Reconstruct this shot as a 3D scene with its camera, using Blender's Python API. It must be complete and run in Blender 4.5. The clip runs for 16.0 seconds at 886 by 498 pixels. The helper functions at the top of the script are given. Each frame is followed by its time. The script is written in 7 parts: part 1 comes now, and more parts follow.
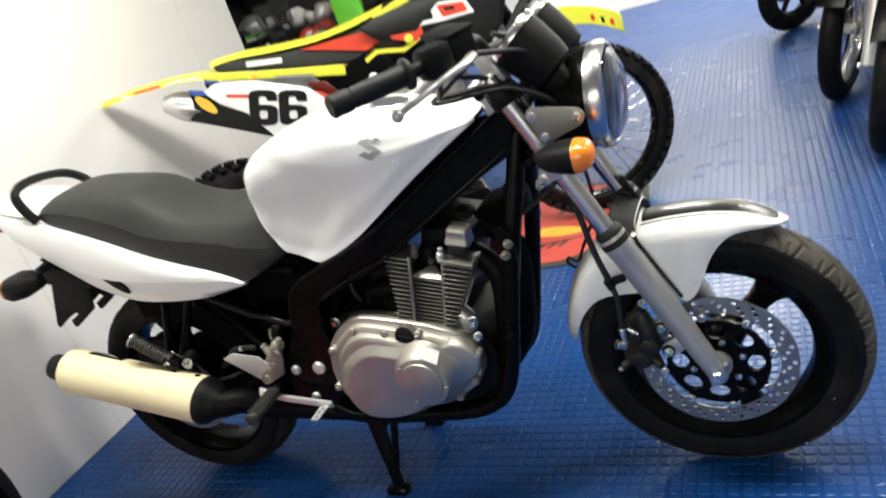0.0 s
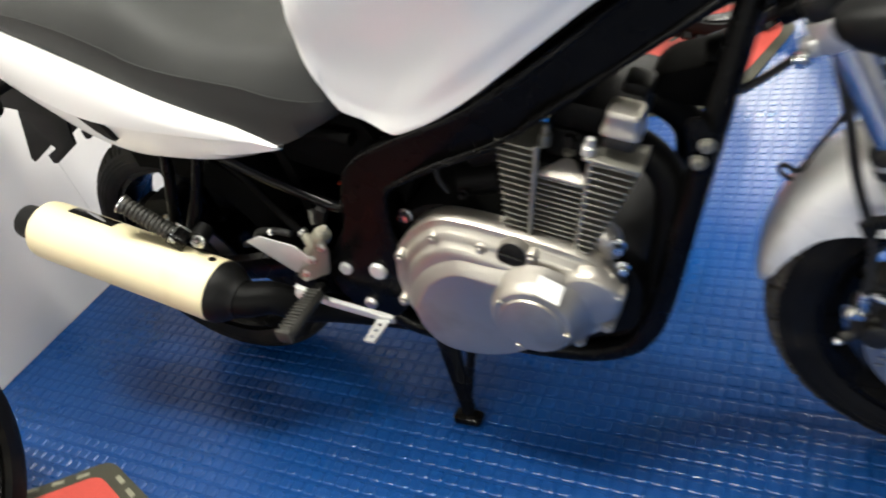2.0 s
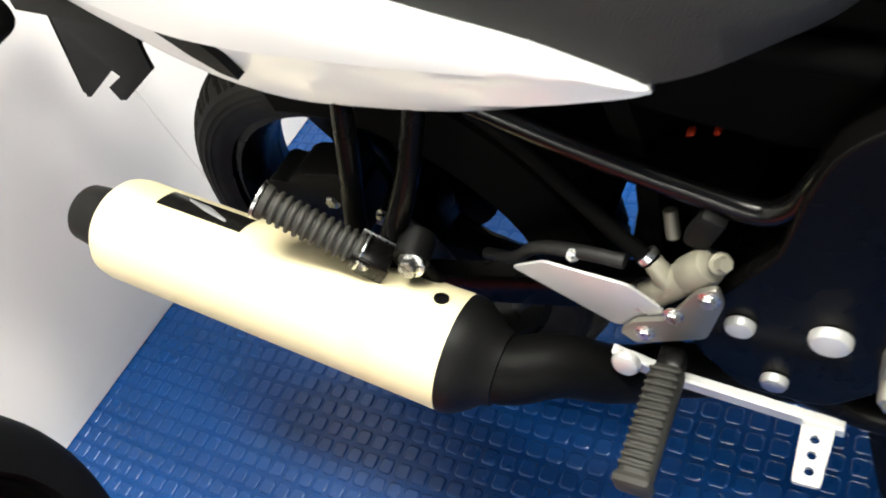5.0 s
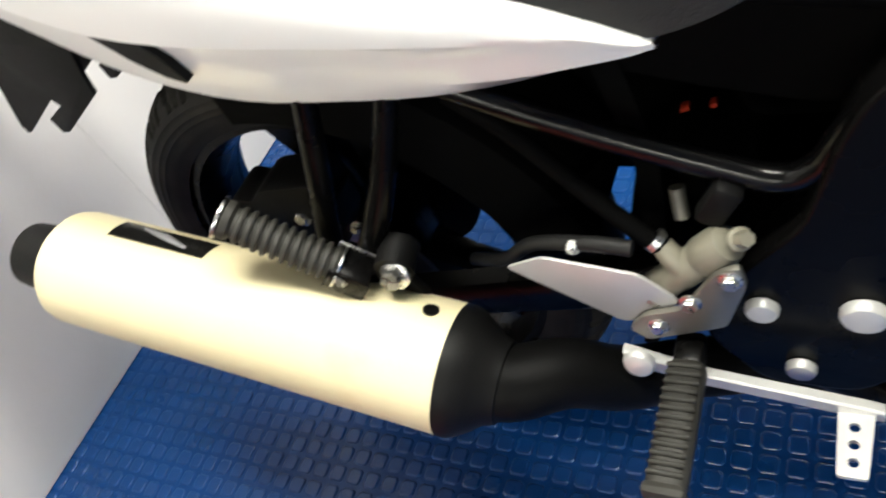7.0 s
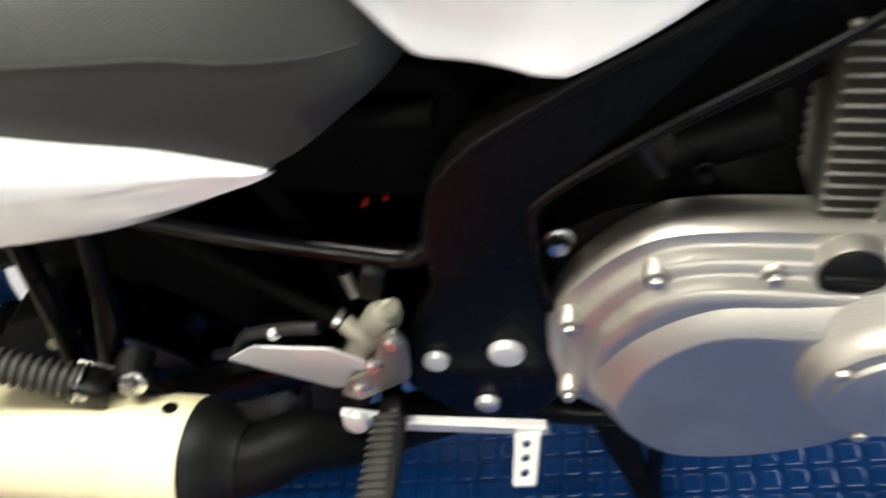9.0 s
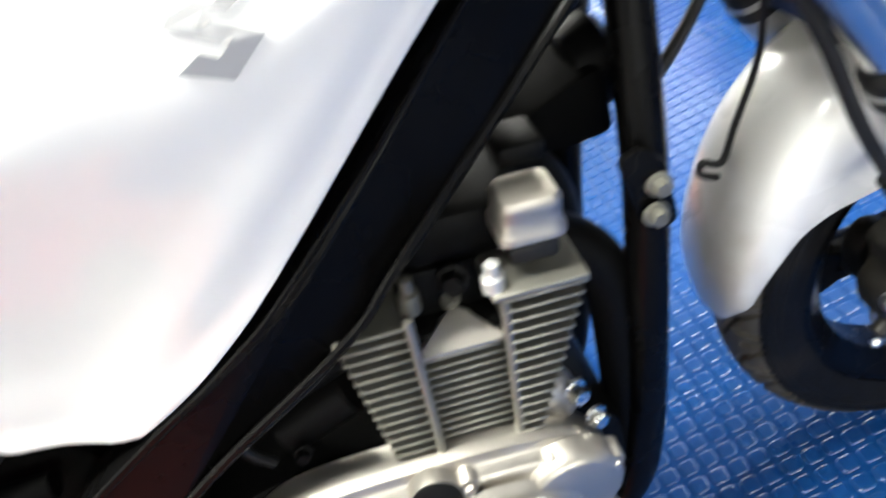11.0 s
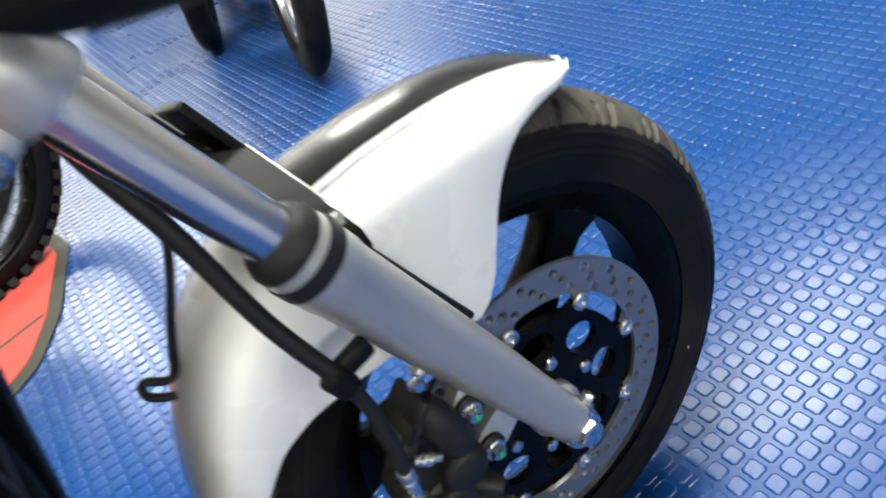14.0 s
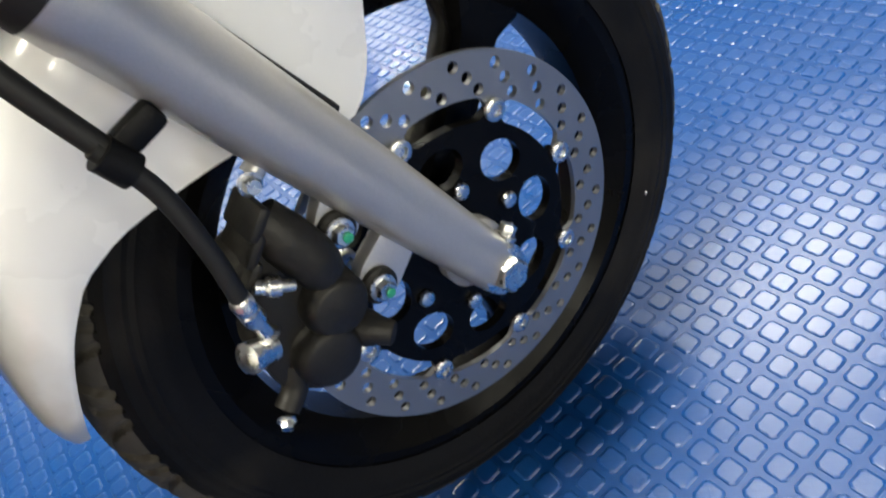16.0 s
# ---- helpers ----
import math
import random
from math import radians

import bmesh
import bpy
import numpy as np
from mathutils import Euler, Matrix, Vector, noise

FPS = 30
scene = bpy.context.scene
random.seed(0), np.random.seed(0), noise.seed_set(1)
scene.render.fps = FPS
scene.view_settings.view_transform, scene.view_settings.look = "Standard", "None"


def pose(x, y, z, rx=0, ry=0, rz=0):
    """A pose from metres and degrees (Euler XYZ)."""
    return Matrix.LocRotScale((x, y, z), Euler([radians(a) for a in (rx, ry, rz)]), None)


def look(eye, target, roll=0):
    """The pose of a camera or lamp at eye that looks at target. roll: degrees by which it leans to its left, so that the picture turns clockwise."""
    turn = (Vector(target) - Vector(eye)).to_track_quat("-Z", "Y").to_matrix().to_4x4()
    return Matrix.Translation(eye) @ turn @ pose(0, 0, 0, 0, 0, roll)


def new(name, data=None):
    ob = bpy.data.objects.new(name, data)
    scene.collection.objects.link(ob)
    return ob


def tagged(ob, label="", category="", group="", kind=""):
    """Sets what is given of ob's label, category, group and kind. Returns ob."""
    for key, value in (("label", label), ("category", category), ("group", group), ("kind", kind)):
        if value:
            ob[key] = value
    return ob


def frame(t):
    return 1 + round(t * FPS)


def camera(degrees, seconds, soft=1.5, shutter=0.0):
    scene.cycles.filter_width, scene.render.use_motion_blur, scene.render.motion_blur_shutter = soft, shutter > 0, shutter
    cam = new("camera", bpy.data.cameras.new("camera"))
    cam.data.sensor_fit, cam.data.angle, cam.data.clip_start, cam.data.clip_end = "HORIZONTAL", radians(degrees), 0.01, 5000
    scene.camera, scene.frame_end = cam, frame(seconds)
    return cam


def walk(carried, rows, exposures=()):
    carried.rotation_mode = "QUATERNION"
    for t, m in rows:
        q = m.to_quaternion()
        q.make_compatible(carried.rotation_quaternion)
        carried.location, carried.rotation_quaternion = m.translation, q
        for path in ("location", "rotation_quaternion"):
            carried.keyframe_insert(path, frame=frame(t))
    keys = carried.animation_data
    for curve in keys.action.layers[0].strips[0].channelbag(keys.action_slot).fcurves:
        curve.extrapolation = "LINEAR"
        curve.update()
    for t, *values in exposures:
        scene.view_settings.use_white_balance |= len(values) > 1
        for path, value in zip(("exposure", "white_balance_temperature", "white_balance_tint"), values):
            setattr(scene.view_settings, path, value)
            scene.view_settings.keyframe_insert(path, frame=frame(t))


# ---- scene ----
cam = camera(61.2, 16.0, soft=1.8, shutter=0.9)
PATH = [
    (0, (0.921, -1.392, 1.213), (0.061, 0.258, 0.479), -19.1),
    (0.5, (0.858, -1.271, 1.203), (0.024, 0.339, 0.358), -19.8),
    (1, (0.797, -1.14, 1.184), (-0.044, 0.394, 0.215), -16.4),
    (1.5, (0.692, -1.049, 1.177), (-0.173, 0.37, 0.064), -14.3),
    (2, (0.544, -0.927, 1.16), (-0.383, 0.393, -0.022), -18.1),
    (2.5, (0.407, -0.857, 1.144), (-0.531, 0.429, -0.067), -19.4),
    (3, (0.276, -0.757, 1.123), (-0.729, 0.443, -0.122), -20.5),
    (3.5, (0.178, -0.642, 1.097), (-0.901, 0.464, -0.173), -19.8),
    (4, (0.094, -0.574, 1.056), (-1.007, 0.44, -0.269), -22.3),
    (4.5, (-0.02, -0.531, 1.006), (-1.113, 0.441, -0.357), -27.3),
    (4.7, (-0.075, -0.507, 0.985), (-1.137, 0.454, -0.411), -28.1),
    (6.8, (-0.155, -0.495, 0.903), (-1.158, 0.555, -0.473), -30.1),
    (7, (-0.147, -0.495, 0.904), (-1.135, 0.577, -0.465), -30.2),
    (7.5, (-0.119, -0.492, 0.915), (-1.069, 0.624, -0.446), -30.4),
    (8, (-0.085, -0.497, 0.916), (-0.966, 0.659, -0.458), -30.1),
    (8.5, (-0.036, -0.507, 0.92), (-0.813, 0.709, -0.465), -29.3),
    (9, (0.038, -0.52, 0.932), (-0.635, 0.785, -0.425), -28.3),
    (9.5, (0.108, -0.54, 0.953), (-0.446, 0.864, -0.359), -27.5),
    (10, (0.176, -0.54, 0.977), (-0.24, 0.956, -0.284), -27.4),
    (10.2, (0.198, -0.526, 0.996), (-0.175, 0.956, -0.294), -29.3),
    (12.3, (0.372, -0.566, 1.019), (0.633, 1.074, -0.096), -26.7),
    (12.5, (0.389, -0.566, 1.013), (0.694, 1.057, -0.116), -26.6),
    (13, (0.429, -0.561, 0.988), (0.828, 1.012, -0.18), -25.8),
    (13.5, (0.485, -0.528, 0.938), (0.975, 0.993, -0.266), -24.7),
    (14, (0.532, -0.488, 0.855), (1.131, 1.002, -0.338), -23.6),
    (14.5, (0.548, -0.47, 0.77), (1.166, 1.014, -0.419), -23.9),
    (15, (0.558, -0.472, 0.713), (1.136, 1.025, -0.479), -26.0),
    (15.5, (0.567, -0.475, 0.679), (1.113, 1.006, -0.549), -27.4),
    (16, (0.572, -0.475, 0.665), (1.096, 0.969, -0.617), -27.4),
]
walk(cam, [(t, look(eye, target, roll)) for t, eye, target, roll in PATH],
     exposures=[(0.0, 0.10, 6450, 10), (1.0, 0.24, 6450, 10), (1.75, 0.34, 6480, 11), (2.5, 0.64, 6500, 10), (4.5, 0.85, 6500, 10), (7.0, 0.50, 6500, 10), (8.5, 0.34, 6500, 10), (9.5, 1.02, 6500, 10), (10.0, 1.18, 6400, 9),
                (12.5, 1.00, 6250, 10), (13.4, 0.88, 6000, 7), (14.0, 0.70, 6350, 9), (14.5, 0.58, 6550, 10), (15.0, 0.60, 6750, 10), (16.0, 0.74, 6950, 9)])

# ---- light: a closed shop room under ceiling tubes ----
world = bpy.data.worlds.new("shop_world")
scene.world = world
world.use_nodes = True
wbg = world.node_tree.nodes["Background"]
wbg.inputs[0].default_value = (0.75, 0.85, 1.0, 1)
wbg.inputs[1].default_value = 0.25
CEIL = 2.9


def ceiling_lamp(x, y, power, sx=1.25, sy=0.30):
    ld = bpy.data.lights.new("tube_light", "AREA")
    ld.shape, ld.size, ld.size_y = "RECTANGLE", sx, sy
    ld.energy = power
    ld.color = (1.0, 0.985, 0.88)
    ob = new("tube_light", ld)
    ob.matrix_world = Matrix.Translation((x, y, CEIL - 0.075))
    return ob


# The y=-6.7 and y=5.5 rows are unseen fill lamps, added for brightness.
LAMPS = [(-0.25, -0.30, 62), (1.15, 0.25, 68), (3.05, 1.25, 80), (-1.2, -6.7, 108), (1.0, -6.7, 128), (3.2, -6.7, 150), (0.2, 5.5, 190), (2.7, 5.5, 190)]
for lx, ly, watts in LAMPS:
    ceiling_lamp(lx, ly, watts)

# ---- materials ----


def mat(name, base, rough=0.5, metal=0.0, coat=0.0, var=0.0, scale=8.0, bump=0.0, bscale=120.0, rvar=0.0, spec=0.5,
        fine=0.0, dirt=None, dscale=3.0, dlow=0.55, dhigh=0.8):
    """A procedural surface: base colour with large mottling, fine grain, roughness wear and a small relief."""
    m = bpy.data.materials.new(name)
    m.use_nodes = True
    nt = m.node_tree
    b = nt.nodes["Principled BSDF"]
    b.inputs["Base Color"].default_value = (*base, 1)
    b.inputs["Roughness"].default_value = rough
    b.inputs["Metallic"].default_value = metal
    b.inputs["Coat Weight"].default_value = coat
    b.inputs["Coat Roughness"].default_value = 0.06
    b.inputs["Specular IOR Level"].default_value = spec
    co = nt.nodes.new("ShaderNodeTexCoord")

    def noise_of(s, detail=4.0):
        n = nt.nodes.new("ShaderNodeTexNoise")
        n.inputs["Scale"].default_value, n.inputs["Detail"].default_value = s, detail
        nt.links.new(co.outputs["Object"], n.inputs["Vector"])
        return n.outputs["Fac"]

    colour = None
    if var or fine:
        mix = nt.nodes.new("ShaderNodeMix")
        mix.data_type = "RGBA"
        nt.links.new(noise_of(scale), mix.inputs[0])
        mix.inputs[6].default_value = (*[c * (1 - var) for c in base], 1)
        mix.inputs[7].default_value = (*[min(1, c * (1 + var)) for c in base], 1)
        colour = mix.outputs[2]
        if fine:
            m2 = nt.nodes.new("ShaderNodeMix")
            m2.data_type, m2.blend_type = "RGBA", "MULTIPLY"
            m2.inputs[0].default_value = fine
            nt.links.new(colour, m2.inputs[6])
            nt.links.new(noise_of(scale * 30, 2), m2.inputs[7])
            colour = m2.outputs[2]
    if dirt:
        ramp = nt.nodes.new("ShaderNodeMapRange")
        ramp.inputs[1].default_value, ramp.inputs[2].default_value = dlow, dhigh
        nt.links.new(noise_of(dscale, 6), ramp.inputs[0])
        m3 = nt.nodes.new("ShaderNodeMix")
        m3.data_type = "RGBA"
        nt.links.new(ramp.outputs[0], m3.inputs[0])
        if colour:
            nt.links.new(colour, m3.inputs[6])
        else:
            m3.inputs[6].default_value = (*base, 1)
        m3.inputs[7].default_value = (*dirt, 1)
        colour = m3.outputs[2]
    if colour:
        nt.links.new(colour, b.inputs["Base Color"])
    if rvar:
        mr = nt.nodes.new("ShaderNodeMapRange")
        mr.inputs[3].default_value, mr.inputs[4].default_value = max(0.02, rough - rvar), min(1, rough + rvar)
        nt.links.new(noise_of(scale * 3, 5), mr.inputs[0])
        nt.links.new(mr.outputs[0], b.inputs["Roughness"])
    if bump:
        bp = nt.nodes.new("ShaderNodeBump")
        bp.inputs["Strength"].default_value, bp.inputs["Distance"].default_value = 1.0, bump
        nt.links.new(noise_of(bscale, 3), bp.inputs["Height"])
        nt.links.new(bp.outputs[0], b.inputs["Normal"])
    return m


M = {}
M["white"] = mat("pearl_white_paint", (0.78, 0.78, 0.76), 0.28, coat=0.7, var=0.02, scale=3, rvar=0.015)
M["stained_white"] = mat("pearl_white_paint_with_road_film", (0.78, 0.78, 0.76), 0.28, coat=0.7, var=0.02, scale=3, rvar=0.05)
M["gloss_black"] = mat("gloss_black_paint", (0.0026, 0.0025, 0.0025), 0.27, spec=0.085, var=0.3, scale=6, rvar=0.08, bump=0.0002, bscale=90)
M["satin_black"] = mat("satin_black_plastic", (0.0042, 0.0042, 0.0042), 0.50, spec=0.14, var=0.25, scale=10, bump=0.0003, bscale=400, rvar=0.08)
M["engine_black"] = mat("black_engine_paint", (0.0026, 0.0026, 0.0026), 0.5, spec=0.08, var=0.3, scale=20, bump=0.0004, bscale=220, rvar=0.1)
M["vinyl"] = mat("seat_vinyl", (0.022, 0.023, 0.022), 0.58, spec=0.30, var=0.10, scale=6, bump=0.0005, bscale=650, rvar=0.06)
M["tyre"] = mat("tyre_rubber", (0.0044, 0.0044, 0.0046), 0.58, spec=0.12, var=0.3, scale=14, bump=0.0004, bscale=260, rvar=0.1, dirt=(0.022, 0.0195, 0.0155), dscale=9, dlow=0.52, dhigh=0.85)
# Darker copy of tread: shade around the rear wheel is put into its colour.
M["rear_tread"] = mat("shaded_tread_rubber", (0.016, 0.015, 0.013), 0.7, spec=0.10, var=0.35, scale=18, bump=0.0005, bscale=240, rvar=0.1)
M["tread"] = mat("dusty_tread_rubber", (0.052, 0.047, 0.039), 0.7, spec=0.25, var=0.35, scale=18, bump=0.0005, bscale=240, rvar=0.1, dirt=(0.080, 0.072, 0.060), dscale=14, dlow=0.5, dhigh=0.8)
# Near-black so that the shade between parts is put into the colour.
M["deep_black"] = mat("shade_darkened_black", (0.0020, 0.0020, 0.0020), 0.7, spec=0.03, var=0.3, scale=12, bump=0.0003, bscale=300, rvar=0.1)
M["frame_black"] = mat("thin_black_frame_paint", (0.0020, 0.0020, 0.0021), 0.20, spec=0.25, var=0.3, scale=8, rvar=0.1)
M["rubber"] = mat("black_rubber", (0.0085, 0.0085, 0.0082), 0.55, spec=0.30, var=0.25, scale=25, bump=0.0003, bscale=300)
M["caliper"] = mat("dusty_black_caliper_paint", (0.0100, 0.0092, 0.0075), 0.5, spec=0.3, var=0.35, scale=40, bump=0.0004, bscale=260, rvar=0.1)
M["peg_rubber"] = mat("worn_peg_rubber", (0.020, 0.019, 0.015), 0.65, var=0.25, scale=30, bump=0.0004, bscale=320)
M["chrome"] = mat("chrome", (0.66, 0.64, 0.62), 0.25, metal=1.0, var=0.02, scale=9, rvar=0.03)
M["steel"] = mat("zinc_steel", (0.62, 0.62, 0.60), 0.28, metal=1.0, var=0.12, scale=60, rvar=0.08)
M["slider"] = mat("silver_slider_paint", (0.48, 0.47, 0.45), 0.33, metal=0.60, var=0.06, scale=20, fine=0.15, rvar=0.05)
M["alloy"] = mat("silver_fork_paint", (0.54, 0.53, 0.51), 0.33, metal=0.55, var=0.06, scale=20, fine=0.15, rvar=0.05)
M["cast"] = mat("cast_engine_alloy", (0.43, 0.405, 0.36), 0.40, metal=0.85, var=0.10, scale=14, bump=0.0003, bscale=500, rvar=0.08, dirt=(0.30, 0.27, 0.22), dscale=12, dlow=0.55, dhigh=0.85)
M["dull_cast"] = mat("dull_cast_alloy", (0.26, 0.245, 0.19), 0.5, metal=0.4, var=0.15, scale=40, bump=0.0003, bscale=300)
M["dark_gold"] = mat("oily_chain_metal", (0.17, 0.145, 0.085), 0.5, metal=0.8, var=0.3, scale=60)
# Darker copy of fin: left-stack shade put into an oily, mottled tone.
M["fin_dull"] = mat("shaded_oily_alloy", (0.20, 0.195, 0.165), 0.5, metal=0.7, var=0.2, scale=25, bump=0.0003, bscale=300, dirt=(0.09, 0.085, 0.065), dscale=20, dlow=0.5, dhigh=0.8)
M["fin"] = mat("fin_alloy", (0.265, 0.257, 0.225), 0.45, metal=0.8, var=0.12, scale=25, bump=0.0003, bscale=300)
M["satin_alloy"] = mat("satin_aluminium", (0.60, 0.60, 0.585), 0.40, metal=0.45, var=0.06, scale=40, rvar=0.08)
M["brushed"] = mat("brushed_aluminium", (0.66, 0.66, 0.66), 0.30, metal=1.0, var=0.05, scale=40, rvar=0.08)
M["disc"] = mat("brake_disc_steel", (0.25, 0.255, 0.265), 0.34, metal=0.75, var=0.08, scale=30, rvar=0.08)
M["cream"] = mat("cream_muffler_paint", (0.70, 0.625, 0.40), 0.42, var=0.03, scale=5, bump=0.0002, bscale=180, rvar=0.06, dirt=(0.62, 0.50, 0.28), dscale=14, dlow=0.60, dhigh=0.95)
M["orange"] = mat("amber_lens", (0.85, 0.22, 0.01), 0.18, coat=0.6, var=0.06, scale=50, bump=0.0008, bscale=180)
M["dark_orange"] = mat("dull_amber_lens", (0.45, 0.13, 0.01), 0.25, var=0.05, scale=40)
M["wall"] = mat("white_wall_paint", (0.80, 0.775, 0.745), 0.62, var=0.02, scale=1.2, bump=0.0005, bscale=45, rvar=0.05)
# For the unseen south and east walls, greyed to bounce less light.
M["grey_wall"] = mat("low_bounce_wall_grey", (0.34, 0.34, 0.335), 0.7, var=0.03, scale=1.2, bump=0.0005, bscale=45, rvar=0.05)
M["seam_paint"] = mat("dull_white_filler", (0.62, 0.60, 0.575), 0.7, var=0.03, scale=1.2)
# Unseen ceiling, its tone lowered to deepen blacks and floor reflections.
M["ceiling"] = mat("low_bounce_ceiling_grey", (0.26, 0.26, 0.255), 0.8, var=0.02, scale=1)
M["mat_red"] = mat("red_mat_carpet", (0.60, 0.075, 0.055), 0.85, var=0.12, scale=9, bump=0.0012, bscale=900, fine=0.35)
M["mat_edge"] = mat("grey_green_mat_border", (0.036, 0.035, 0.022), 0.8, var=0.2, scale=12, bump=0.0008, bscale=500)
M["mat_pale"] = mat("pale_mat_print", (0.20, 0.195, 0.14), 0.85, var=0.1, scale=30)
M["mat_yellow"] = mat("yellow_mat_print", (0.66, 0.42, 0.04), 0.85, var=0.15, scale=25, bump=0.0008, bscale=700)
M["yellow"] = mat("yellow_plastic", (0.70, 0.69, 0.055), 0.30, var=0.04, scale=8, rvar=0.06)
M["red"] = mat("red_plastic", (0.62, 0.05, 0.02), 0.35, var=0.06, scale=10)
M["decal_white"] = mat("white_decal", (0.78, 0.78, 0.76), 0.35, var=0.03, scale=12)
M["decal_black"] = mat("black_decal", (0.007, 0.0068, 0.0065), 0.25, spec=0.35, var=0.2, scale=12)
M["decal_grey"] = mat("grey_decal", (0.30, 0.30, 0.31), 0.35, metal=0.5, var=0.15, scale=30)
M["blue"] = mat("blue_decal", (0.03, 0.08, 0.35), 0.35, var=0.1, scale=20)
M["green"] = mat("green_cabinet_laminate", (0.16, 0.62, 0.05), 0.35, var=0.04, scale=4)
M["shelf"] = mat("black_shelf_board", (0.02, 0.02, 0.02), 0.45, var=0.3, scale=6)
M["paint_green"] = mat("green_paint_mark", (0.02, 0.30, 0.16), 0.4, var=0.1, scale=60)
M["lamp"] = mat("lamp_housing", (0.8, 0.8, 0.8), 0.5, var=0.02)


def glass(name, tint, rough):
    m = bpy.data.materials.new(name)
    m.use_nodes = True
    b = m.node_tree.nodes["Principled BSDF"]
    b.inputs["Base Color"].default_value = (*tint, 1)
    b.inputs["Roughness"].default_value = rough
    b.inputs["Transmission Weight"].default_value = 1.0
    b.inputs["IOR"].default_value = 1.45
    return m


def road_film(m):
    """A dried tan film with a wavy edge, over the rear end of the front mudguard."""
    nt = m.node_tree
    b = nt.nodes["Principled BSDF"]
    co, sp = nt.nodes.new("ShaderNodeTexCoord"), nt.nodes.new("ShaderNodeSeparateXYZ")
    nz, mr = nt.nodes.new("ShaderNodeTexNoise"), nt.nodes.new("ShaderNodeMapRange")
    ma, mix = nt.nodes.new("ShaderNodeMath"), nt.nodes.new("ShaderNodeMix")
    nz.inputs["Scale"].default_value, nz.inputs["Detail"].default_value = 26.0, 4.0
    ma.operation = "MULTIPLY_ADD"
    ma.inputs[1].default_value = 0.055
    nt.links.new(co.outputs["Object"], sp.inputs[0])
    nt.links.new(co.outputs["Object"], nz.inputs["Vector"])
    nt.links.new(nz.outputs["Fac"], ma.inputs[0])
    nt.links.new(sp.outputs["X"], ma.inputs[2])
    nt.links.new(ma.outputs[0], mr.inputs[0])
    mr.inputs[1].default_value, mr.inputs[2].default_value = 0.516, 0.478
    mr.inputs[3].default_value, mr.inputs[4].default_value = 0.0, 0.55
    mix.data_type = "RGBA"
    nt.links.new(mr.outputs[0], mix.inputs[0])
    old = b.inputs["Base Color"].links[0].from_socket
    nt.links.new(old, mix.inputs[6])
    mix.inputs[7].default_value = (0.34, 0.30, 0.22, 1)
    nt.links.new(mix.outputs[2], b.inputs["Base Color"])


road_film(M["stained_white"])
M["glass"] = glass("clear_lens_glass", (0.97, 0.98, 1.0), 0.04)
M["acrylic"] = glass("clear_acrylic", (0.95, 0.97, 0.97), 0.03)


def diffuser():
    m = bpy.data.materials.new("lit_diffuser")
    m.use_nodes = True
    b = m.node_tree.nodes["Principled BSDF"]
    b.inputs["Emission Color"].default_value = (1, 0.97, 0.92, 1)
    b.inputs["Emission Strength"].default_value = 4.0
    return m


M["diffuser"] = diffuser()


def floor_mat():
    """Blue rubber flooring: glossy, with scuffs, dust and paler worn patches."""
    m = mat("blue_studded_rubber", (0.0012, 0.038, 0.164), 0.29, var=0.16, scale=1.6, rvar=0.10, dirt=(0.005, 0.052, 0.172), dscale=5,
            dlow=0.60, dhigh=0.85, bump=0.0003, bscale=160, spec=0.42)
    return m


M["floor"] = floor_mat()
M["floor_base"] = mat("blue_rubber_sheet", (0.0012, 0.034, 0.148), 0.31, var=0.18, scale=1.6, rvar=0.08, dirt=(0.0045, 0.044, 0.15), dscale=5, dlow=0.60, dhigh=0.85, bump=0.0003, bscale=160, spec=0.24)

# ---- mesh helpers ----


def part(name, bm, material, parent=None, label="", sharp=0.65):
    bmesh.ops.recalc_face_normals(bm, faces=bm.faces)
    for f in bm.faces:
        f.smooth = True
    for e in bm.edges:
        if len(e.link_faces) == 2 and e.calc_face_angle(0) > sharp:
            e.smooth = False
    me = bpy.data.meshes.new(name)
    bm.to_mesh(me)
    bm.free()
    me.materials.append(M[material])
    ob = new(name, me)
    ob.parent = parent
    if parent is not None:
        ob.matrix_parent_inverse = world_of(parent).inverted()
    if label:
        tagged(ob, label)
    return ob


def world_of(ob):
    m = ob.matrix_parent_inverse @ ob.matrix_basis if ob.parent else ob.matrix_basis.copy()
    return world_of(ob.parent) @ m if ob.parent else m


def thing(name, at, label, category, group="", kind=""):
    ob = new(name)
    ob.empty_display_size = 0.1
    ob.matrix_basis = Matrix.Translation(at)
    return tagged(ob, label, category, group, kind)


def smooth_path(pts, per=6):
    """A smooth line through the points."""
    pts = [Vector(p) for p in pts]
    if len(pts) < 3:
        return pts
    ext = [2 * pts[0] - pts[1]] + pts + [2 * pts[-1] - pts[-2]]
    out = []
    for i in range(1, len(ext) - 2):
        a, b, c, d = ext[i - 1], ext[i], ext[i + 1], ext[i + 2]
        for k in range(per):
            t = k / per
            out.append(0.5 * ((2 * b) + (c - a) * t + (2 * a - 5 * b + 4 * c - d) * t * t + (3 * b - a - 3 * c + d) * t ** 3))
    out.append(pts[-1])
    return out


def curve(xs, ys, x):
    """Smooth interpolation of ys over rising or falling xs."""
    if xs[0] > xs[-1]:
        xs, ys = xs[::-1], ys[::-1]
    return float(np.interp(x, xs, ys))


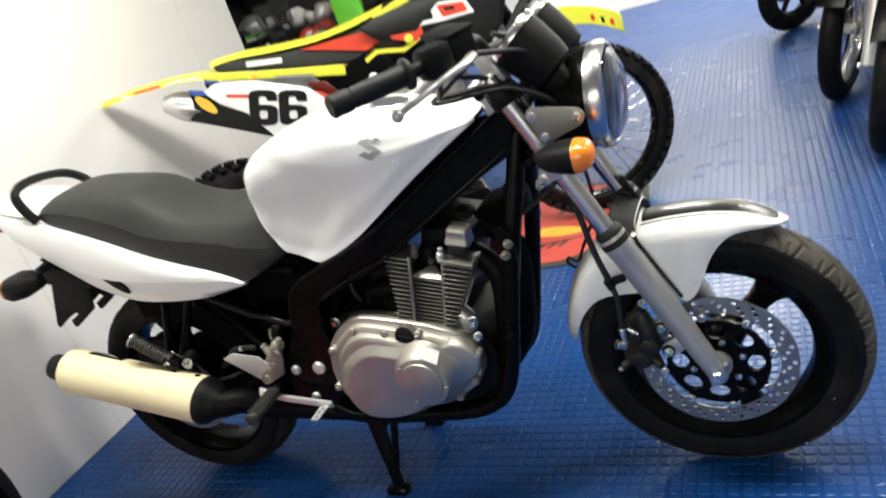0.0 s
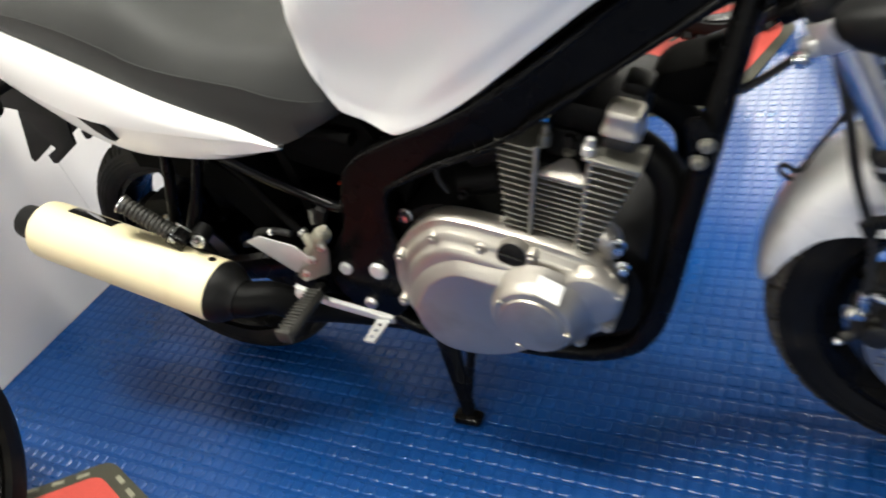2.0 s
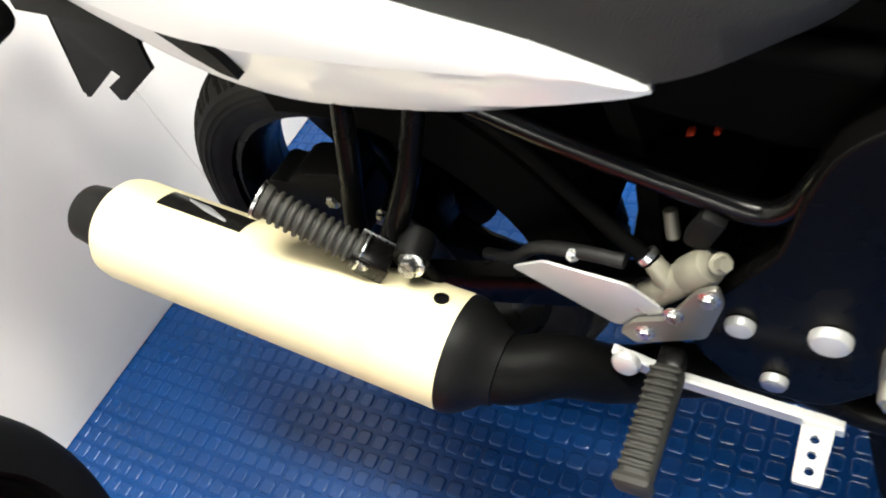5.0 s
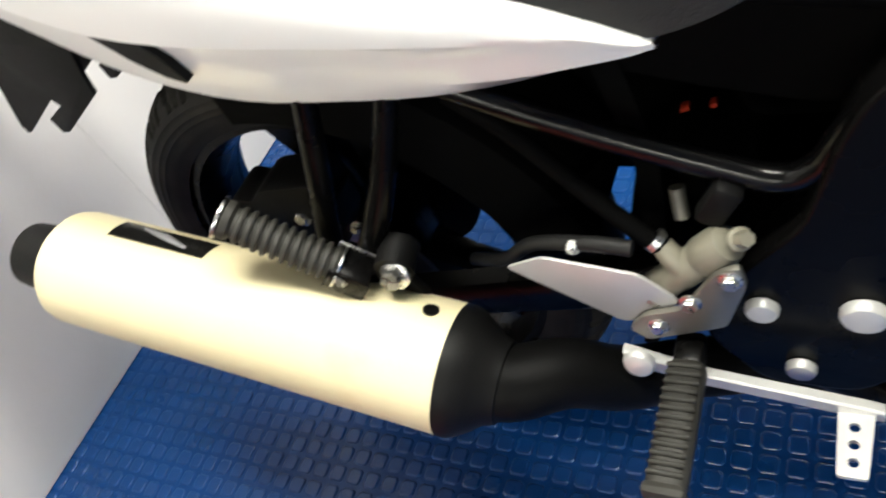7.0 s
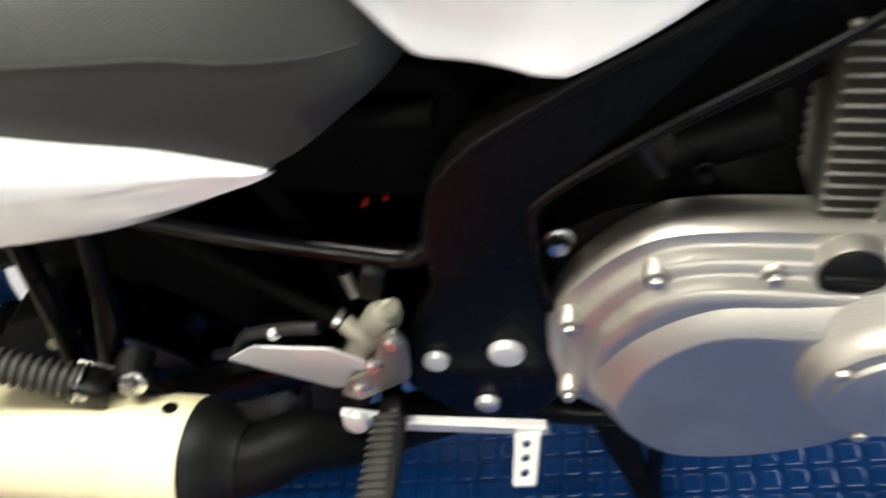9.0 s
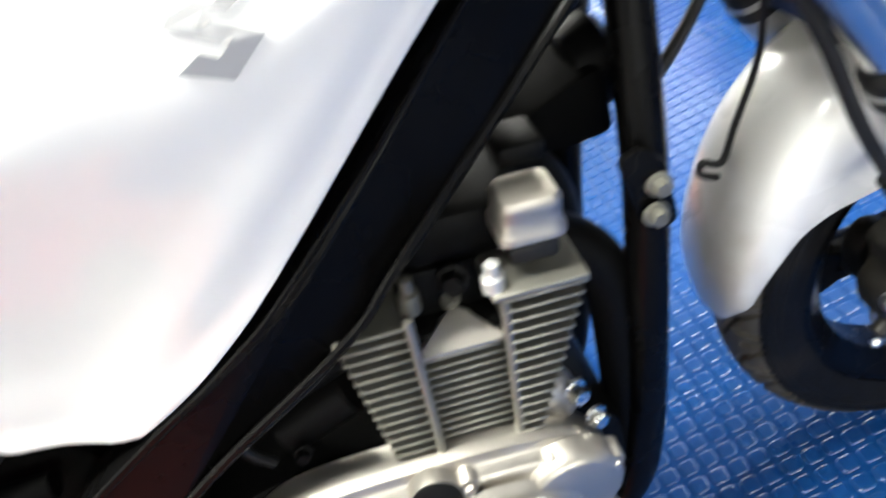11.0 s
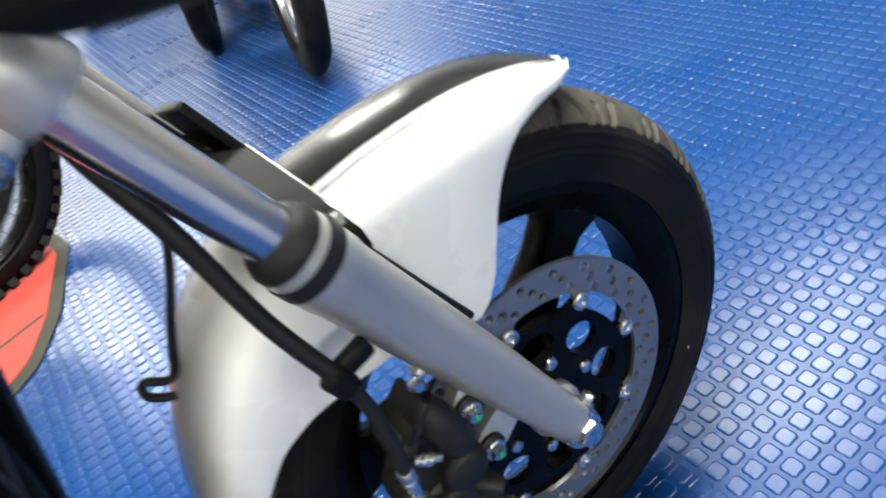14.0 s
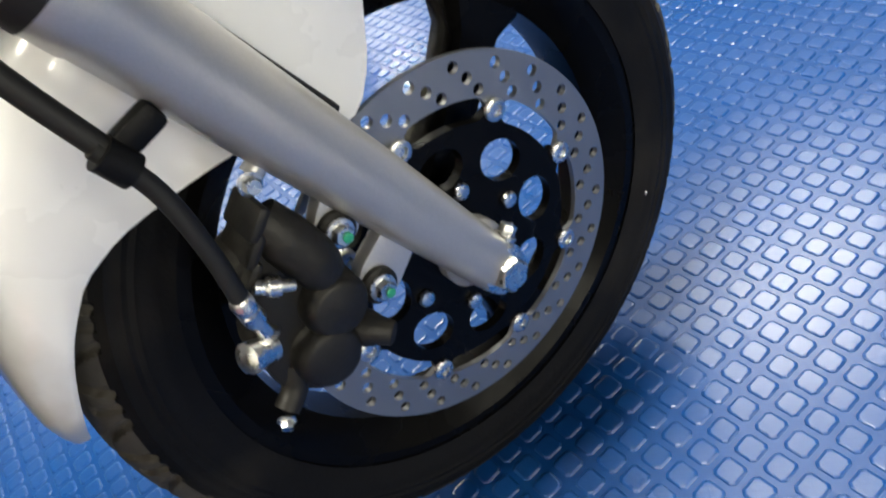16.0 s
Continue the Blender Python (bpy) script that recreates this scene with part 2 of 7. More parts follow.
def loft(bm, rings, cap=True, closed=True):
    vs = [[bm.verts.new(p) for p in r] for r in rings]
    n = len(rings[0])
    for a, b in zip(vs, vs[1:]):
        for i in range(n if closed else n - 1):
            j = (i + 1) % n
            bm.faces.new((a[i], a[j], b[j], b[i]))
    if cap and closed:
        bm.faces.new(vs[0][::-1])
        bm.faces.new(vs[-1])
    return vs


def tube(bm, pts, r, n=12, per=6, cap=True, flat=1.0):
    """A round bar along a smooth line; r is a number or a list, one for each given point."""
    line = smooth_path(pts, per)
    rs = [r] * len(line) if isinstance(r, (int, float)) else [float(np.interp(i / max(1, len(line) - 1) * (len(r) - 1), range(len(r)), r)) for i in range(len(line))]
    t0 = (line[1] - line[0]).normalized()
    up = Vector((0, 0, 1)) if abs(t0.z) < 0.9 else Vector((1, 0, 0))
    side = t0.cross(up).normalized()
    rings = []
    for i, p in enumerate(line):
        d = (line[min(i + 1, len(line) - 1)] - line[max(i - 1, 0)]).normalized()
        side = (side - d * side.dot(d)).normalized()
        u = d.cross(side)
        rings.append([p + rs[i] * (math.cos(a) * side + flat * math.sin(a) * u) for a in (2 * math.pi * k / n for k in range(n))])
    return loft(bm, rings, cap)


def along(a, direction):
    """A pose at a whose local z points in the direction."""
    return Matrix.Translation(a) @ Vector(direction).to_track_quat("Z", "Y").to_matrix().to_4x4()


def lathe(bm, profile, m, n=32, close=False):
    """Turns a profile of (radius, height) about the local z of m."""
    rings = []
    for r, h in profile:
        rings.append([m @ Vector((max(r, 1e-5) * math.cos(2 * math.pi * k / n), max(r, 1e-5) * math.sin(2 * math.pi * k / n), h)) for k in range(n)])
    if close:
        rings.append(rings[0])
    vs = [[bm.verts.new(p) for p in r] for r in (rings[:-1] if close else rings)]
    if close:
        vs.append(vs[0])
    for a, b in zip(vs, vs[1:]):
        for i in range(n):
            j = (i + 1) % n
            bm.faces.new((a[i], a[j], b[j], b[i]))
    if not close:
        bm.faces.new(vs[0][::-1])
        bm.faces.new(vs[-1])


def plate(bm, outer, y0, y1, holes=(), bevel=0.0, m=None, seg=1):
    """A flat piece with an outline (and holes) in x and z, from y0 to y1."""
    from mathutils.geometry import tessellate_polygon
    loops = [[Vector((x, 0, z)) for x, z in lp] for lp in (outer, *holes)]
    flat = [p for lp in loops for p in lp]
    tris = tessellate_polygon([[Vector((p.x, p.z, 0)) for p in lp] for lp in loops])
    a = [bm.verts.new((p.x, y0, p.z)) for p in flat]
    b = [bm.verts.new((p.x, y1, p.z)) for p in flat]
    if not holes:
        fa, fb = bm.faces.new(a), bm.faces.new(b[::-1])
        faces = [fa, fb]
    else:
        faces = []
        for t in tris:
            bm.faces.new([a[i] for i in t])
            bm.faces.new([b[i] for i in reversed(t)])
    k = 0
    for lp in loops:
        n = len(lp)
        for i in range(n):
            j = (i + 1) % n
            bm.faces.new((a[k + i], a[k + j], b[k + j], b[k + i]))
        k += n
    bmesh.ops.recalc_face_normals(bm, faces=bm.faces)
    if bevel and not holes:
        edges = [e for e in bm.edges if any(f in faces for f in e.link_faces)]
        bmesh.ops.bevel(bm, geom=edges, offset=bevel, segments=seg + 1, affect="EDGES", profile=0.6, clamp_overlap=True)
    if m is not None:
        bm.transform(m)


def block(bm, m, sx, sy, sz, bevel=0.004, seg=2):
    """A rounded block of that size centred on the pose m."""
    made = bmesh.ops.create_cube(bm, size=1.0, matrix=m @ Matrix.Diagonal((sx, sy, sz, 1)))
    if bevel:
        edges = list({e for v in made["verts"] for e in v.link_edges})
        bmesh.ops.bevel(bm, geom=edges, offset=bevel, segments=seg, affect="EDGES", profile=0.5, clamp_overlap=True)


def bolt(name, at, direction, r, parent, material="steel", h=None, washer=True, label=""):
    """A hexagon bolt head on a washer."""
    h = h or r * 0.9
    bm = bmesh.new()
    m = along(at, direction)
    if washer:
        lathe(bm, [(r * 1.35, 0), (r * 1.35, h * 0.25), (r * 1.2, h * 0.3)], m, 18)
    lathe(bm, [(r, h * 0.3), (r, h * 0.9), (r * 0.86, h * 1.1)], m, 6)
    return part(name, bm, material, parent, label)


def dome(name, at, direction, r, h, parent, material="steel", label=""):
    """A round button-headed cap."""
    bm = bmesh.new()
    lathe(bm, [(r, 0), (r, h * 0.5), (r * 0.86, h * 0.85), (r * 0.5, h), (0.0, h)], along(at, direction), 22)
    return part(name, bm, material, parent, label)


def circle(cx, cz, r, n=24, a0=0.0):
    return [(cx + r * math.cos(a0 + 2 * math.pi * k / n), cz + r * math.sin(a0 + 2 * math.pi * k / n)) for k in range(n)]


def rounded(pts, r=0.01, n=4):
    """An outline with its corners rounded."""
    out = []
    m = len(pts)
    for i in range(m):
        p0, p, p1 = (Vector(pts[(i + k) % m]) for k in (-1, 0, 1))
        d0, d1 = (p0 - p), (p1 - p)
        q = min(r, d0.length * 0.45, d1.length * 0.45)
        a, b = p + d0.normalized() * q, p + d1.normalized() * q
        for k in range(n + 1):
            t = k / n
            c = a.lerp(p, t).lerp(p.lerp(b, t), t)
            out.append((c.x, c.y))
    return out


# ---- the room ----
X0, X1, Y0, Y1 = -4.2, 6.2, -7.2, 6.6


def structure(name, bm, material, label, category):
    return tagged(part(name, bm, material), label, category, kind="structure")


def slab(name, lo, hi, material, label, category, bevel=0.0):
    bm = bmesh.new()
    mid, size = (Vector(lo) + Vector(hi)) / 2, Vector(hi) - Vector(lo)
    block(bm, Matrix.Translation(mid), *size, bevel=bevel)
    return structure(name, bm, material, label, category)


floor = slab("floor", (X0, Y0, -0.12), (X1, Y1, -0.0017), "floor_base", "glossy blue rubber flooring with raised rounded-square studs", "floor")
slab("ceiling", (X0, Y0, CEIL), (X1, Y1, CEIL + 0.15), "ceiling", "plain grey ceiling out of view, darkened to cut bounce light", "ceiling")
slab("wall_north", (X0 - 0.15, Y1, -0.1), (X1 + 0.15, Y1 + 0.15, CEIL + 0.1), "wall", "plain white painted shop wall", "wall")
slab("wall_south", (X0 - 0.15, Y0 - 0.15, -0.1), (X1 + 0.15, Y0, CEIL + 0.1), "grey_wall", "plain grey wall out of view, darkened to cut bounce light", "wall")
slab("wall_east", (X1, Y0, -0.1), (X1 + 0.15, Y1, CEIL + 0.1), "grey_wall", "plain grey wall out of view, darkened to cut bounce light", "wall")
slab("wall_west", (X0 - 0.15, Y0, -0.1), (X0, Y1, CEIL + 0.1), "wall", "plain white painted shop wall", "wall")

# white partition behind the tail of the motorcycle
bm = bmesh.new()
PW = Matrix.Translation((-1.368, 0, 0)) @ pose(0, 0, 0, 0, 0, 0.3)
block(bm, PW @ Matrix.Translation((-0.05, -0.56, 1.2)), 0.10, 4.60, 2.40, bevel=0.004)
structure("partition_wall", bm, "wall", "white painted partition panel standing on the blue floor", "wall")
bm = bmesh.new()
for sy in (-2.27, -1.05, 0.17, 1.39):
    block(bm, PW @ Matrix.Translation((0.0, sy, 1.2)), 0.0012, 0.003, 2.38, bevel=0)
structure("trim", bm, "seam_paint", "thin vertical seams between the white partition panels", "trim")

# ceiling fixtures, one to each lamp, none of them in view
for lx, ly, watts in LAMPS:
    fx = thing("ceiling_light", (lx, ly, CEIL), "white ceiling fixture with lit fluorescent tubes, placed out of view", "ceiling light", "ceiling lights")
    bm = bmesh.new()
    block(bm, Matrix.Translation((lx, ly, CEIL - 0.03)), 1.31, 0.36, 0.06, bevel=0.008)
    part("housing", bm, "lamp", fx)
    bm = bmesh.new()
    block(bm, Matrix.Translation((lx, ly, CEIL - 0.064)), 1.24, 0.29, 0.008, bevel=0.002)
    part("diffuser", bm, "diffuser", fx, "lit white diffuser")


# studs of the flooring
PITCH = 0.0302
STUD = 0.0105


def stud_shape(cx, cy):
    """A low rounded-square stud: outline points at the foot and the crown."""
    c, s = STUD, 0.0034
    base = [(c, -c + s), (c, c - s), (c - s, c), (-c + s, c), (-c, c - s), (-c, -c + s), (-c + s, -c), (c - s, -c)]
    rings = []
    for f, z in ((1.17, -0.0019), (1.05, -0.0006), (0.88, 0.0)):
        rings.append([(cx + f * x, cy + f * y, z) for x, y in base])
    return rings


def stud_mesh(name, centres):
    verts, faces = [], []
    for cx, cy in centres:
        o = len(verts)
        for r in stud_shape(cx, cy):
            verts += r
        for k in range(2):
            for i in range(8):
                j = (i + 1) % 8
                faces.append((o + 8 * k + i, o + 8 * k + j, o + 8 * k + 8 + j, o + 8 * k + 8 + i))
        faces.append(tuple(o + 16 + i for i in range(8)))
    me = bpy.data.meshes.new(name)
    me.from_pydata(verts, [], faces)
    me.polygons.foreach_set("use_smooth", [False] * len(me.polygons))
    me.materials.append(M["floor"])
    return me


single = stud_mesh("stud", [(0, 0)])
near, rest = [], []
for i in range(-76, 116):
    for j in range(-70, 140):
        cx, cy = i * PITCH, j * PITCH
        if cx < -1.46:
            continue
        (near if 0.80 < cx < 1.26 and -0.50 < cy < 0.10 else rest).append((cx, cy))
for cx, cy in near:
    ob = new("stud", single)
    ob.parent = floor
    ob.location = (cx, cy, 0)
rest_ob = new("stud_field", stud_mesh("stud_field", rest))
rest_ob.parent = floor
tagged(rest_ob, "field of low blue rounded-square studs", kind="stuff")

# ---- the white motorcycle ----
bike = thing("motorcycle", (0.03, 0, 0), "white and black naked motorcycle standing on its centre stand", "motorcycle")
FA = Vector((0.7375, 0, 0.289))      # front axle
RA = Vector((-0.680, 0, 0.304))      # rear axle
RAKE = 0.4286


def fork_x(z):
    return FA.x - (z - FA.z) * RAKE


FORK = Vector((-RAKE, 0, 1)).normalized()


# grooves of one tread cell: (share of the half width, share of the cell) from, to, depth
GROOVES = [((0.06, 0.02), (0.46, 0.62), 0.0052), ((0.34, 0.44), (0.86, 0.30), 0.0048), ((0.46, 0.62), (0.90, 0.92), 0.0045), ((0.60, 0.06), (0.88, 0.12), 0.0030)]


def groove_depth(u, s, wide, cell):
    """Depth of the tread at a share u of the half width and a share s of the cell."""
    deep = 0.0
    for (u0, s0), (u1, s1), d in GROOVES:
        for turn_ in (-1, 0, 1):
            ax, ay, bx, by = u0 * wide, (s0 + turn_) * cell, u1 * wide, (s1 + turn_) * cell
            px, py = u * wide - ax, s * cell - ay
            bx, by = bx - ax, by - ay
            f = min(1.0, max(0.0, (px * bx + py * by) / (bx * bx + by * by)))
            gap = math.hypot(px - f * bx, py - f * by)
            deep = max(deep, d * min(1.0, max(0.0, (0.0042 - gap) / 0.0016)))
    return deep


def road_tyre(name, c, r, w, rim_r, parent, cells, tread="tread", per=30):
    """A road tyre: slanting tread grooves, finely ringed side walls narrowing to the bead."""
    n, k = per * cells, 64
    cell = 2 * math.pi * r / cells
    prof = []
    for i in range(k):
        a = math.pi * (i / (k - 1)) - math.pi / 2
        d = abs(math.cos(a)) ** 0.62
        y = w / 2 * math.copysign(abs(math.sin(a)) ** 0.9, math.sin(a)) * (1 - 0.17 * max(0.0, 1 - d / 0.60) ** 1.3)
        u = abs(y) / (w / 2)
        arc = abs(math.sin(a)) ** 0.9
        ridge = 0.0011 if 0.10 < d < 0.62 and int(d * 26) % 3 == 0 else 0.0
        prof.append((rim_r + (r - rim_r) * d, y + math.copysign(ridge, y), arc))
    t0, t1 = 12, k - 13
    depth = {}
    for j in range(per):
        for i in range(t0, t1 + 1):
            u = prof[i][2]
            side = prof[i][1] > 0
            depth[j, i] = groove_depth(u, (j / per + (0.5 if side else 0.0)) % 1.0, w * 0.62, cell)
    rings = []
    for j in range(n):
        th = -2 * math.pi * j / n
        ring = []
        for i, (rr, y, u) in enumerate(prof):
            cut = depth.get((j % per, i), 0.0)
            q, yy = rr - cut * math.sqrt(max(0.0, 1 - 0.8 * u * u)), y - math.copysign(cut * 0.8 * u, y)
            ring.append(c + Vector((q * math.cos(th), yy, q * math.sin(th))))
        rings.append(ring)

    def band(bm, i0, i1):
        vs = [[bm.verts.new(p) for p in ring[i0:i1 + 1]] for ring in rings]
        for j in range(n):
            a, b = vs[j], vs[(j + 1) % n]
            for i in range(i1 - i0):
                bm.faces.new((a[i], b[i], b[i + 1], a[i + 1]))
        return bm

    walls = band(band(bmesh.new(), 0, t0), t1, k - 1)
    tyre = part(name, walls, "tyre", parent, sharp=0.5)
    part("tread", band(bmesh.new(), t0, t1), tread, tyre, "dusty grooved tread", sharp=0.5)
    return tyre


def ring_y(bm, c, prof, n=72):
    """Turns a closed (radius, y) profile about the axle."""
    lathe(bm, [(r, -y) for r, y in prof], along(c, (0, -1, 0)), n, close=True)


def cast_wheel(name, c, rim_r, w, parent, spokes, a0, hub_r=0.045, wide=1.0, well=0.037):
    wheel = new(name)
    wheel.parent = parent
    wheel.matrix_basis = Matrix.Translation(c)
    wheel.matrix_parent_inverse = world_of(parent).inverted()
    bm = bmesh.new()
    h = w / 2
    ring_y(bm, c, [(rim_r + 0.007, -h), (rim_r + 0.008, -h + 0.006), (rim_r - 0.006, -h + 0.010), (rim_r - 0.022, -h * 0.45), (rim_r - 0.024, h * 0.45),
                   (rim_r - 0.006, h - 0.010), (rim_r + 0.008, h - 0.006), (rim_r + 0.007, h), (rim_r - 0.010, h), (rim_r - well + 0.003, h * 0.5),
                   (rim_r - well, 0), (rim_r - well + 0.003, -h * 0.5), (rim_r - 0.010, -h)])
    part("rim", bm, "gloss_black", wheel, "black cast wheel rim")
    for s in range(spokes):
        a = a0 + 2 * math.pi * s / spokes
        d, t = Vector((math.cos(a), 0, math.sin(a))), Vector((-math.sin(a), 0, math.cos(a)))
        rings = []
        for rr, hw, hy in ((hub_r * 0.7, 0.030, 0.030), (0.08, 0.021, 0.024), (0.12, 0.019, 0.021), (0.155, 0.024, 0.020), (rim_r - 0.03, 0.044, 0.022)):
            p = c + d * rr
            sec = [(1, -0.6), (1, 0.6), (0.75, 1), (-0.75, 1), (-1, 0.6), (-1, -0.6), (-0.75, -1), (0.75, -1)]
            rings.append([p + t * hw * wide * u + Vector((0, hy * v, 0)) for u, v in sec])
        bm = bmesh.new()
        loft(bm, rings)
        part("spoke", bm, "gloss_black", wheel)
    bm = bmesh.new()
    lathe(bm, [(0.018, -0.055), (hub_r * 0.8, -0.05), (hub_r, -0.03), (hub_r, 0.03), (hub_r * 0.8, 0.05), (0.018, 0.055)], along(c, (0, -1, 0)), 32)
    part("hub", bm, "gloss_black", wheel)
    return wheel


# front wheel with its brake disc
fw = cast_wheel("front_wheel", FA, 0.214, 0.085, bike, 3, math.radians(47))
tagged(fw, "black three-spoke cast front wheel")
road_tyre("tyre", FA, 0.2885, 0.106, 0.214, fw, 26)
DY = -0.064
bm = bmesh.new()
holes = []
for g in range(24):
    for r_, da in ((0.1225, 0.0), (0.1318, 0.085), (0.1412, 0.17)):
        a = 2 * math.pi * g / 24 + da
        holes.append(circle(FA.x + r_ * math.cos(a), FA.z + r_ * math.sin(a), 0.0047, 12))
inner = []
B0 = math.radians(97.3)
for k in range(160):
    a = 2 * math.pi * k / 160
    lobe = max(0.0, math.cos(8 * (a - B0))) ** 6
    inner.append((FA.x + (0.1165 - 0.0135 * lobe) * math.cos(a), FA.z + (0.1165 - 0.0135 * lobe) * math.sin(a)))
plate(bm, circle(FA.x, FA.z, 0.1505, 160), DY - 0.0025, DY + 0.0025, [inner[::-1]] + holes)
part("brake_disc", bm, "disc", fw, "drilled steel brake disc")
outer = []
for k in range(160):
    a = 2 * math.pi * k / 160
    lobe = max(0.0, math.cos(8 * (a - B0))) ** 5
    outer.append((FA.x + (0.099 + 0.0125 * lobe) * math.cos(a), FA.z + (0.099 + 0.0125 * lobe) * math.sin(a)))
ovals = []
for k in range(8):
    a = math.radians(39 + 45 * k)
    cx, cz = FA.x + 0.072 * math.cos(a), FA.z + 0.072 * math.sin(a)
    ov = []
    for i in range(20):
        b = 2 * math.pi * i / 20
        dr, dt = 0.0165 * math.cos(b), 0.0200 * math.sin(b)
        ov.append((cx + dr * math.cos(a) - dt * math.sin(a), cz + dr * math.sin(a) + dt * math.cos(a)))
    ovals.append(ov)
bm = bmesh.new()
plate(bm, outer, DY - 0.004, DY + 0.005, ovals)
part("disc_carrier", bm, "gloss_black", fw, "black disc carrier with oval openings")
for k in range(8):
    a = B0 + 2 * math.pi * k / 8
    at = (FA.x + 0.108 * math.cos(a), DY - 0.004, FA.z + 0.108 * math.sin(a))
    bm = bmesh.new()
    lathe(bm, [(0.0088, 0), (0.0088, 0.0025), (0.0072, 0.0036), (0.0050, 0.0036), (0.0042, 0.0015), (0.0, 0.0015)], along(at, (0, -1, 0)), 20)
    part("disc_rivet", bm, "steel", fw)
for k in range(6):
    a = math.radians(13 + 60 * k)
    dome("disc_bolt", (FA.x + 0.050 * math.cos(a), DY - 0.005, FA.z + 0.050 * math.sin(a)), (0, -1, 0), 0.0068, 0.004, fw)
bm = bmesh.new()
lathe(bm, [(0.028, 0), (0.028, 0.012), (0.020, 0.022), (0.012, 0.022)], along((FA.x, DY - 0.003, FA.z), (0, -1, 0)), 28)
part("axle_spacer", bm, "alloy", fw)
dome("balance_weight", (0.938, -0.047, 0.172), (0.5, -1, -0.3), 0.003, 0.002, fw, "steel")

# rear wheel
rw = cast_wheel("rear_wheel", RA, 0.229, 0.10, bike, 3, math.radians(91), hub_r=0.075, wide=1.25, well=0.026)
tagged(rw, "black three-spoke cast rear wheel")
road_tyre("tyre", RA, 0.303, 0.134, 0.229, rw, 26, "rear_tread", 12)
bm = bmesh.new()
plate(bm, circle(RA.x, RA.z, 0.125, 80), -0.078, -0.073, [circle(RA.x, RA.z, 0.085, 60)[::-1]])
part("brake_disc", bm, "disc", rw, "plain steel rear brake disc")
bm = bmesh.new()
plate(bm, circle(RA.x, RA.z, 0.108, 48), 0.070, 0.077)
part("sprocket", bm, "engine_black", rw)

bm = bmesh.new()
plate(bm, rounded([(-0.738, 0.470), (-0.715, 0.492), (-0.690, 0.486), (-0.672, 0.503), (-0.600, 0.508), (-0.602, 0.440), (-0.640, 0.385), (-0.742, 0.400)], 0.009), -0.118, -0.066, bevel=0.005)
part("caliper_bracket", bm, "engine_black", rw)
bm = bmesh.new()
for cx, cz, sx, sz in ((-0.775, 0.372, 0.075, 0.060), (-0.735, 0.410, 0.060, 0.050), (-0.790, 0.335, 0.050, 0.040)):
    block(bm, pose(cx, -0.088, cz, 0, 35, 0), sx, 0.060, sz, bevel=0.010)
part("rear_caliper", bm, "engine_black", rw, "black rear brake caliper")
bolt("caliper_bolt", (-0.742, -0.120, 0.404), (0, -1, 0.2), 0.008, rw, "steel", 0.010)
bolt("caliper_bolt", (-0.716, -0.120, 0.372), (0, -1, 0.2), 0.006, rw, "steel", 0.008)

# fork legs
for side in (-1, 1):
    y = 0.10 * side
    leg = new("fork_leg")
    leg.parent = bike
    leg.matrix_basis = Matrix.Translation((FA.x, y, FA.z))
    leg.matrix_parent_inverse = world_of(bike).inverted()
    tagged(leg, "telescopic fork leg with chrome tube and silver slider")
    P = lambda z, dx=0.0: Vector((fork_x(z) + dx, y, z))
    bm = bmesh.new()
    L = (P(0.96) - P(0.605)).length
    lathe(bm, [(0.0187, 0), (0.0187, L)], along(P(0.605), FORK), 32)
    part("fork_tube", bm, "chrome", leg, "polished chrome fork tube")
    bm = bmesh.new()
    L = (P(0.620) - P(0.30)).length
    lathe(bm, [(0.0170, -0.022), (0.0205, -0.010), (0.0215, 0.03), (0.0245, 0.12), (0.0262, 0.22), (0.0270, L - 0.045), (0.0285, L - 0.040), (0.0285, L - 0.012), (0.0265, L)],
          along(P(0.30), FORK), 36)
    part("fork_slider", bm, "slider", leg, "silver painted fork slider")
    bm = bmesh.new()
    lathe(bm, [(0.0293, 0), (0.0293, 0.013)], along(P(0.599), FORK), 36)
    part("clamp_ring", bm, "rubber", leg)
    bm = bmesh.new()
    lathe(bm, [(0.0275, 0), (0.0275, 0.006), (0.0235, 0.014), (0.0200, 0.017)], along(P(0.618), FORK), 36)
    part("dust_seal", bm, "rubber", leg, "black rubber dust seal")
    # axle end
    bm = bmesh.new()
    lathe(bm, [(0.0205, -0.004), (0.0205, 0.022)], along((FA.x + 0.001, y - side * 0.016, FA.z), (0, side, 0)), 28)
    part("axle_boss", bm, "alloy", leg)
    bm = bmesh.new()
    lathe(bm, [(0.0200, -0.004), (0.0200, 0.004), (0.0175, 0.0065), (0.0, 0.0065)], along((FA.x + 0.001, y + side * 0.006, FA.z), (0, side, 0)), 28)
    part("axle_washer", bm, "steel", leg)
    bolt("axle_nut", (FA.x + 0.001, y + side * 0.0125, FA.z), (0, side, 0), 0.0138, leg, "steel", 0.012)
    bolt("pinch_bolt", (FA.x + 0.016, y + side * 0.002, FA.z + 0.015), (0.70, 0.1 * side, 0.70), 0.0068, leg, "steel", 0.010)
    # mudguard tab
    bm = bmesh.new()
    tube(bm, [P(0.475), P(0.475, -0.018) + Vector((0, 0, -0.004)), P(0.475, -0.030) + Vector((0, 0, -0.009))], 0.007, 10)
    part("mudguard_tab", bm, "alloy", leg)
    bolt("tab_bolt", P(0.475, -0.034) + Vector((0, side * 0.006, -0.010)), (0, side, 0), 0.0055, leg, "steel", 0.006)

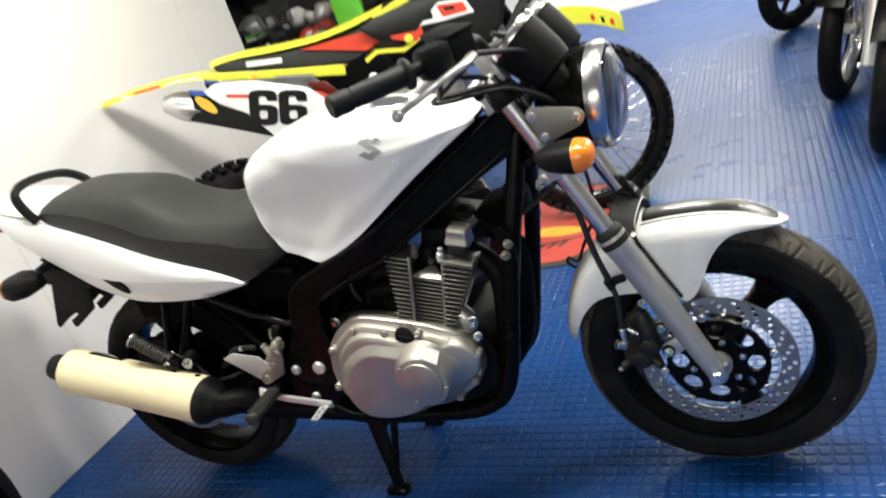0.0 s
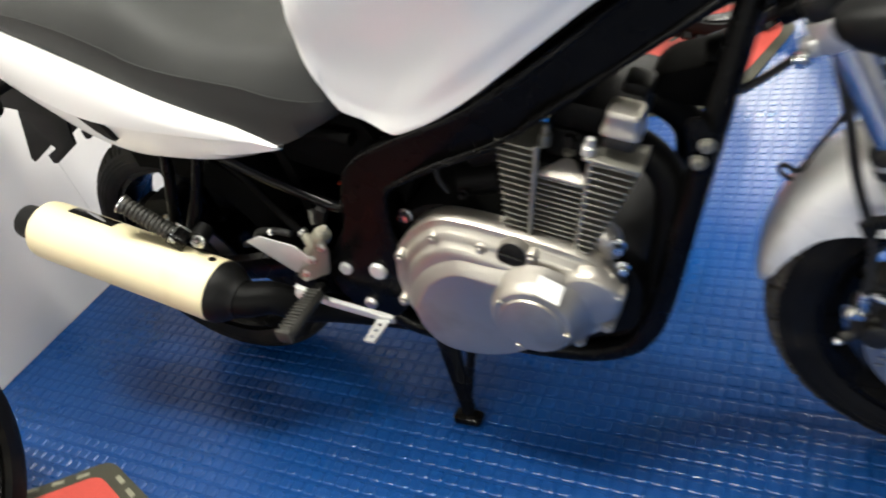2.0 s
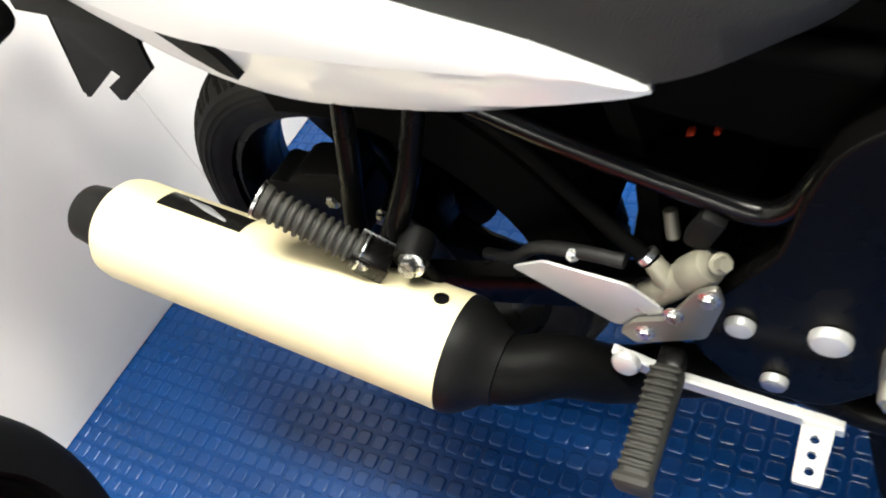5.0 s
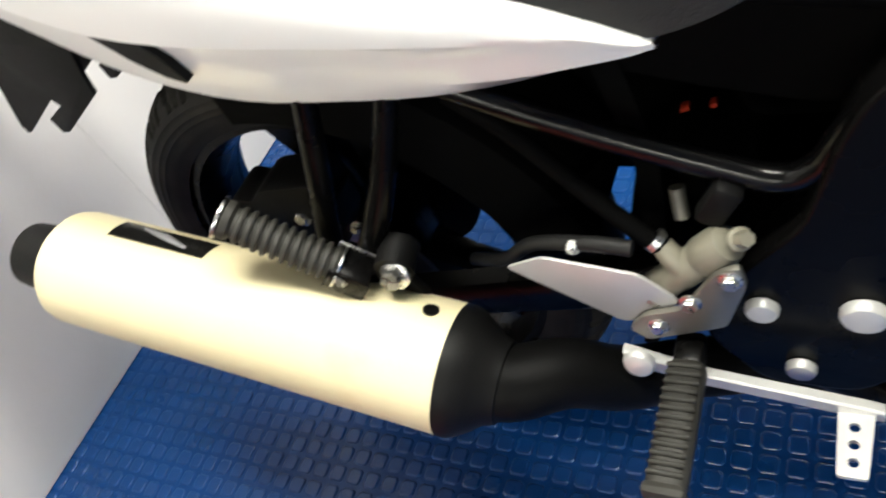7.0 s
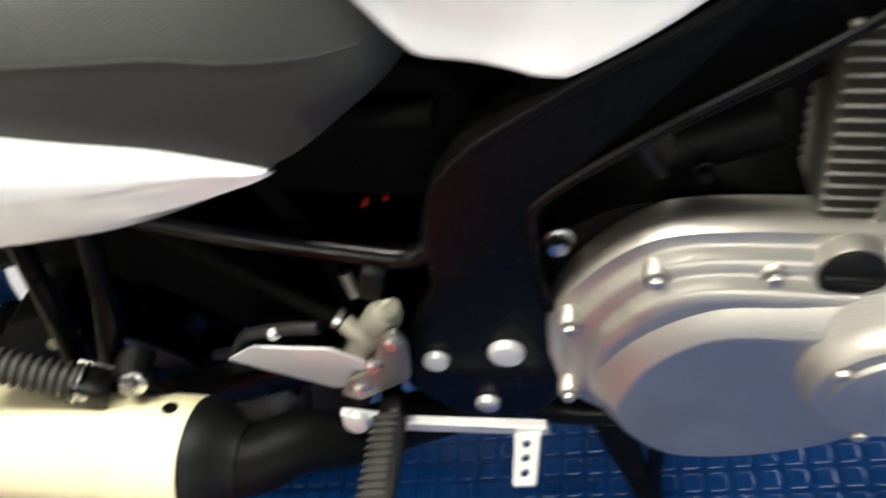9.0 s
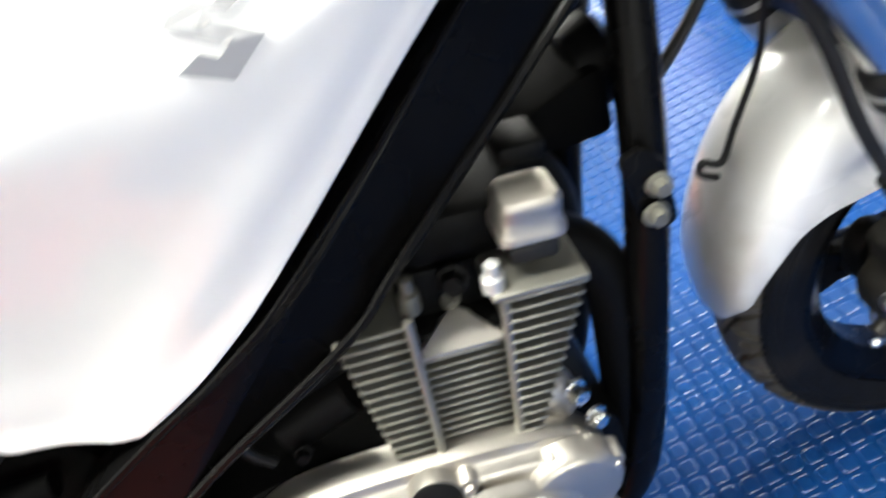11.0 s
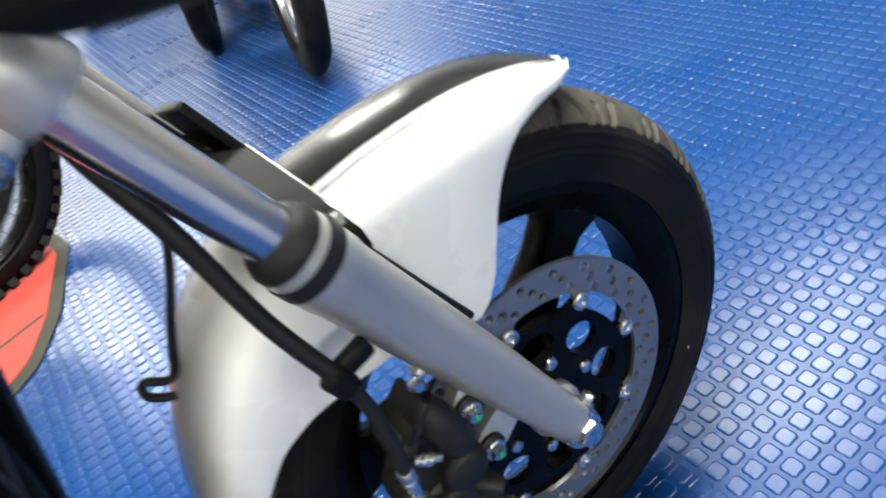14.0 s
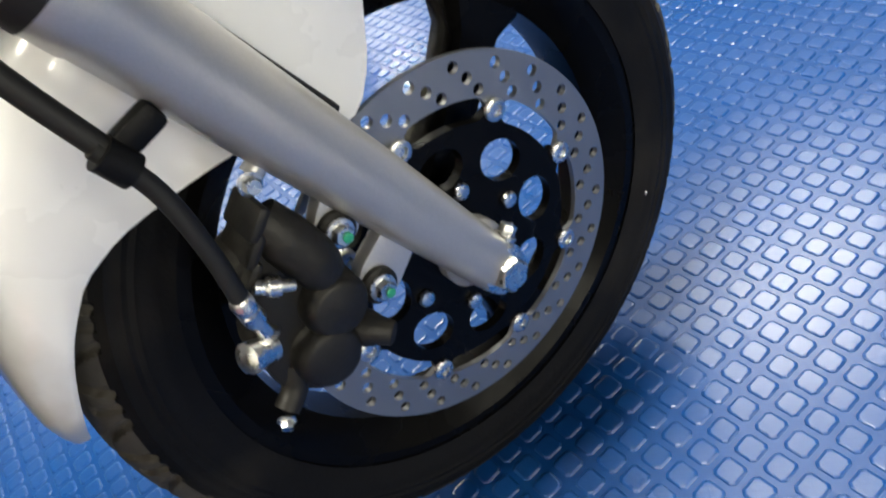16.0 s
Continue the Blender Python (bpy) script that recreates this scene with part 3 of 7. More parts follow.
# brake caliper on the leg
cal = new("brake_caliper")
cal.parent = bike
cal.matrix_basis = Matrix.Translation((0.605, -0.09, 0.37))
cal.matrix_parent_inverse = world_of(bike).inverted()
tagged(cal, "black twin-piston brake caliper with silver fittings")
bm = bmesh.new()
plate(bm, rounded([(0.598, 0.436), (0.626, 0.436), (0.634, 0.395), (0.634, 0.345), (0.618, 0.318), (0.588, 0.312), (0.566, 0.338), (0.566, 0.372), (0.584, 0.392), (0.580, 0.428)], 0.010), -0.112, -0.072, bevel=0.006)
part("caliper_body", bm, "caliper", cal)
bm = bmesh.new()
plate(bm, rounded([(0.600, 0.400), (0.624, 0.392), (0.632, 0.340), (0.606, 0.316), (0.580, 0.332), (0.584, 0.380)], 0.012), -0.056, -0.028, bevel=0.006)
part("caliper_bridge", bm, "caliper", cal)
for cx, cz, cr in ((0.6225, 0.372, 0.0195), (0.6015, 0.345, 0.0205)):
    bm = bmesh.new()
    lathe(bm, [(cr + 0.003, -0.016), (cr + 0.002, 0.006), (cr - 0.001, 0.011), (cr - 0.004, 0.0125), (0.0, 0.0125)], along((cx, -0.116, cz), (0, -1, 0)), 32)
    part("piston_cap", bm, "caliper", cal)
bm = bmesh.new()
tube(bm, [(0.617, -0.106, 0.446), (0.621, -0.110, 0.428), (0.627, -0.114, 0.405), (0.628, -0.114, 0.392)], [0.013, 0.0165, 0.0165, 0.014], 20)
part("pin_boss", bm, "caliper", cal)
for rx, rz, rl in ((0.613, 0.448, 0.022), (0.603, 0.436, 0.022), (0.594, 0.424, 0.018)):
    bm = bmesh.new()
    block(bm, pose(rx, -0.100, rz, 0, -38, 0), rl, 0.042, 0.0075, bevel=0.003)
    part("caliper_rib", bm, "caliper", cal)
bm = bmesh.new()
lathe(bm, [(0.0130, -0.010), (0.0125, 0.004), (0.0100, 0.010), (0.0080, 0.020), (0.0070, 0.021), (0.0, 0.021)], along((0.629, -0.116, 0.340), (0.55, -0.75, -0.35)), 20)
part("slide_pin", bm, "caliper", cal)
bm = bmesh.new()
tube(bm, [(0.582, -0.104, 0.346), (0.573, -0.108, 0.332), (0.560, -0.112, 0.325)], [0.011, 0.009, 0.0085], 14)
part("lower_lug", bm, "caliper", cal)
bolt("lug_bolt", (0.556, -0.116, 0.322), (-0.5, -0.8, -0.2), 0.0045, cal, "steel", 0.006)
for bx, bz in ((0.6505, 0.405), (0.655, 0.350)):
    bm = bmesh.new()
    hx, hz = fork_x(bz + 0.028), bz + 0.028
    plate(bm, rounded([(bx - 0.012, bz - 0.012), (bx + 0.010, bz - 0.016), (hx + 0.012, hz - 0.010), (hx + 0.002, hz + 0.016), (bx - 0.004, bz + 0.018), (bx - 0.014, bz + 0.006)], 0.007), -0.104, -0.090, bevel=0.003)
    part("caliper_lug", bm, "alloy", cal)
    bm = bmesh.new()
    lathe(bm, [(0.0130, 0), (0.0130, 0.004), (0.0105, 0.006), (0.0, 0.006)], along((bx, -0.104, bz), (0, -1, 0)), 24)
    part("bolt_flange", bm, "caliper", cal)
    bolt("caliper_bolt", (bx, -0.110, bz), (0, -1, 0), 0.0072, cal, "steel", 0.007)
    dome("paint_mark", (bx + 0.001, -0.1185, bz - 0.001), (0, -1, 0), 0.0034, 0.0010, cal, "paint_green")
bm = bmesh.new()
lathe(bm, [(0.0055, -0.002), (0.0068, 0.0), (0.0068, 0.008), (0.0058, 0.009), (0.0068, 0.010), (0.0068, 0.018), (0.0050, 0.020), (0.0050, 0.030), (0.0075, 0.032)], along((0.580, -0.128, 0.424), (0.0, 0.05, -1)), 20)
part("hose_banjo", bm, "steel", cal, "bright crimped hose ferrule")
bm = bmesh.new()
lathe(bm, [(0.0045, 0), (0.0095, 0.002), (0.0100, 0.006), (0.0095, 0.010), (0.0082, 0.011), (0.0082, 0.022), (0.0070, 0.023)], along((0.561, -0.130, 0.392), (0.75, 0.35, -0.55)), 20)
part("union_bolt", bm, "steel", cal)
bm = bmesh.new()
lathe(bm, [(0.0035, 0), (0.0040, 0.008), (0.0062, 0.009), (0.0062, 0.016), (0.0045, 0.018), (0.0045, 0.024)], along((0.609, -0.125, 0.407), (-0.75, 0.1, 0.55)), 16)
part("bleed_nipple", bm, "steel", cal)

# brake hose and its clip
bm = bmesh.new()
tube(bm, [(0.520, -0.062, 0.800), (0.532, -0.084, 0.725), (0.547, -0.096, 0.662), (0.560, -0.108, 0.588), (0.577, -0.117, 0.528)], 0.0064, 12)
part("brake_hose_sleeve", bm, "rubber", bike, "thick black rubber hose sleeve")
bm = bmesh.new()
tube(bm, [(0.573, -0.118, 0.534), (0.583, -0.121, 0.500), (0.584, -0.125, 0.460), (0.580, -0.128, 0.418)], 0.0056, 12)
part("brake_hose", bm, "rubber", bike, "black rubber front brake hose")
bm = bmesh.new()
block(bm, pose(0.594, -0.112, 0.527, 0, -12, 0), 0.028, 0.013, 0.016, bevel=0.004)
lathe(bm, [(0.0095, -0.009), (0.0095, 0.009)], along((0.577, -0.118, 0.522), (0.35, 0.0, -0.93)), 18)
part("hose_clip", bm, "satin_black", bike)
bm = bmesh.new()
tube(bm, [(0.540, 0.020, 0.780), (0.556, 0.0, 0.690), (0.551, 0.0, 0.640), (0.540, 0.0, 0.605), (0.511, 0.0, 0.555), (0.492, 0.0, 0.522), (0.474, 0.0, 0.532), (0.470, 0.0, 0.520), (0.487, 0.0, 0.506), (0.51, 0.0, 0.505)], 0.0036, 10)
part("speedometer_cable", bm, "rubber", bike, "thin black cable looped behind the mudguard")

bm = bmesh.new()
tube(bm, [(0.520, -0.02, 0.765), (0.508, -0.025, 0.732), (0.488, -0.030, 0.707), (0.451, -0.045, 0.686), (0.420, -0.055, 0.672)], 0.0055, 10)
part("clutch_cable", bm, "rubber", bike, "black cable running to the down tube")
# lower and upper fork clamps
for zc, mt, nm in ((0.775, "alloy", "lower_clamp"), (0.925, "satin_black", "upper_clamp")):
    c0 = Vector((fork_x(zc), 0, zc))
    for side in (-1, 1):
        bm = bmesh.new()
        lathe(bm, [(0.0265, -0.019), (0.0280, -0.016), (0.0280, 0.016), (0.0265, 0.019)], along(c0 + Vector((0, 0.1 * side, 0)), FORK), 30)
        part(nm, bm, mt, bike)
    bm = bmesh.new()
    block(bm, Matrix.Translation(c0 + Vector((-0.040, 0, 0.010))) @ pose(0, 0, 0, 0, -23, 0), 0.046, 0.17, 0.024, bevel=0.008)
    part("clamp_bridge", bm, "gloss_black", bike)
for side in (-1, 1):
    bm = bmesh.new()
    lathe(bm, [(0.0225, -0.012), (0.0245, -0.009), (0.0245, 0.008), (0.0215, 0.012)], along((fork_x(0.803), 0.1 * side, 0.803), FORK), 28)
    part("rubber_collar", bm, "rubber", bike)
    bm = bmesh.new()
    block(bm, pose(0.506, 0.110 * side, 0.757, 0, -23, 0), 0.020, 0.022, 0.024, bevel=0.006)
    part("clamp_lug", bm, "alloy", bike)
    bolt("clamp_bolt", (0.500, 0.126 * side, 0.753), (-0.4, side, -0.3), 0.0075, bike, "steel", 0.010)
    bm = bmesh.new()
    lathe(bm, [(0.014, 0), (0.014, 0.008), (0.009, 0.012)], along((fork_x(0.955), 0.1 * side, 0.955), FORK), 6)
    part("fork_cap", bm, "alloy", bike)
for side in (-1, 1):
    bm = bmesh.new()
    lathe(bm, [(0.019, -0.022), (0.020, -0.018), (0.0165, 0.0), (0.0165, 0.020), (0.021, 0.024), (0.021, 0.040), (0.015, 0.046), (0.0, 0.047)], along((0.424, 0.06 * side, 0.912), FORK), 24)
    part("bar_riser", bm, "alloy", bike, "silver cast handlebar riser")
bm = bmesh.new()
lathe(bm, [(0.030, 0), (0.030, 0.17)], along((fork_x(0.76) - 0.045, 0, 0.76), FORK), 24)
part("headstock", bm, "gloss_black", bike)

# front mudguard
def guard(th):
    crown = np.interp(th, [58, 62, 70, 80, 90, 95, 104, 112, 120, 130, 140, 155, 166, 169], [0.3115, 0.3135, 0.3165, 0.319, 0.3205, 0.322, 0.3275, 0.336, 0.341, 0.339, 0.333, 0.321, 0.309, 0.305])
    skirt = np.interp(th, [58, 62, 66, 70, 76, 80, 84, 86, 90, 92, 97, 102, 104, 110, 120, 126, 131, 136, 142, 150, 160, 169],
                      [0.3095, 0.304, 0.299, 0.294, 0.285, 0.267, 0.238, 0.2185, 0.186, 0.173, 0.158, 0.152, 0.156, 0.180, 0.205, 0.222, 0.238, 0.256, 0.272, 0.280, 0.285, 0.290])
    width = np.interp(th, [58, 61, 66, 75, 90, 110, 130, 150, 162, 169], [0.006, 0.026, 0.046, 0.062, 0.070, 0.072, 0.072, 0.069, 0.058, 0.030])
    return float(crown), float(skirt), float(width)


def guard_ring(th, off=0.0):
    cr, sk, w = guard(th)
    cr, w, sk = cr + off, w + off, sk
    a = math.radians(th)
    mid = max(sk + 0.004, cr - 0.045)
    k = min(1.0, max(0.1, (cr - sk) / 0.05))
    half = [(-w * 0.985, sk), (-w, sk + (mid - sk) * 0.5), (-w, mid), (-w * 0.97, cr - 0.026 * k), (-w * 0.86, cr - 0.0145 * k), (-w * 0.68, cr - 0.0085 * k), (-w * 0.5, cr - 0.0048 * k), (-w * 0.25, cr - 0.0012 * k), (0, cr)]
    sec = half + [(-y, r) for y, r in half[-2::-1]]
    return [FA + Vector((r * math.cos(a), y, r * math.sin(a))) for y, r in sec]


mg = new("front_mudguard")
mg.parent = bike
mg.matrix_basis = Matrix.Translation(FA + Vector((0, 0, 0.33)))
mg.matrix_parent_inverse = world_of(bike).inverted()
tagged(mg, "white front mudguard with black stripe along its crown")
bm = bmesh.new()
ths = [58, 59.5, 61] + list(range(63, 169, 2)) + [169]
out_r = [guard_ring(t) for t in ths]
in_r = [guard_ring(t, -0.0028) for t in ths]
vo, vi = loft(bm, out_r, cap=False, closed=False), loft(bm, in_r, cap=False, closed=False)
nk = len(out_r[0])
for a, b in ((vo, vi),):
    for i in range(len(ths) - 1):
        for e in (0, nk - 1):
            bm.faces.new((a[i][e], a[i + 1][e], b[i + 1][e], b[i][e]))
    for i in (0, len(ths) - 1):
        for e in range(nk - 1):
            bm.faces.new((a[i][e], a[i][e + 1], b[i][e + 1], b[i][e]))
part("guard_shell", bm, "stained_white", mg)


def crown_strip(name, y0, y1, t0, t1, material, off):
    bm = bmesh.new()
    rings = []
    for t in np.arange(t0, t1 + 0.1, 1.5):
        cr, sk, w = guard(t)
        a = math.radians(t)
        k = w / 0.07
        row = []
        for s in range(7):
            y = (y0 + (y1 - y0) * s / 6) * k
            u = abs(y) / w
            r = cr + off - min(1.0, max(0.1, (cr - sk) / 0.05)) * float(np.interp(u, [0, 0.25, 0.5, 0.68, 0.86, 0.97], [0, 0.0012, 0.0048, 0.0085, 0.0145, 0.026]))
            row.append(FA + Vector((r * math.cos(a), y, r * math.sin(a))))
        rings.append(row)
    low = [[p - (p - FA).normalized() * 0.0010 for p in r] for r in rings]
    a, b = loft(bm, rings, False, False), loft(bm, low, False, False)
    for i in range(len(rings) - 1):
        for e in (0, 6):
            bm.faces.new((a[i][e], a[i + 1][e], b[i + 1][e], b[i][e]))
    return part(name, bm, material, mg)


crown_strip("black_stripe", -0.0275, 0.0300, 61.5, 107, "decal_black", 0.0012)
crown_strip("pinstripe", -0.0375, -0.0356, 62, 107, "decal_black", 0.0010)
crown_strip("pinstripe", 0.0375, 0.0394, 62, 107, "decal_black", 0.0010)
# pressed brace behind the front half of the guard, with a bright folded edge
rings, edge = [], []
for k in range(17):
    u = -1 + 2 * k / 16
    y, z = 0.092 * u, 0.598 + 0.027 * (1 - abs(u) ** 6)
    rings.append([Vector((0.624 - 0.40 * (z - 0.60) + dx, y, z + dz - 0.40 * dx)) for dx, dz in ((-0.020, -0.020), (0.018, -0.020), (0.022, -0.012), (0.020, 0.002), (-0.022, 0.004), (-0.026, 0.0))])
    edge.append((0.6460 - 0.40 * (z - 0.60), y, z - 0.008))
bm = bmesh.new()
loft(bm, rings)
brace = part("fork_brace", bm, "satin_black", mg, "black brace arching over the tyre")
bm = bmesh.new()
tube(bm, edge[2:15], 0.0017, 6, per=1)
part("folded_edge", bm, "alloy", brace, "bright folded edge")
bm = bmesh.new()
block(bm, pose(0.617, 0.072, 0.635, 0, -23, 0) @ pose(0, 0, 0, 0, 0, 20), 0.010, 0.036, 0.075, bevel=0.003)
part("reflector_plate", bm, "satin_black", mg)
for side in (-1, 1):
    bolt("guard_bolt", (0.634, 0.082 * side, 0.603), (0.3, side, 0.4), 0.005, mg, "steel", 0.006)
    bm = bmesh.new()
    tube(bm, [(0.640, 0.0755 * side, 0.578), (0.667, 0.0765 * side, 0.518), (0.697, 0.0750 * side, 0.453)], 0.0035, 8)
    part("guard_edge_rubber", bm, "rubber", mg)

# ---- bodywork ----


def sub(name, at, label=""):
    ob = new(name)
    ob.parent = bike
    ob.matrix_basis = Matrix.Translation(at)
    ob.matrix_parent_inverse = world_of(bike).inverted()
    return tagged(ob, label) if label else ob


# fuel tank: station x, bottom, top, half widths at the foot, the knee and the shoulder
TANK = [(-0.163, 0.812, 0.852, 0.086, 0.092, 0.086), (-0.160, 0.785, 0.876, 0.112, 0.114, 0.108), (-0.150, 0.762, 0.898, 0.123, 0.122, 0.123),
        (-0.138, 0.740, 0.912, 0.128, 0.124, 0.131), (-0.122, 0.708, 0.925, 0.131, 0.125, 0.137), (-0.112, 0.697, 0.931, 0.132, 0.126, 0.140),
        (-0.080, 0.684, 0.943, 0.134, 0.127, 0.145), (-0.050, 0.672, 0.951, 0.136, 0.128, 0.148), (-0.036, 0.667, 0.954, 0.137, 0.129, 0.149),
        (-0.022, 0.667, 0.956, 0.138, 0.130, 0.150), (0.030, 0.684, 0.960, 0.139, 0.134, 0.151), (0.085, 0.710, 0.958, 0.139, 0.139, 0.150), (0.140, 0.742, 0.947, 0.138, 0.142, 0.146),
        (0.200, 0.779, 0.932, 0.133, 0.139, 0.138), (0.260, 0.815, 0.917, 0.123, 0.129, 0.127), (0.320, 0.848, 0.903, 0.110, 0.114, 0.112),
        (0.355, 0.867, 0.896, 0.099, 0.100, 0.098), (0.376, 0.877, 0.893, 0.086, 0.087, 0.084), (0.387, 0.883, 0.890, 0.068, 0.068, 0.064)]


def tank_at(x):
    c = np.array(TANK)
    return [float(np.interp(x, c[:, 0], c[:, k])) for k in range(1, 6)]


def tank_half(x):
    zb, zt, wb, wk, ws = tank_at(x)
    h = zt - zb
    pts = [(0.0, zb + 0.012), (wb * 0.70, zb + 0.006), (wb * 0.95, zb), (wb, zb + 0.006), (wb + (wk - wb) * 0.7, zb + 0.22 * h), (wk, zb + 0.42 * h),
           ((wk + ws) / 2 + 0.003, zb + 0.60 * h), (ws, zb + 0.745 * h), (ws * 0.970, zb + 0.855 * h), (ws * 0.885, zb + 0.930 * h), (ws * 0.70, zb + 0.975 * h), (ws * 0.38, zb + 0.995 * h), (0.0, zt)]
    return pts


def tank_ring(x, off=0.0):
    half = tank_half(x)
    ring = [(-y, z) for y, z in half] + [(y, z) for y, z in half[-2:0:-1]]
    return [Vector((x, y, z)) for y, z in ring]


def smooth_rings(rings, per=3):
    """More rings between the given ones, on smooth lines."""
    cols = [smooth_path(col, per) for col in zip(*rings)]
    return [list(r) for r in zip(*cols)]


tank = sub("fuel_tank", (0.1, 0, 0.8), "pearl white fuel tank with knee recesses and dark emblem")
KNEE = [(-0.028, 0.932), (0.029, 0.896), (0.080, 0.868), (0.098, 0.842), (0.099, 0.806), (0.076, 0.766), (0.044, 0.724), (-0.026, 0.672)]


def knee_depth(x, z):
    """How far the hollow for the knee goes in at this place of the tank's side."""
    zs = [p[1] for p in KNEE][::-1]
    if not zs[0] < z < zs[-1]:
        edge = KNEE[-1] if z <= zs[0] else KNEE[0]
        d = (edge[0] - x) * 0.6 - abs(z - edge[1])
    else:
        d = (float(np.interp(z, zs, [p[0] for p in KNEE][::-1])) - x) * 0.80
    f = min(1.0, max(0.0, d / 0.060))
    fade = min(1.0, max(0.0, (x + 0.155) / 0.06))
    return 0.0062 * f * f * (3 - 2 * f) * fade


bm = bmesh.new()
rings = [[p for p in smooth_path(r + [r[0]], 4)[:-1]] for r in smooth_rings([tank_ring(s[0]) for s in TANK], 6)]
for r in rings:
    zb = tank_at(r[0].x)[0]
    for p in r:
        if abs(p.y) > 0.075:
            s_ = math.copysign(1, p.y)
            p.y -= s_ * knee_depth(p.x, p.z)
            up_ = (p.z - zb) / 0.020
            if 0 <= up_ < 2.2 and -0.13 < p.x < 0.39:
                p.y -= s_ * 0.0042 * max(0.0, 1 - abs(up_ - 1.0) / 1.1)
loft(bm, rings)
part("tank_shell", bm, "white", tank, sharp=1.2)
bm = bmesh.new()
lathe(bm, [(0.045, 0), (0.045, 0.008), (0.040, 0.012), (0.0, 0.012)], along((0.19, 0, 0.933), (0.20, 0, 1)), 32)
part("filler_cap", bm, "brushed", tank)
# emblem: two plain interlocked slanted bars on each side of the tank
EMBLEM = ([(0.166, 0.908), (0.187, 0.920), (0.214, 0.903), (0.200, 0.900), (0.190, 0.906), (0.182, 0.901), (0.197, 0.892), (0.189, 0.888)], [(0.211, 0.881), (0.184, 0.868), (0.161, 0.885), (0.176, 0.889), (0.184, 0.882), (0.195, 0.887), (0.181, 0.896), (0.189, 0.900)])
for shape in EMBLEM:
    for side in (-1, 1):
        bm = bmesh.new()
        plate(bm, shape, -0.0010, 0.0010)
        for v in bm.verts:
            zb, zt, wb, wk, ws = tank_at(v.co.x)
            ys, zs = [p[0] for p in tank_half(v.co.x)[4:]], [p[1] for p in tank_half(v.co.x)[4:]]
            v.co.y = side * (float(np.interp(v.co.z, zs, ys)) + 0.0016) + v.co.y
        part("emblem", bm, "decal_grey", tank)

# seat: x, centre height, side foot, half width on top, half width at the foot
SEAT = [(-0.128, 0.770, 0.686, 0.070, 0.092, 0.30), (-0.150, 0.792, 0.676, 0.098, 0.116, 0.30), (-0.185, 0.798, 0.662, 0.114, 0.126, 0.40), (-0.235, 0.794, 0.642, 0.122, 0.131, 0.57), (-0.285, 0.798, 0.636, 0.126, 0.132, 0.68),
        (-0.330, 0.804, 0.650, 0.126, 0.132, 0.69), (-0.375, 0.812, 0.668, 0.124, 0.132, 0.68), (-0.420, 0.827, 0.690, 0.123, 0.131, 0.62), (-0.465, 0.852, 0.712, 0.121, 0.130, 0.54), (-0.505, 0.880, 0.734, 0.120, 0.129, 0.47), (-0.545, 0.898, 0.752, 0.118, 0.128, 0.50),
        (-0.630, 0.914, 0.786, 0.113, 0.124, 0.58), (-0.720, 0.928, 0.824, 0.106, 0.118, 0.60), (-0.790, 0.928, 0.854, 0.096, 0.110, 0.60), (-0.840, 0.915, 0.875, 0.080, 0.096, 0.55), (-0.865, 0.900, 0.886, 0.055, 0.075, 0.5)]


def seat_ring(s):
    """The section: upright sides to a sewn edge, then a top that slopes in."""
    x, zt, zb, wt, wb, f = s
    h = zt - zb
    g = 1 - f
    half = [(0.0, zb), (wb * 0.85, zb), (wb, zb + 0.006), (wb * 1.010, zb + 0.5 * f * h), (wb * 1.004, zb + (f - 0.03) * h), (wb * 0.996, zb + f * h), (wb * 0.972, zb + (f + 0.10 * g) * h), (wb * 0.90, zb + (f + 0.34 * g) * h), (wb * 0.82, zb + (f + 0.58 * g) * h), (wt * 0.76, zb + (f + 0.80 * g) * h),
            (wt * 0.58, zb + (f + 0.95 * g) * h), (wt * 0.3, zb + 1.0 * h), (0.0, zt)]
    return [Vector((x, -y, z)) for y, z in half] + [Vector((x, y, z)) for y, z in half[-2:0:-1]]


seat = sub("seat", (-0.4, 0, 0.8), "stepped dual seat in grained dark grey vinyl")
bm = bmesh.new()
loft(bm, smooth_rings([seat_ring(s) for s in SEAT], 5))
part("cushion", bm, "vinyl", seat, sharp=1.2)
for side in (-1, 1):
    bm = bmesh.new()
    tube(bm, [(x, side * wb * 0.999, zb + f * (zt - zb)) for x, zt, zb, wt, wb, f in SEAT[1:-1]], 0.0013, 6, per=5)
    part("seam", bm, "vinyl", seat, "sewn edge of the seat cover")
# side cowls: x, top, bottom, outward, all along the tail
COWL = [(-0.258, 0.640, 0.637, 0.133), (-0.268, 0.646, 0.632, 0.137), (-0.300, 0.664, 0.622, 0.143), (-0.350, 0.687, 0.613, 0.149), (-0.420, 0.711, 0.609, 0.154), (-0.500, 0.742, 0.613, 0.157), (-0.580, 0.781, 0.622, 0.159),
        (-0.660, 0.817, 0.645, 0.156), (-0.740, 0.848, 0.682, 0.149), (-0.820, 0.874, 0.735, 0.139), (-0.900, 0.897, 0.798, 0.125), (-0.980, 0.918, 0.850, 0.104), (-1.040, 0.928, 0.885, 0.074), (-1.065, 0.928, 0.905, 0.040)]


CREASE = ([-0.95, -0.84, -0.74, -0.70, -0.58, -0.47, -0.36, -0.30, -0.262], [0.835, 0.790, 0.744, 0.722, 0.696, 0.678, 0.662, 0.652, 0.639])


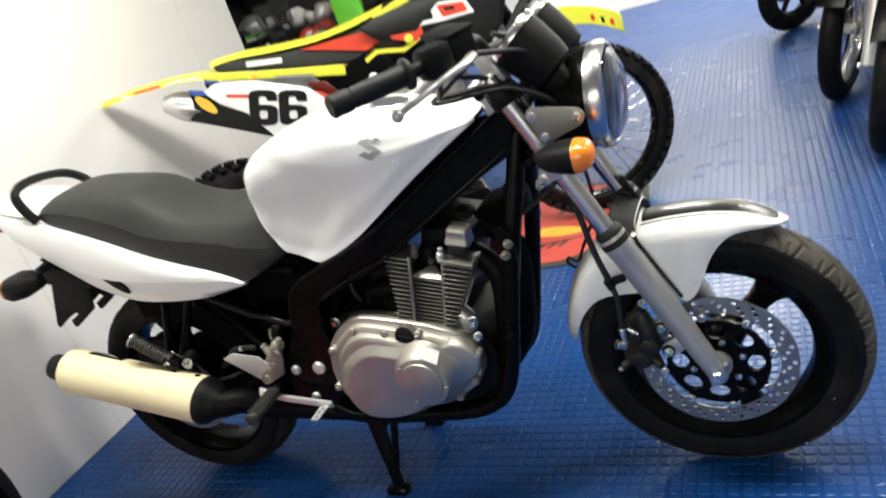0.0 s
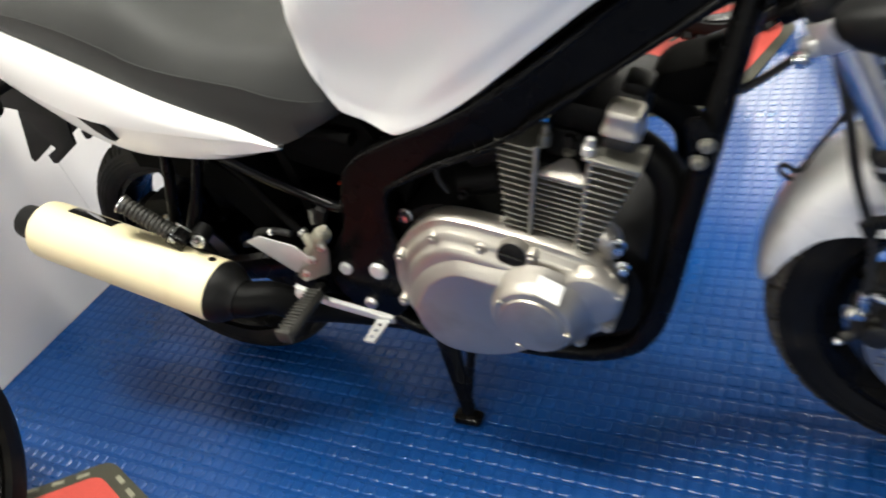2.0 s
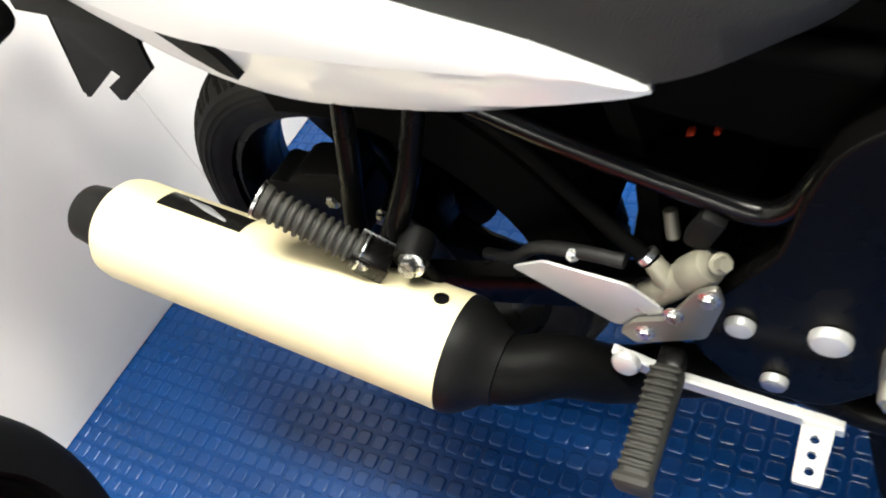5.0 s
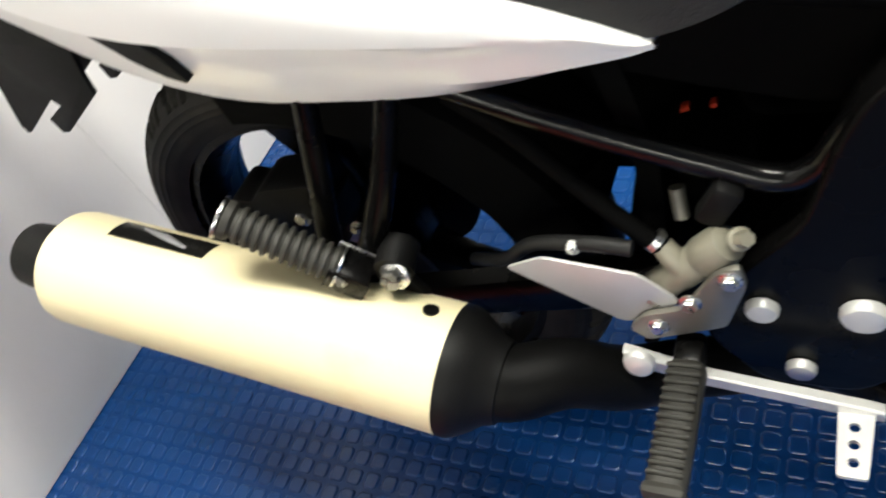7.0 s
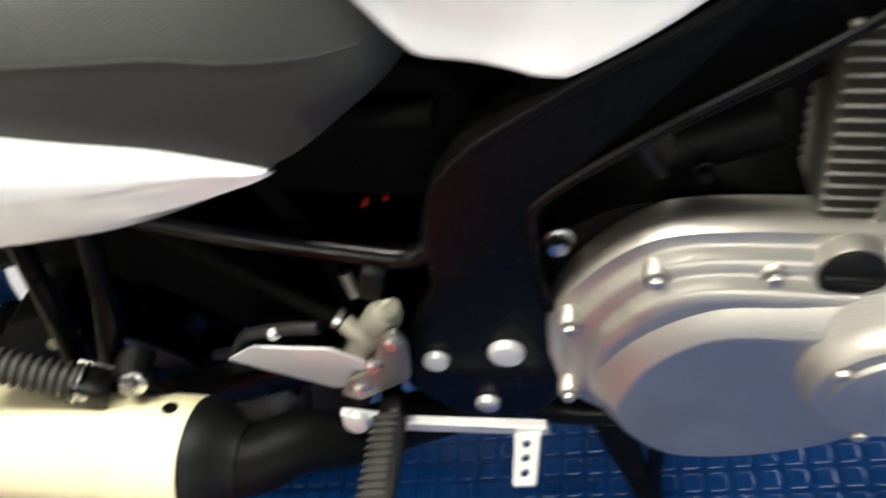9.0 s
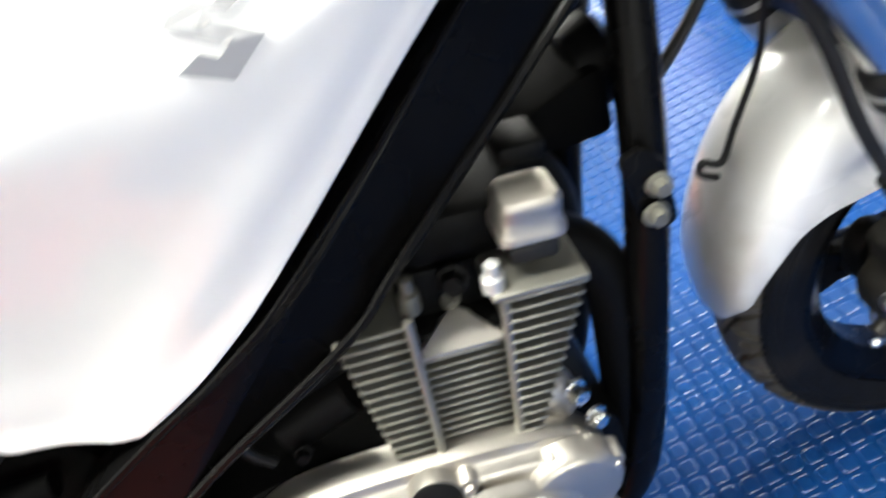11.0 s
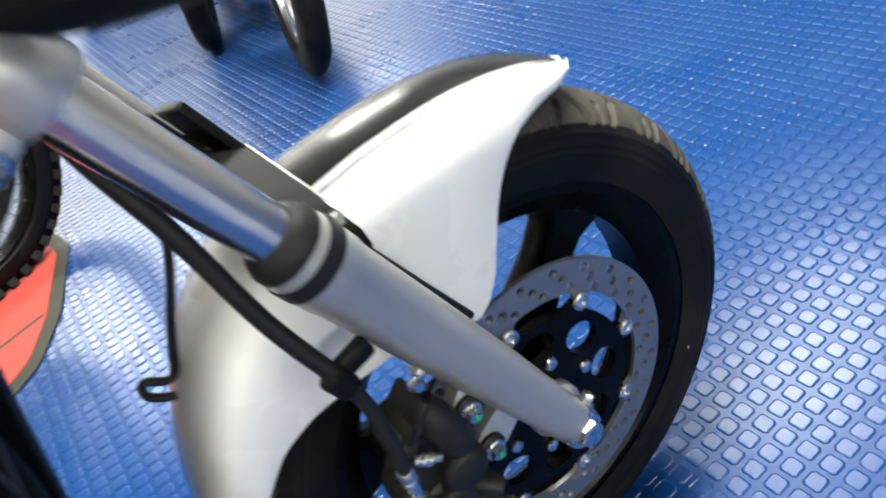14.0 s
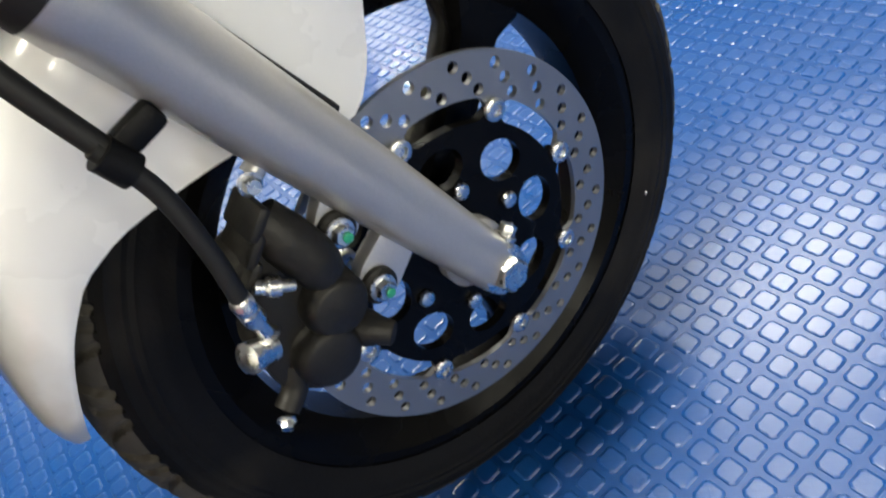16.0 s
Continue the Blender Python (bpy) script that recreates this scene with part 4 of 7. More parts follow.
def cowl_ring(s, side, off=0.0):
    """The section: a bulging upper blade that ends at a crease, and a flatter lower face set in beneath it."""
    x, zt, zb, y = s
    zc = min(max(float(np.interp(x, *CREASE)), zb + 0.12 * (zt - zb)), zt - 0.10 * (zt - zb))
    step = 0.0095 * min(1.0, max(0.0, (-0.31 - x) / 0.18)) * min(1.0, max(0.15, (x + 0.98) / 0.20))
    a, b = zt - zc, zc - zb
    k = min(1.0, max(0.15, (-0.255 - x) / 0.05))
    sec = [(y - 0.026 * k, zt), (y - 0.012 * k, zt - 0.04 * a), (y - 0.003, zt - 0.28 * a), (y + 0.001, zt - 0.65 * a), (y + 0.001, zc + 0.002), (y - step * 0.75, zc - 0.003), (y - step - 0.001, zc - 0.22 * b), (y - step - 0.003 * k, zb + 0.40 * b), (y - 0.022 * k, zb + 0.08 * b), (y - 0.036 * k, zb)]
    back = [(yy - 0.007, zz + (0.003 if i > 5 else -0.003)) for i, (yy, zz) in enumerate(sec)][::-1]
    return [Vector((x, side * yy, zz)) for yy, zz in sec + back]


for side in (-1, 1):
    cowl = sub("side_cowl", (-0.6, side * 0.14, 0.74), "white painted tail side cowl with black air slot")
    bm = bmesh.new()
    loft(bm, smooth_rings([cowl_ring(s, side) for s in COWL]))
    part("cowl_panel", bm, "white", cowl, sharp=0.55)
    bm = bmesh.new()
    plate(bm, rounded([(-0.598, 0.665), (-0.616, 0.672), (-0.640, 0.690), (-0.666, 0.716), (-0.668, 0.723), (-0.640, 0.717), (-0.620, 0.706), (-0.608, 0.688)], 0.003), -0.0045, 0.0045)
    for v in bm.verts:
        y = curve([s[0] for s in COWL], [s[3] for s in COWL], v.co.x)
        v.co.y = side * (y - 0.006 + 0.012 * max(0, (v.co.z - 0.655)) + (0.0055 if v.co.y < 0 else -0.004))
    part("air_slot", bm, "satin_black", cowl)
bm = bmesh.new()
rings = []
for x, z, w in ((-0.84, 0.897, 0.105), (-0.92, 0.914, 0.104), (-1.0, 0.931, 0.084), (-1.055, 0.936, 0.052), (-1.075, 0.924, 0.03)):
    rings.append([Vector((x, y * w, z + dz)) for y, dz in ((-1, -0.004), (-0.7, 0.010), (0, 0.016), (0.7, 0.010), (1, -0.004), (0.7, -0.018), (0, -0.02), (-0.7, -0.018))])
loft(bm, smooth_rings(rings))
part("tail_cover", bm, "white", bike)
bm = bmesh.new()
block(bm, pose(-1.075, 0, 0.89, 0, -20, 0), 0.03, 0.13, 0.06, bevel=0.012)
part("tail_light", bm, "red", bike, "red tail light")

# grab rail
bm = bmesh.new()
tube(bm, [(-0.835, -0.112, 0.885), (-0.856, -0.115, 0.925), (-0.868, -0.108, 0.962), (-0.878, -0.066, 0.977), (-0.886, 0.0, 0.974), (-0.890, 0.064, 0.960), (-0.886, 0.098, 0.942), (-0.866, 0.112, 0.918), (-0.840, 0.112, 0.885)], 0.0115, 10, flat=1.2)
part("grab_rail", bm, "satin_black", bike, "black hoop-shaped grab rail behind the pillion seat")

# frame
frame_ob = sub("bike_frame", (0, 0, 0.55), "gloss black steel perimeter frame")
BEAM = [(0.470, 0.918), (0.393, 0.871), (0.300, 0.820), (0.193, 0.759), (0.097, 0.707), (0.030, 0.680), (-0.022, 0.664), (-0.110, 0.630), (-0.148, 0.600), (-0.166, 0.560), (-0.185, 0.490), (-0.235, 0.430),
        (-0.262, 0.390), (-0.262, 0.345), (-0.222, 0.285), (-0.150, 0.280), (-0.105, 0.330), (-0.098, 0.430), (-0.098, 0.500), (-0.086, 0.548), (-0.070, 0.567), (0.011, 0.602), (0.080, 0.625), (0.141, 0.648), (0.202, 0.684), (0.290, 0.732), (0.373, 0.774), (0.440, 0.800)]


def beam_y(x):
    return float(np.interp(x, [-0.3, -0.05, 0.1, 0.25, 0.38, 0.47], [0.142, 0.142, 0.140, 0.122, 0.085, 0.045]))


for side in (-1, 1):
    bm = bmesh.new()
    plate(bm, rounded(BEAM, 0.018, 3), -0.020, 0.020, bevel=0.006, seg=2)
    for v in bm.verts:
        v.co.y = side * (beam_y(v.co.x) - 0.02) + v.co.y
    part("frame_beam", bm, "gloss_black", frame_ob)
    # raised flange along the beam
    bm = bmesh.new()
    tube(bm, [(x, side * (beam_y(x) + 0.001), z) for x, z in ((0.430, 0.812), (0.373, 0.783), (0.202, 0.693), (0.141, 0.657), (0.011, 0.611), (-0.062, 0.577), (-0.082, 0.555), (-0.092, 0.500), (-0.092, 0.440))], 0.0042, 8)
    part("beam_flange", bm, "gloss_black", frame_ob)
    bm = bmesh.new()
    tube(bm, [(x, side * (beam_y(x) - 0.004), z) for x, z in ((0.43, 0.888), (0.193, 0.752), (0.097, 0.701), (-0.022, 0.657), (-0.110, 0.622), (-0.140, 0.596))], 0.0042, 8)
    part("beam_flange", bm, "gloss_black", frame_ob)
    # down tube and lower cradle
    bm = bmesh.new()
    tube(bm, [(0.452, side * 0.035, 0.835), (0.425, side * 0.060, 0.735), (0.396, side * 0.086, 0.630), (0.365, side * 0.098, 0.520), (0.341, side * 0.101, 0.430), (0.317, side * 0.103, 0.345), (0.290, side * 0.105, 0.282), (0.248, side * 0.106, 0.243), (0.17, side * 0.108, 0.223),
              (0.0, side * 0.110, 0.226), (-0.12, side * 0.114, 0.240), (-0.19, side * 0.120, 0.290)], 0.0185, 16)
    part("down_tube", bm, "gloss_black", frame_ob)
    # subframe
    bm = bmesh.new()
    tube(bm, [(-0.130, side * 0.125, 0.600), (-0.158, side * 0.124, 0.560), (-0.175, side * 0.122, 0.527), (-0.200, side * 0.120, 0.514), (-0.244, side * 0.118, 0.528), (-0.345, side * 0.115, 0.571), (-0.480, side * 0.110, 0.640), (-0.62, side * 0.105, 0.72)], 0.0105, 12)
    part("subframe_tube", bm, "frame_black", frame_ob)
    bm = bmesh.new()
    tube(bm, [(-0.13, side * 0.11, 0.640), (-0.35, side * 0.105, 0.690), (-0.62, side * 0.10, 0.80), (-0.90, side * 0.085, 0.86)], 0.0115, 12)
    part("seat_rail", bm, "deep_black", frame_ob)
    # peg struts
    bm = bmesh.new()
    tube(bm, [(-0.520, side * 0.122, 0.660), (-0.553, side * 0.135, 0.560), (-0.588, side * 0.150, 0.455), (-0.570, side * 0.165, 0.430)], [0.010, 0.011, 0.012, 0.013], 12)
    part("peg_strut", bm, "gloss_black", frame_ob)
    bm = bmesh.new()
    tube(bm, [(-0.455, side * 0.122, 0.625), (-0.490, side * 0.140, 0.545), (-0.532, side * 0.158, 0.470), (-0.552, side * 0.166, 0.430)], [0.010, 0.011, 0.013, 0.014], 12)
    part("peg_strut", bm, "gloss_black", frame_ob)
    # engine hanger at the down tube
    bm = bmesh.new()
    plate(bm, rounded([(0.372, 0.668), (0.392, 0.672), (0.406, 0.650), (0.404, 0.590), (0.384, 0.588), (0.374, 0.610)], 0.010), side * 0.108 - 0.004, side * 0.108 + 0.004, bevel=0.002)
    part("engine_hanger", bm, "gloss_black", frame_ob)
    bolt("hanger_bolt", (0.396, side * 0.112, 0.634), (0, side, 0), 0.0078, frame_ob, "fin_dull", 0.010)
    bolt("hanger_bolt", (0.386, side * 0.116, 0.612), (0, side, 0), 0.0078, frame_ob, "fin_dull", 0.010)
dome("pivot_cap", (-0.148, -0.143, 0.398), (0, -1, 0), 0.0165, 0.010, frame_ob, "satin_alloy")
dome("frame_bolt", (-0.216, -0.143, 0.397), (0, -1, 0), 0.0125, 0.009, frame_ob, "satin_alloy")
dome("frame_bolt", (-0.192, -0.143, 0.316), (0, -1, 0), 0.0120, 0.009, frame_ob, "satin_alloy")
bolt("engine_bolt", (-0.076, -0.112, 0.499), (0, -1, 0), 0.0095, frame_ob, "steel", 0.012)

# swing arm, then near-black fillers that put shade into the gaps under the seat
sa = sub("swing_arm", (-0.4, 0, 0.36), "black box-section swing arm")
for side in (-1, 1):
    bm = bmesh.new()
    pts = [(-0.14, side * 0.095, 0.395), (-0.30, side * 0.100, 0.372), (-0.50, side * 0.104, 0.335), (-0.72, side * 0.104, 0.302)]
    rings = []
    for (x, y, z), hh in zip(pts, (0.030, 0.027, 0.024, 0.020)):
        rings.append([Vector((x, y + dy, z + dz * hh)) for dy, dz in ((-0.014, -0.8), (-0.011, -1), (0.011, -1), (0.014, -0.8), (0.014, 0.8), (0.011, 1), (-0.011, 1), (-0.014, 0.8))])
    loft(bm, rings)
    part("arm", bm, "gloss_black", sa)
    bolt("rear_axle_nut", (-0.680, side * 0.120, 0.304), (0, side, 0), 0.013, sa, "steel", 0.014)
bm = bmesh.new()
tube(bm, [(-0.13, 0, 0.40), (-0.16, 0, 0.40)], 0.03, 16)
block(bm, pose(-0.20, 0, 0.39, 0, 0, 0), 0.07, 0.19, 0.05, bevel=0.01)
part("cross_member", bm, "gloss_black", sa)
# Made-up dark fillers from here on: they block floor glimpses and deepen shade.
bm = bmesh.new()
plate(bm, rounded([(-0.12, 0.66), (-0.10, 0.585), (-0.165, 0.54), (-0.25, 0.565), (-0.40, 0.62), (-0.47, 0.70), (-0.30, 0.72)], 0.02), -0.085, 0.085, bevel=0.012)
part("under_seat_fill", bm, "deep_black", bike, "near-black filler that keeps the space under the seat dark")
for x, y, z, l in ((-0.290, 0.004, 0.472, 0.018), (-0.262, 0.006, 0.474, 0.006)):
    bm = bmesh.new()
    block(bm, pose(x, y, z, 0, -14, 0), l, 0.010, 0.005, bevel=0.0015)
    part("terminal_cover", bm, "red", bike, "small red terminal cover")
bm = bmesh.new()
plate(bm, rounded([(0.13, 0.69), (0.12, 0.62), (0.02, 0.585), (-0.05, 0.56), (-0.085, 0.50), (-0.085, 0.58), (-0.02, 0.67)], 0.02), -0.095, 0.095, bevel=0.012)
part("behind_engine_fill", bm, "deep_black", bike)
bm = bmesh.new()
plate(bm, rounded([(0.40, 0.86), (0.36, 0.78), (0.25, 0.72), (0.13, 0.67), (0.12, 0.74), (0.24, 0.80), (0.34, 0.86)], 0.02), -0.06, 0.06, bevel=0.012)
part("under_tank_fill", bm, "deep_black", bike)
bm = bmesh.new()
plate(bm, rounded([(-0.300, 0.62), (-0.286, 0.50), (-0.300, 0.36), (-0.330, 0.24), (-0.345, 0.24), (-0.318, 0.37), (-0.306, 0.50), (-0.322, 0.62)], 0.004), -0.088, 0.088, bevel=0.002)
part("wheel_front_fill", bm, "deep_black", bike)
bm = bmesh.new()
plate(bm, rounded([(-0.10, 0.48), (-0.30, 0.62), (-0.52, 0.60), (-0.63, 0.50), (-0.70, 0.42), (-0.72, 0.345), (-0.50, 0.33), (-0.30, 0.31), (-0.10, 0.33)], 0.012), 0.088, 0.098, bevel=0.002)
part("chain_guard_fill", bm, "deep_black", bike)
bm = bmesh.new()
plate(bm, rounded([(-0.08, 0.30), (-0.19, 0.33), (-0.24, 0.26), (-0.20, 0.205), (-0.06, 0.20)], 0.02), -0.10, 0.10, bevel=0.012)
part("under_engine_fill", bm, "deep_black", bike)
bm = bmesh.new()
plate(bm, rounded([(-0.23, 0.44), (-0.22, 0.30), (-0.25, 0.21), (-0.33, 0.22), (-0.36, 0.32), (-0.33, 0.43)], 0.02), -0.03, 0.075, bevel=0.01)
part("linkage_fill", bm, "deep_black", sa)
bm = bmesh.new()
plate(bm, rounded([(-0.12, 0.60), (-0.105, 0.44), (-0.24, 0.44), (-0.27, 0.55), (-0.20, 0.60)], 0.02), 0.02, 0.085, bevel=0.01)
part("inner_frame_fill", bm, "deep_black", bike)
bm = bmesh.new()
rings = []
for x, z, w in ((-0.50, 0.600, 0.075), (-0.62, 0.658, 0.085), (-0.75, 0.690, 0.085), (-0.90, 0.720, 0.085), (-1.00, 0.735, 0.080)):
    rings.append([Vector((x, -w, z - 0.035)), Vector((x, -w * 0.9, z + 0.008)), Vector((x, 0, z + 0.02)), Vector((x, w * 0.9, z + 0.008)), Vector((x, w, z - 0.035)), Vector((x, w * 0.86, z)), Vector((x, 0, z + 0.012)), Vector((x, -w * 0.86, z))])
loft(bm, smooth_rings(rings))
part("inner_mudguard", bm, "satin_black", bike)
# Added near-black shell: covers the tyre's upper front, which lies in shade.
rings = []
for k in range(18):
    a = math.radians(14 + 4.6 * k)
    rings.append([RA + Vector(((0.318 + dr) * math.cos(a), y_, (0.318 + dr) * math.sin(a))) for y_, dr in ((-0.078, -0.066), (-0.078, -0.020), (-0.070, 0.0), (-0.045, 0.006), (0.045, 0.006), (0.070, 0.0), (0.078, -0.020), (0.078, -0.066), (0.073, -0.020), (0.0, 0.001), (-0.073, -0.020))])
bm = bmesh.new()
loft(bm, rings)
part("tyre_shade_fill", bm, "deep_black", bike, "near-black shell standing in for shade over the rear tyre")
# number-plate hanger
HANG = [(-0.940, 0.775), (-1.000, 0.668), (-1.066, 0.545), (-1.058, 0.545), (-0.965, 0.590), (-0.958, 0.580), (-1.000, 0.562), (-0.998, 0.541), (-0.985, 0.541), (-0.886, 0.590), (-0.880, 0.612), (-0.860, 0.660), (-0.845, 0.76)]
hang = sub("plate_hanger", (-0.96, 0, 0.68), "black plastic hanger with hooked lower edge under the tail")
for y in (-0.050, 0.050):
    bm = bmesh.new()
    plate(bm, HANG, y - 0.003, y + 0.003, bevel=0.001)
    part("hanger_side", bm, "satin_black", hang)
bm = bmesh.new()
block(bm, pose(-0.930, 0, 0.735, 0, 20, 0), 0.14, 0.098, 0.006, bevel=0.002)
block(bm, pose(-1.016, 0, 0.648, 0, -62, 0), 0.22, 0.104, 0.005, bevel=0.002)
part("hanger_web", bm, "satin_black", hang)
# rear indicators
for side in (-1, 1):
    ind = sub("rear_indicator", (-0.93, side * 0.18, 0.74), "black rear indicator with amber lens")
    bm = bmesh.new()
    tube(bm, [(-0.905, side * 0.070, 0.756), (-0.920, side * 0.120, 0.752)], 0.011, 12)
    part("stalk", bm, "rubber", ind)
    bm = bmesh.new()
    rings = []
    for x, w, h in ((-0.880, 0.012, 0.012), (-0.888, 0.032, 0.022), (-0.915, 0.044, 0.030), (-0.950, 0.048, 0.033), (-0.962, 0.046, 0.031)):
        rings.append([Vector((x, side * (0.168 + w * math.copysign(abs(math.cos(a)) ** 0.6, math.cos(a))), 0.740 + h * math.copysign(abs(math.sin(a)) ** 0.7, math.sin(a)))) for a in (2 * math.pi * k / 24 for k in range(24))])
    loft(bm, rings)
    part("indicator_body", bm, "satin_black", ind)
    bm = bmesh.new()
    rings = []
    for x, f in ((-0.962, 0.95), (-0.978, 0.90), (-0.988, 0.70), (-0.992, 0.35)):
        rings.append([Vector((x, side * (0.168 + f * 0.046 * math.copysign(abs(math.cos(a)) ** 0.6, math.cos(a))), 0.740 + f * 0.031 * math.copysign(abs(math.sin(a)) ** 0.7, math.sin(a)))) for a in (2 * math.pi * k / 24 for k in range(24))])
    loft(bm, rings)
    part("lens", bm, "dark_orange", ind, "amber lens")

# ---- engine ----
eng = sub("engine", (0.1, 0, 0.42), "black and silver air-cooled twin engine")
bm = bmesh.new()
plate(bm, rounded([(-0.095, 0.50), (-0.02, 0.53), (0.10, 0.505), (0.25, 0.455), (0.30, 0.40), (0.285, 0.30), (0.20, 0.255), (0.0, 0.25), (-0.10, 0.29), (-0.125, 0.38)], 0.03), -0.115, 0.115, bevel=0.012)
part("crankcase", bm, "engine_black", eng)
COVER = [(-0.112, 0.390), (-0.096, 0.448), (-0.056, 0.494), (-0.008, 0.522), (0.041, 0.522), (0.119, 0.503), (0.183, 0.484), (0.241, 0.458), (0.266, 0.424), (0.273, 0.385), (0.255, 0.338), (0.205, 0.300),
         (0.130, 0.276), (0.050, 0.264), (-0.020, 0.264), (-0.078, 0.287), (-0.110, 0.332)]
CC = Vector((0.085, 0.408))


def cover_step(shrink):
    out = []
    for x, z in [(p.x, p.z) for p in smooth_path([Vector((x, 0, z)) for x, z in COVER + [COVER[0]]], 4)[:-1]]:
        d = Vector((x, z)) - CC
        nrm = Vector((d.x * 0.55, d.y)).normalized()
        q = Vector((x, z)) - nrm * shrink
        out.append((q.x, q.y))
    return out


bm = bmesh.new()
loft(bm, [[Vector((x, y, z)) for x, z in cover_step(s)] for s, y in ((0.003, -0.112), (0.0, -0.118), (0.0, -0.144), (0.003, -0.149), (0.012, -0.150), (0.016, -0.152), (0.019, -0.159), (0.023, -0.1625), (0.031, -0.163), (0.035, -0.165), (0.038, -0.172), (0.042, -0.1755), (0.054, -0.1765))])
part("clutch_cover", bm, "cast", eng, "satin silver cast clutch cover", sharp=0.9)
FACE_FOOT = [(-0.080, 0.368), (-0.066, 0.404), (-0.029, 0.444), (0.029, 0.470), (0.084, 0.462), (0.150, 0.446), (0.188, 0.410), (0.180, 0.335), (0.120, 0.288), (0.040, 0.270), (-0.030, 0.278), (-0.068, 0.318)]
FACE_TOP = [(-0.061, 0.366), (-0.048, 0.386), (-0.020, 0.420), (0.025, 0.443), (0.076, 0.436), (0.130, 0.420), (0.160, 0.392), (0.152, 0.335), (0.105, 0.299), (0.040, 0.285), (-0.020, 0.292), (-0.052, 0.325)]
bm = bmesh.new()
TILT = 0.06
face = [[Vector(p) for p in smooth_path([(x, 0, z) for x, z in lp + lp[:1]], 5)[:-1]] for lp in (FACE_FOOT, FACE_TOP)]
loft(bm, [[Vector((p.x + (q.x - p.x) * f, y + TILT * max(0.0, f) * (p.z - 0.36), p.z + (q.z - p.z) * f)) for p, q in zip(*face)] for f, y in ((-0.10, -0.160), (0.0, -0.1740), (0.08, -0.1765), (0.90, -0.1925), (1.0, -0.1940), (1.2, -0.1942))])
part("clutch_plate", bm, "cast", eng, "flat satin face over the clutch", sharp=0.9)
PC = (0.149, -0.182, 0.380)
bm = bmesh.new()
lathe(bm, [(0.086, -0.012), (0.080, -0.004), (0.070, 0.008), (0.0655, 0.015), (0.0640, 0.021), (0.0600, 0.0255), (0.054, 0.0265), (0.0505, 0.0267), (0.0490, 0.0300), (0.046, 0.0310), (0.0, 0.0310)], along(PC, (0, -1, 0)), 56)
part("pickup_cover", bm, "cast", eng, "round silver ignition cover")
bm = bmesh.new()
lathe(bm, [(0.052, -0.02), (0.050, 0.000), (0.046, 0.005), (0.043, 0.0062), (0.0, 0.0062)], along((0.228, -0.168, 0.402), (0.06, -1, -0.05)), 40)
part("pump_bulge", bm, "cast", eng)
for a in (135, 345, 240):
    bolt("cover_bolt", (PC[0] + 0.057 * math.cos(math.radians(a)), -0.2075, PC[2] + 0.057 * math.sin(math.radians(a))), (0, -1, 0), 0.0056, eng, "cast", 0.006, washer=False)
for x, z in ((-0.078, 0.451), (-0.004, 0.496), (0.074, 0.483), (0.153, 0.472), (0.223, 0.445), (0.272, 0.410), (0.249, 0.345), (-0.102, 0.352), (-0.060, 0.290), (0.200, 0.306), (0.030, 0.268)):
    bm = bmesh.new()
    lathe(bm, [(0.0105, -0.010), (0.0100, 0.010), (0.0085, 0.012)], along((x, -0.154, z), (0, -1, 0)), 18)
    part("bolt_boss", bm, "cast", eng)
    bolt("cover_bolt", (x, -0.165, z), (0, -1, 0), 0.0056, eng, "cast", 0.006, washer=False)
bm = bmesh.new()
lathe(bm, [(0.0268, -0.024), (0.0252, -0.0060), (0.0243, -0.0034), (0.0232, -0.0034), (0.0228, -0.006)], along((0.1235, -0.1712, 0.4755), (0, -1, 0.16)), 32)
part("filler_boss", bm, "cast", eng)
bm = bmesh.new()
lathe(bm, [(0.0225, -0.006), (0.0225, -0.0022), (0.0205, -0.0012), (0.0, -0.0012)], along((0.1235, -0.1712, 0.4760), (0, -1, 0.16)), 32)
block(bm, pose(0.1235, -0.1717, 0.4762, 0, 16, 0), 0.040, 0.006, 0.006, bevel=0.002)
part("oil_filler_cap", bm, "satin_black", eng, "black screw-in oil filler cap")
bm = bmesh.new()
out_ = Vector((math.cos(math.radians(60)), 0, math.sin(math.radians(60))))
tan_ = Vector((math.sin(math.radians(60)), 0, -math.cos(math.radians(60))))
up_ = (out_ * 0.030 + Vector((0, 0.027, 0))).normalized()
plate(bm, rounded([(-0.020, -0.014), (0.022, -0.014), (0.017, 0.015), (-0.022, 0.015)], 0.002), -0.0006, 0.0006)
bm.transform(Matrix.Translation(Vector(PC) + out_ * 0.0735 + Vector((0, -0.0165, 0))) @ Matrix((tan_, tan_.cross(up_) * -1, up_)).transposed().to_4x4())
part("sticker", bm, "decal_white", eng, "small blank white sticker")

# cylinder: fins stand square to the forward-leaning bore
BORE = Vector((0.28, 0, 0.96)).normalized()
ACR = Vector((0.96, 0, -0.28)).normalized()
base_c = Vector((0.1765, 0, 0.470))


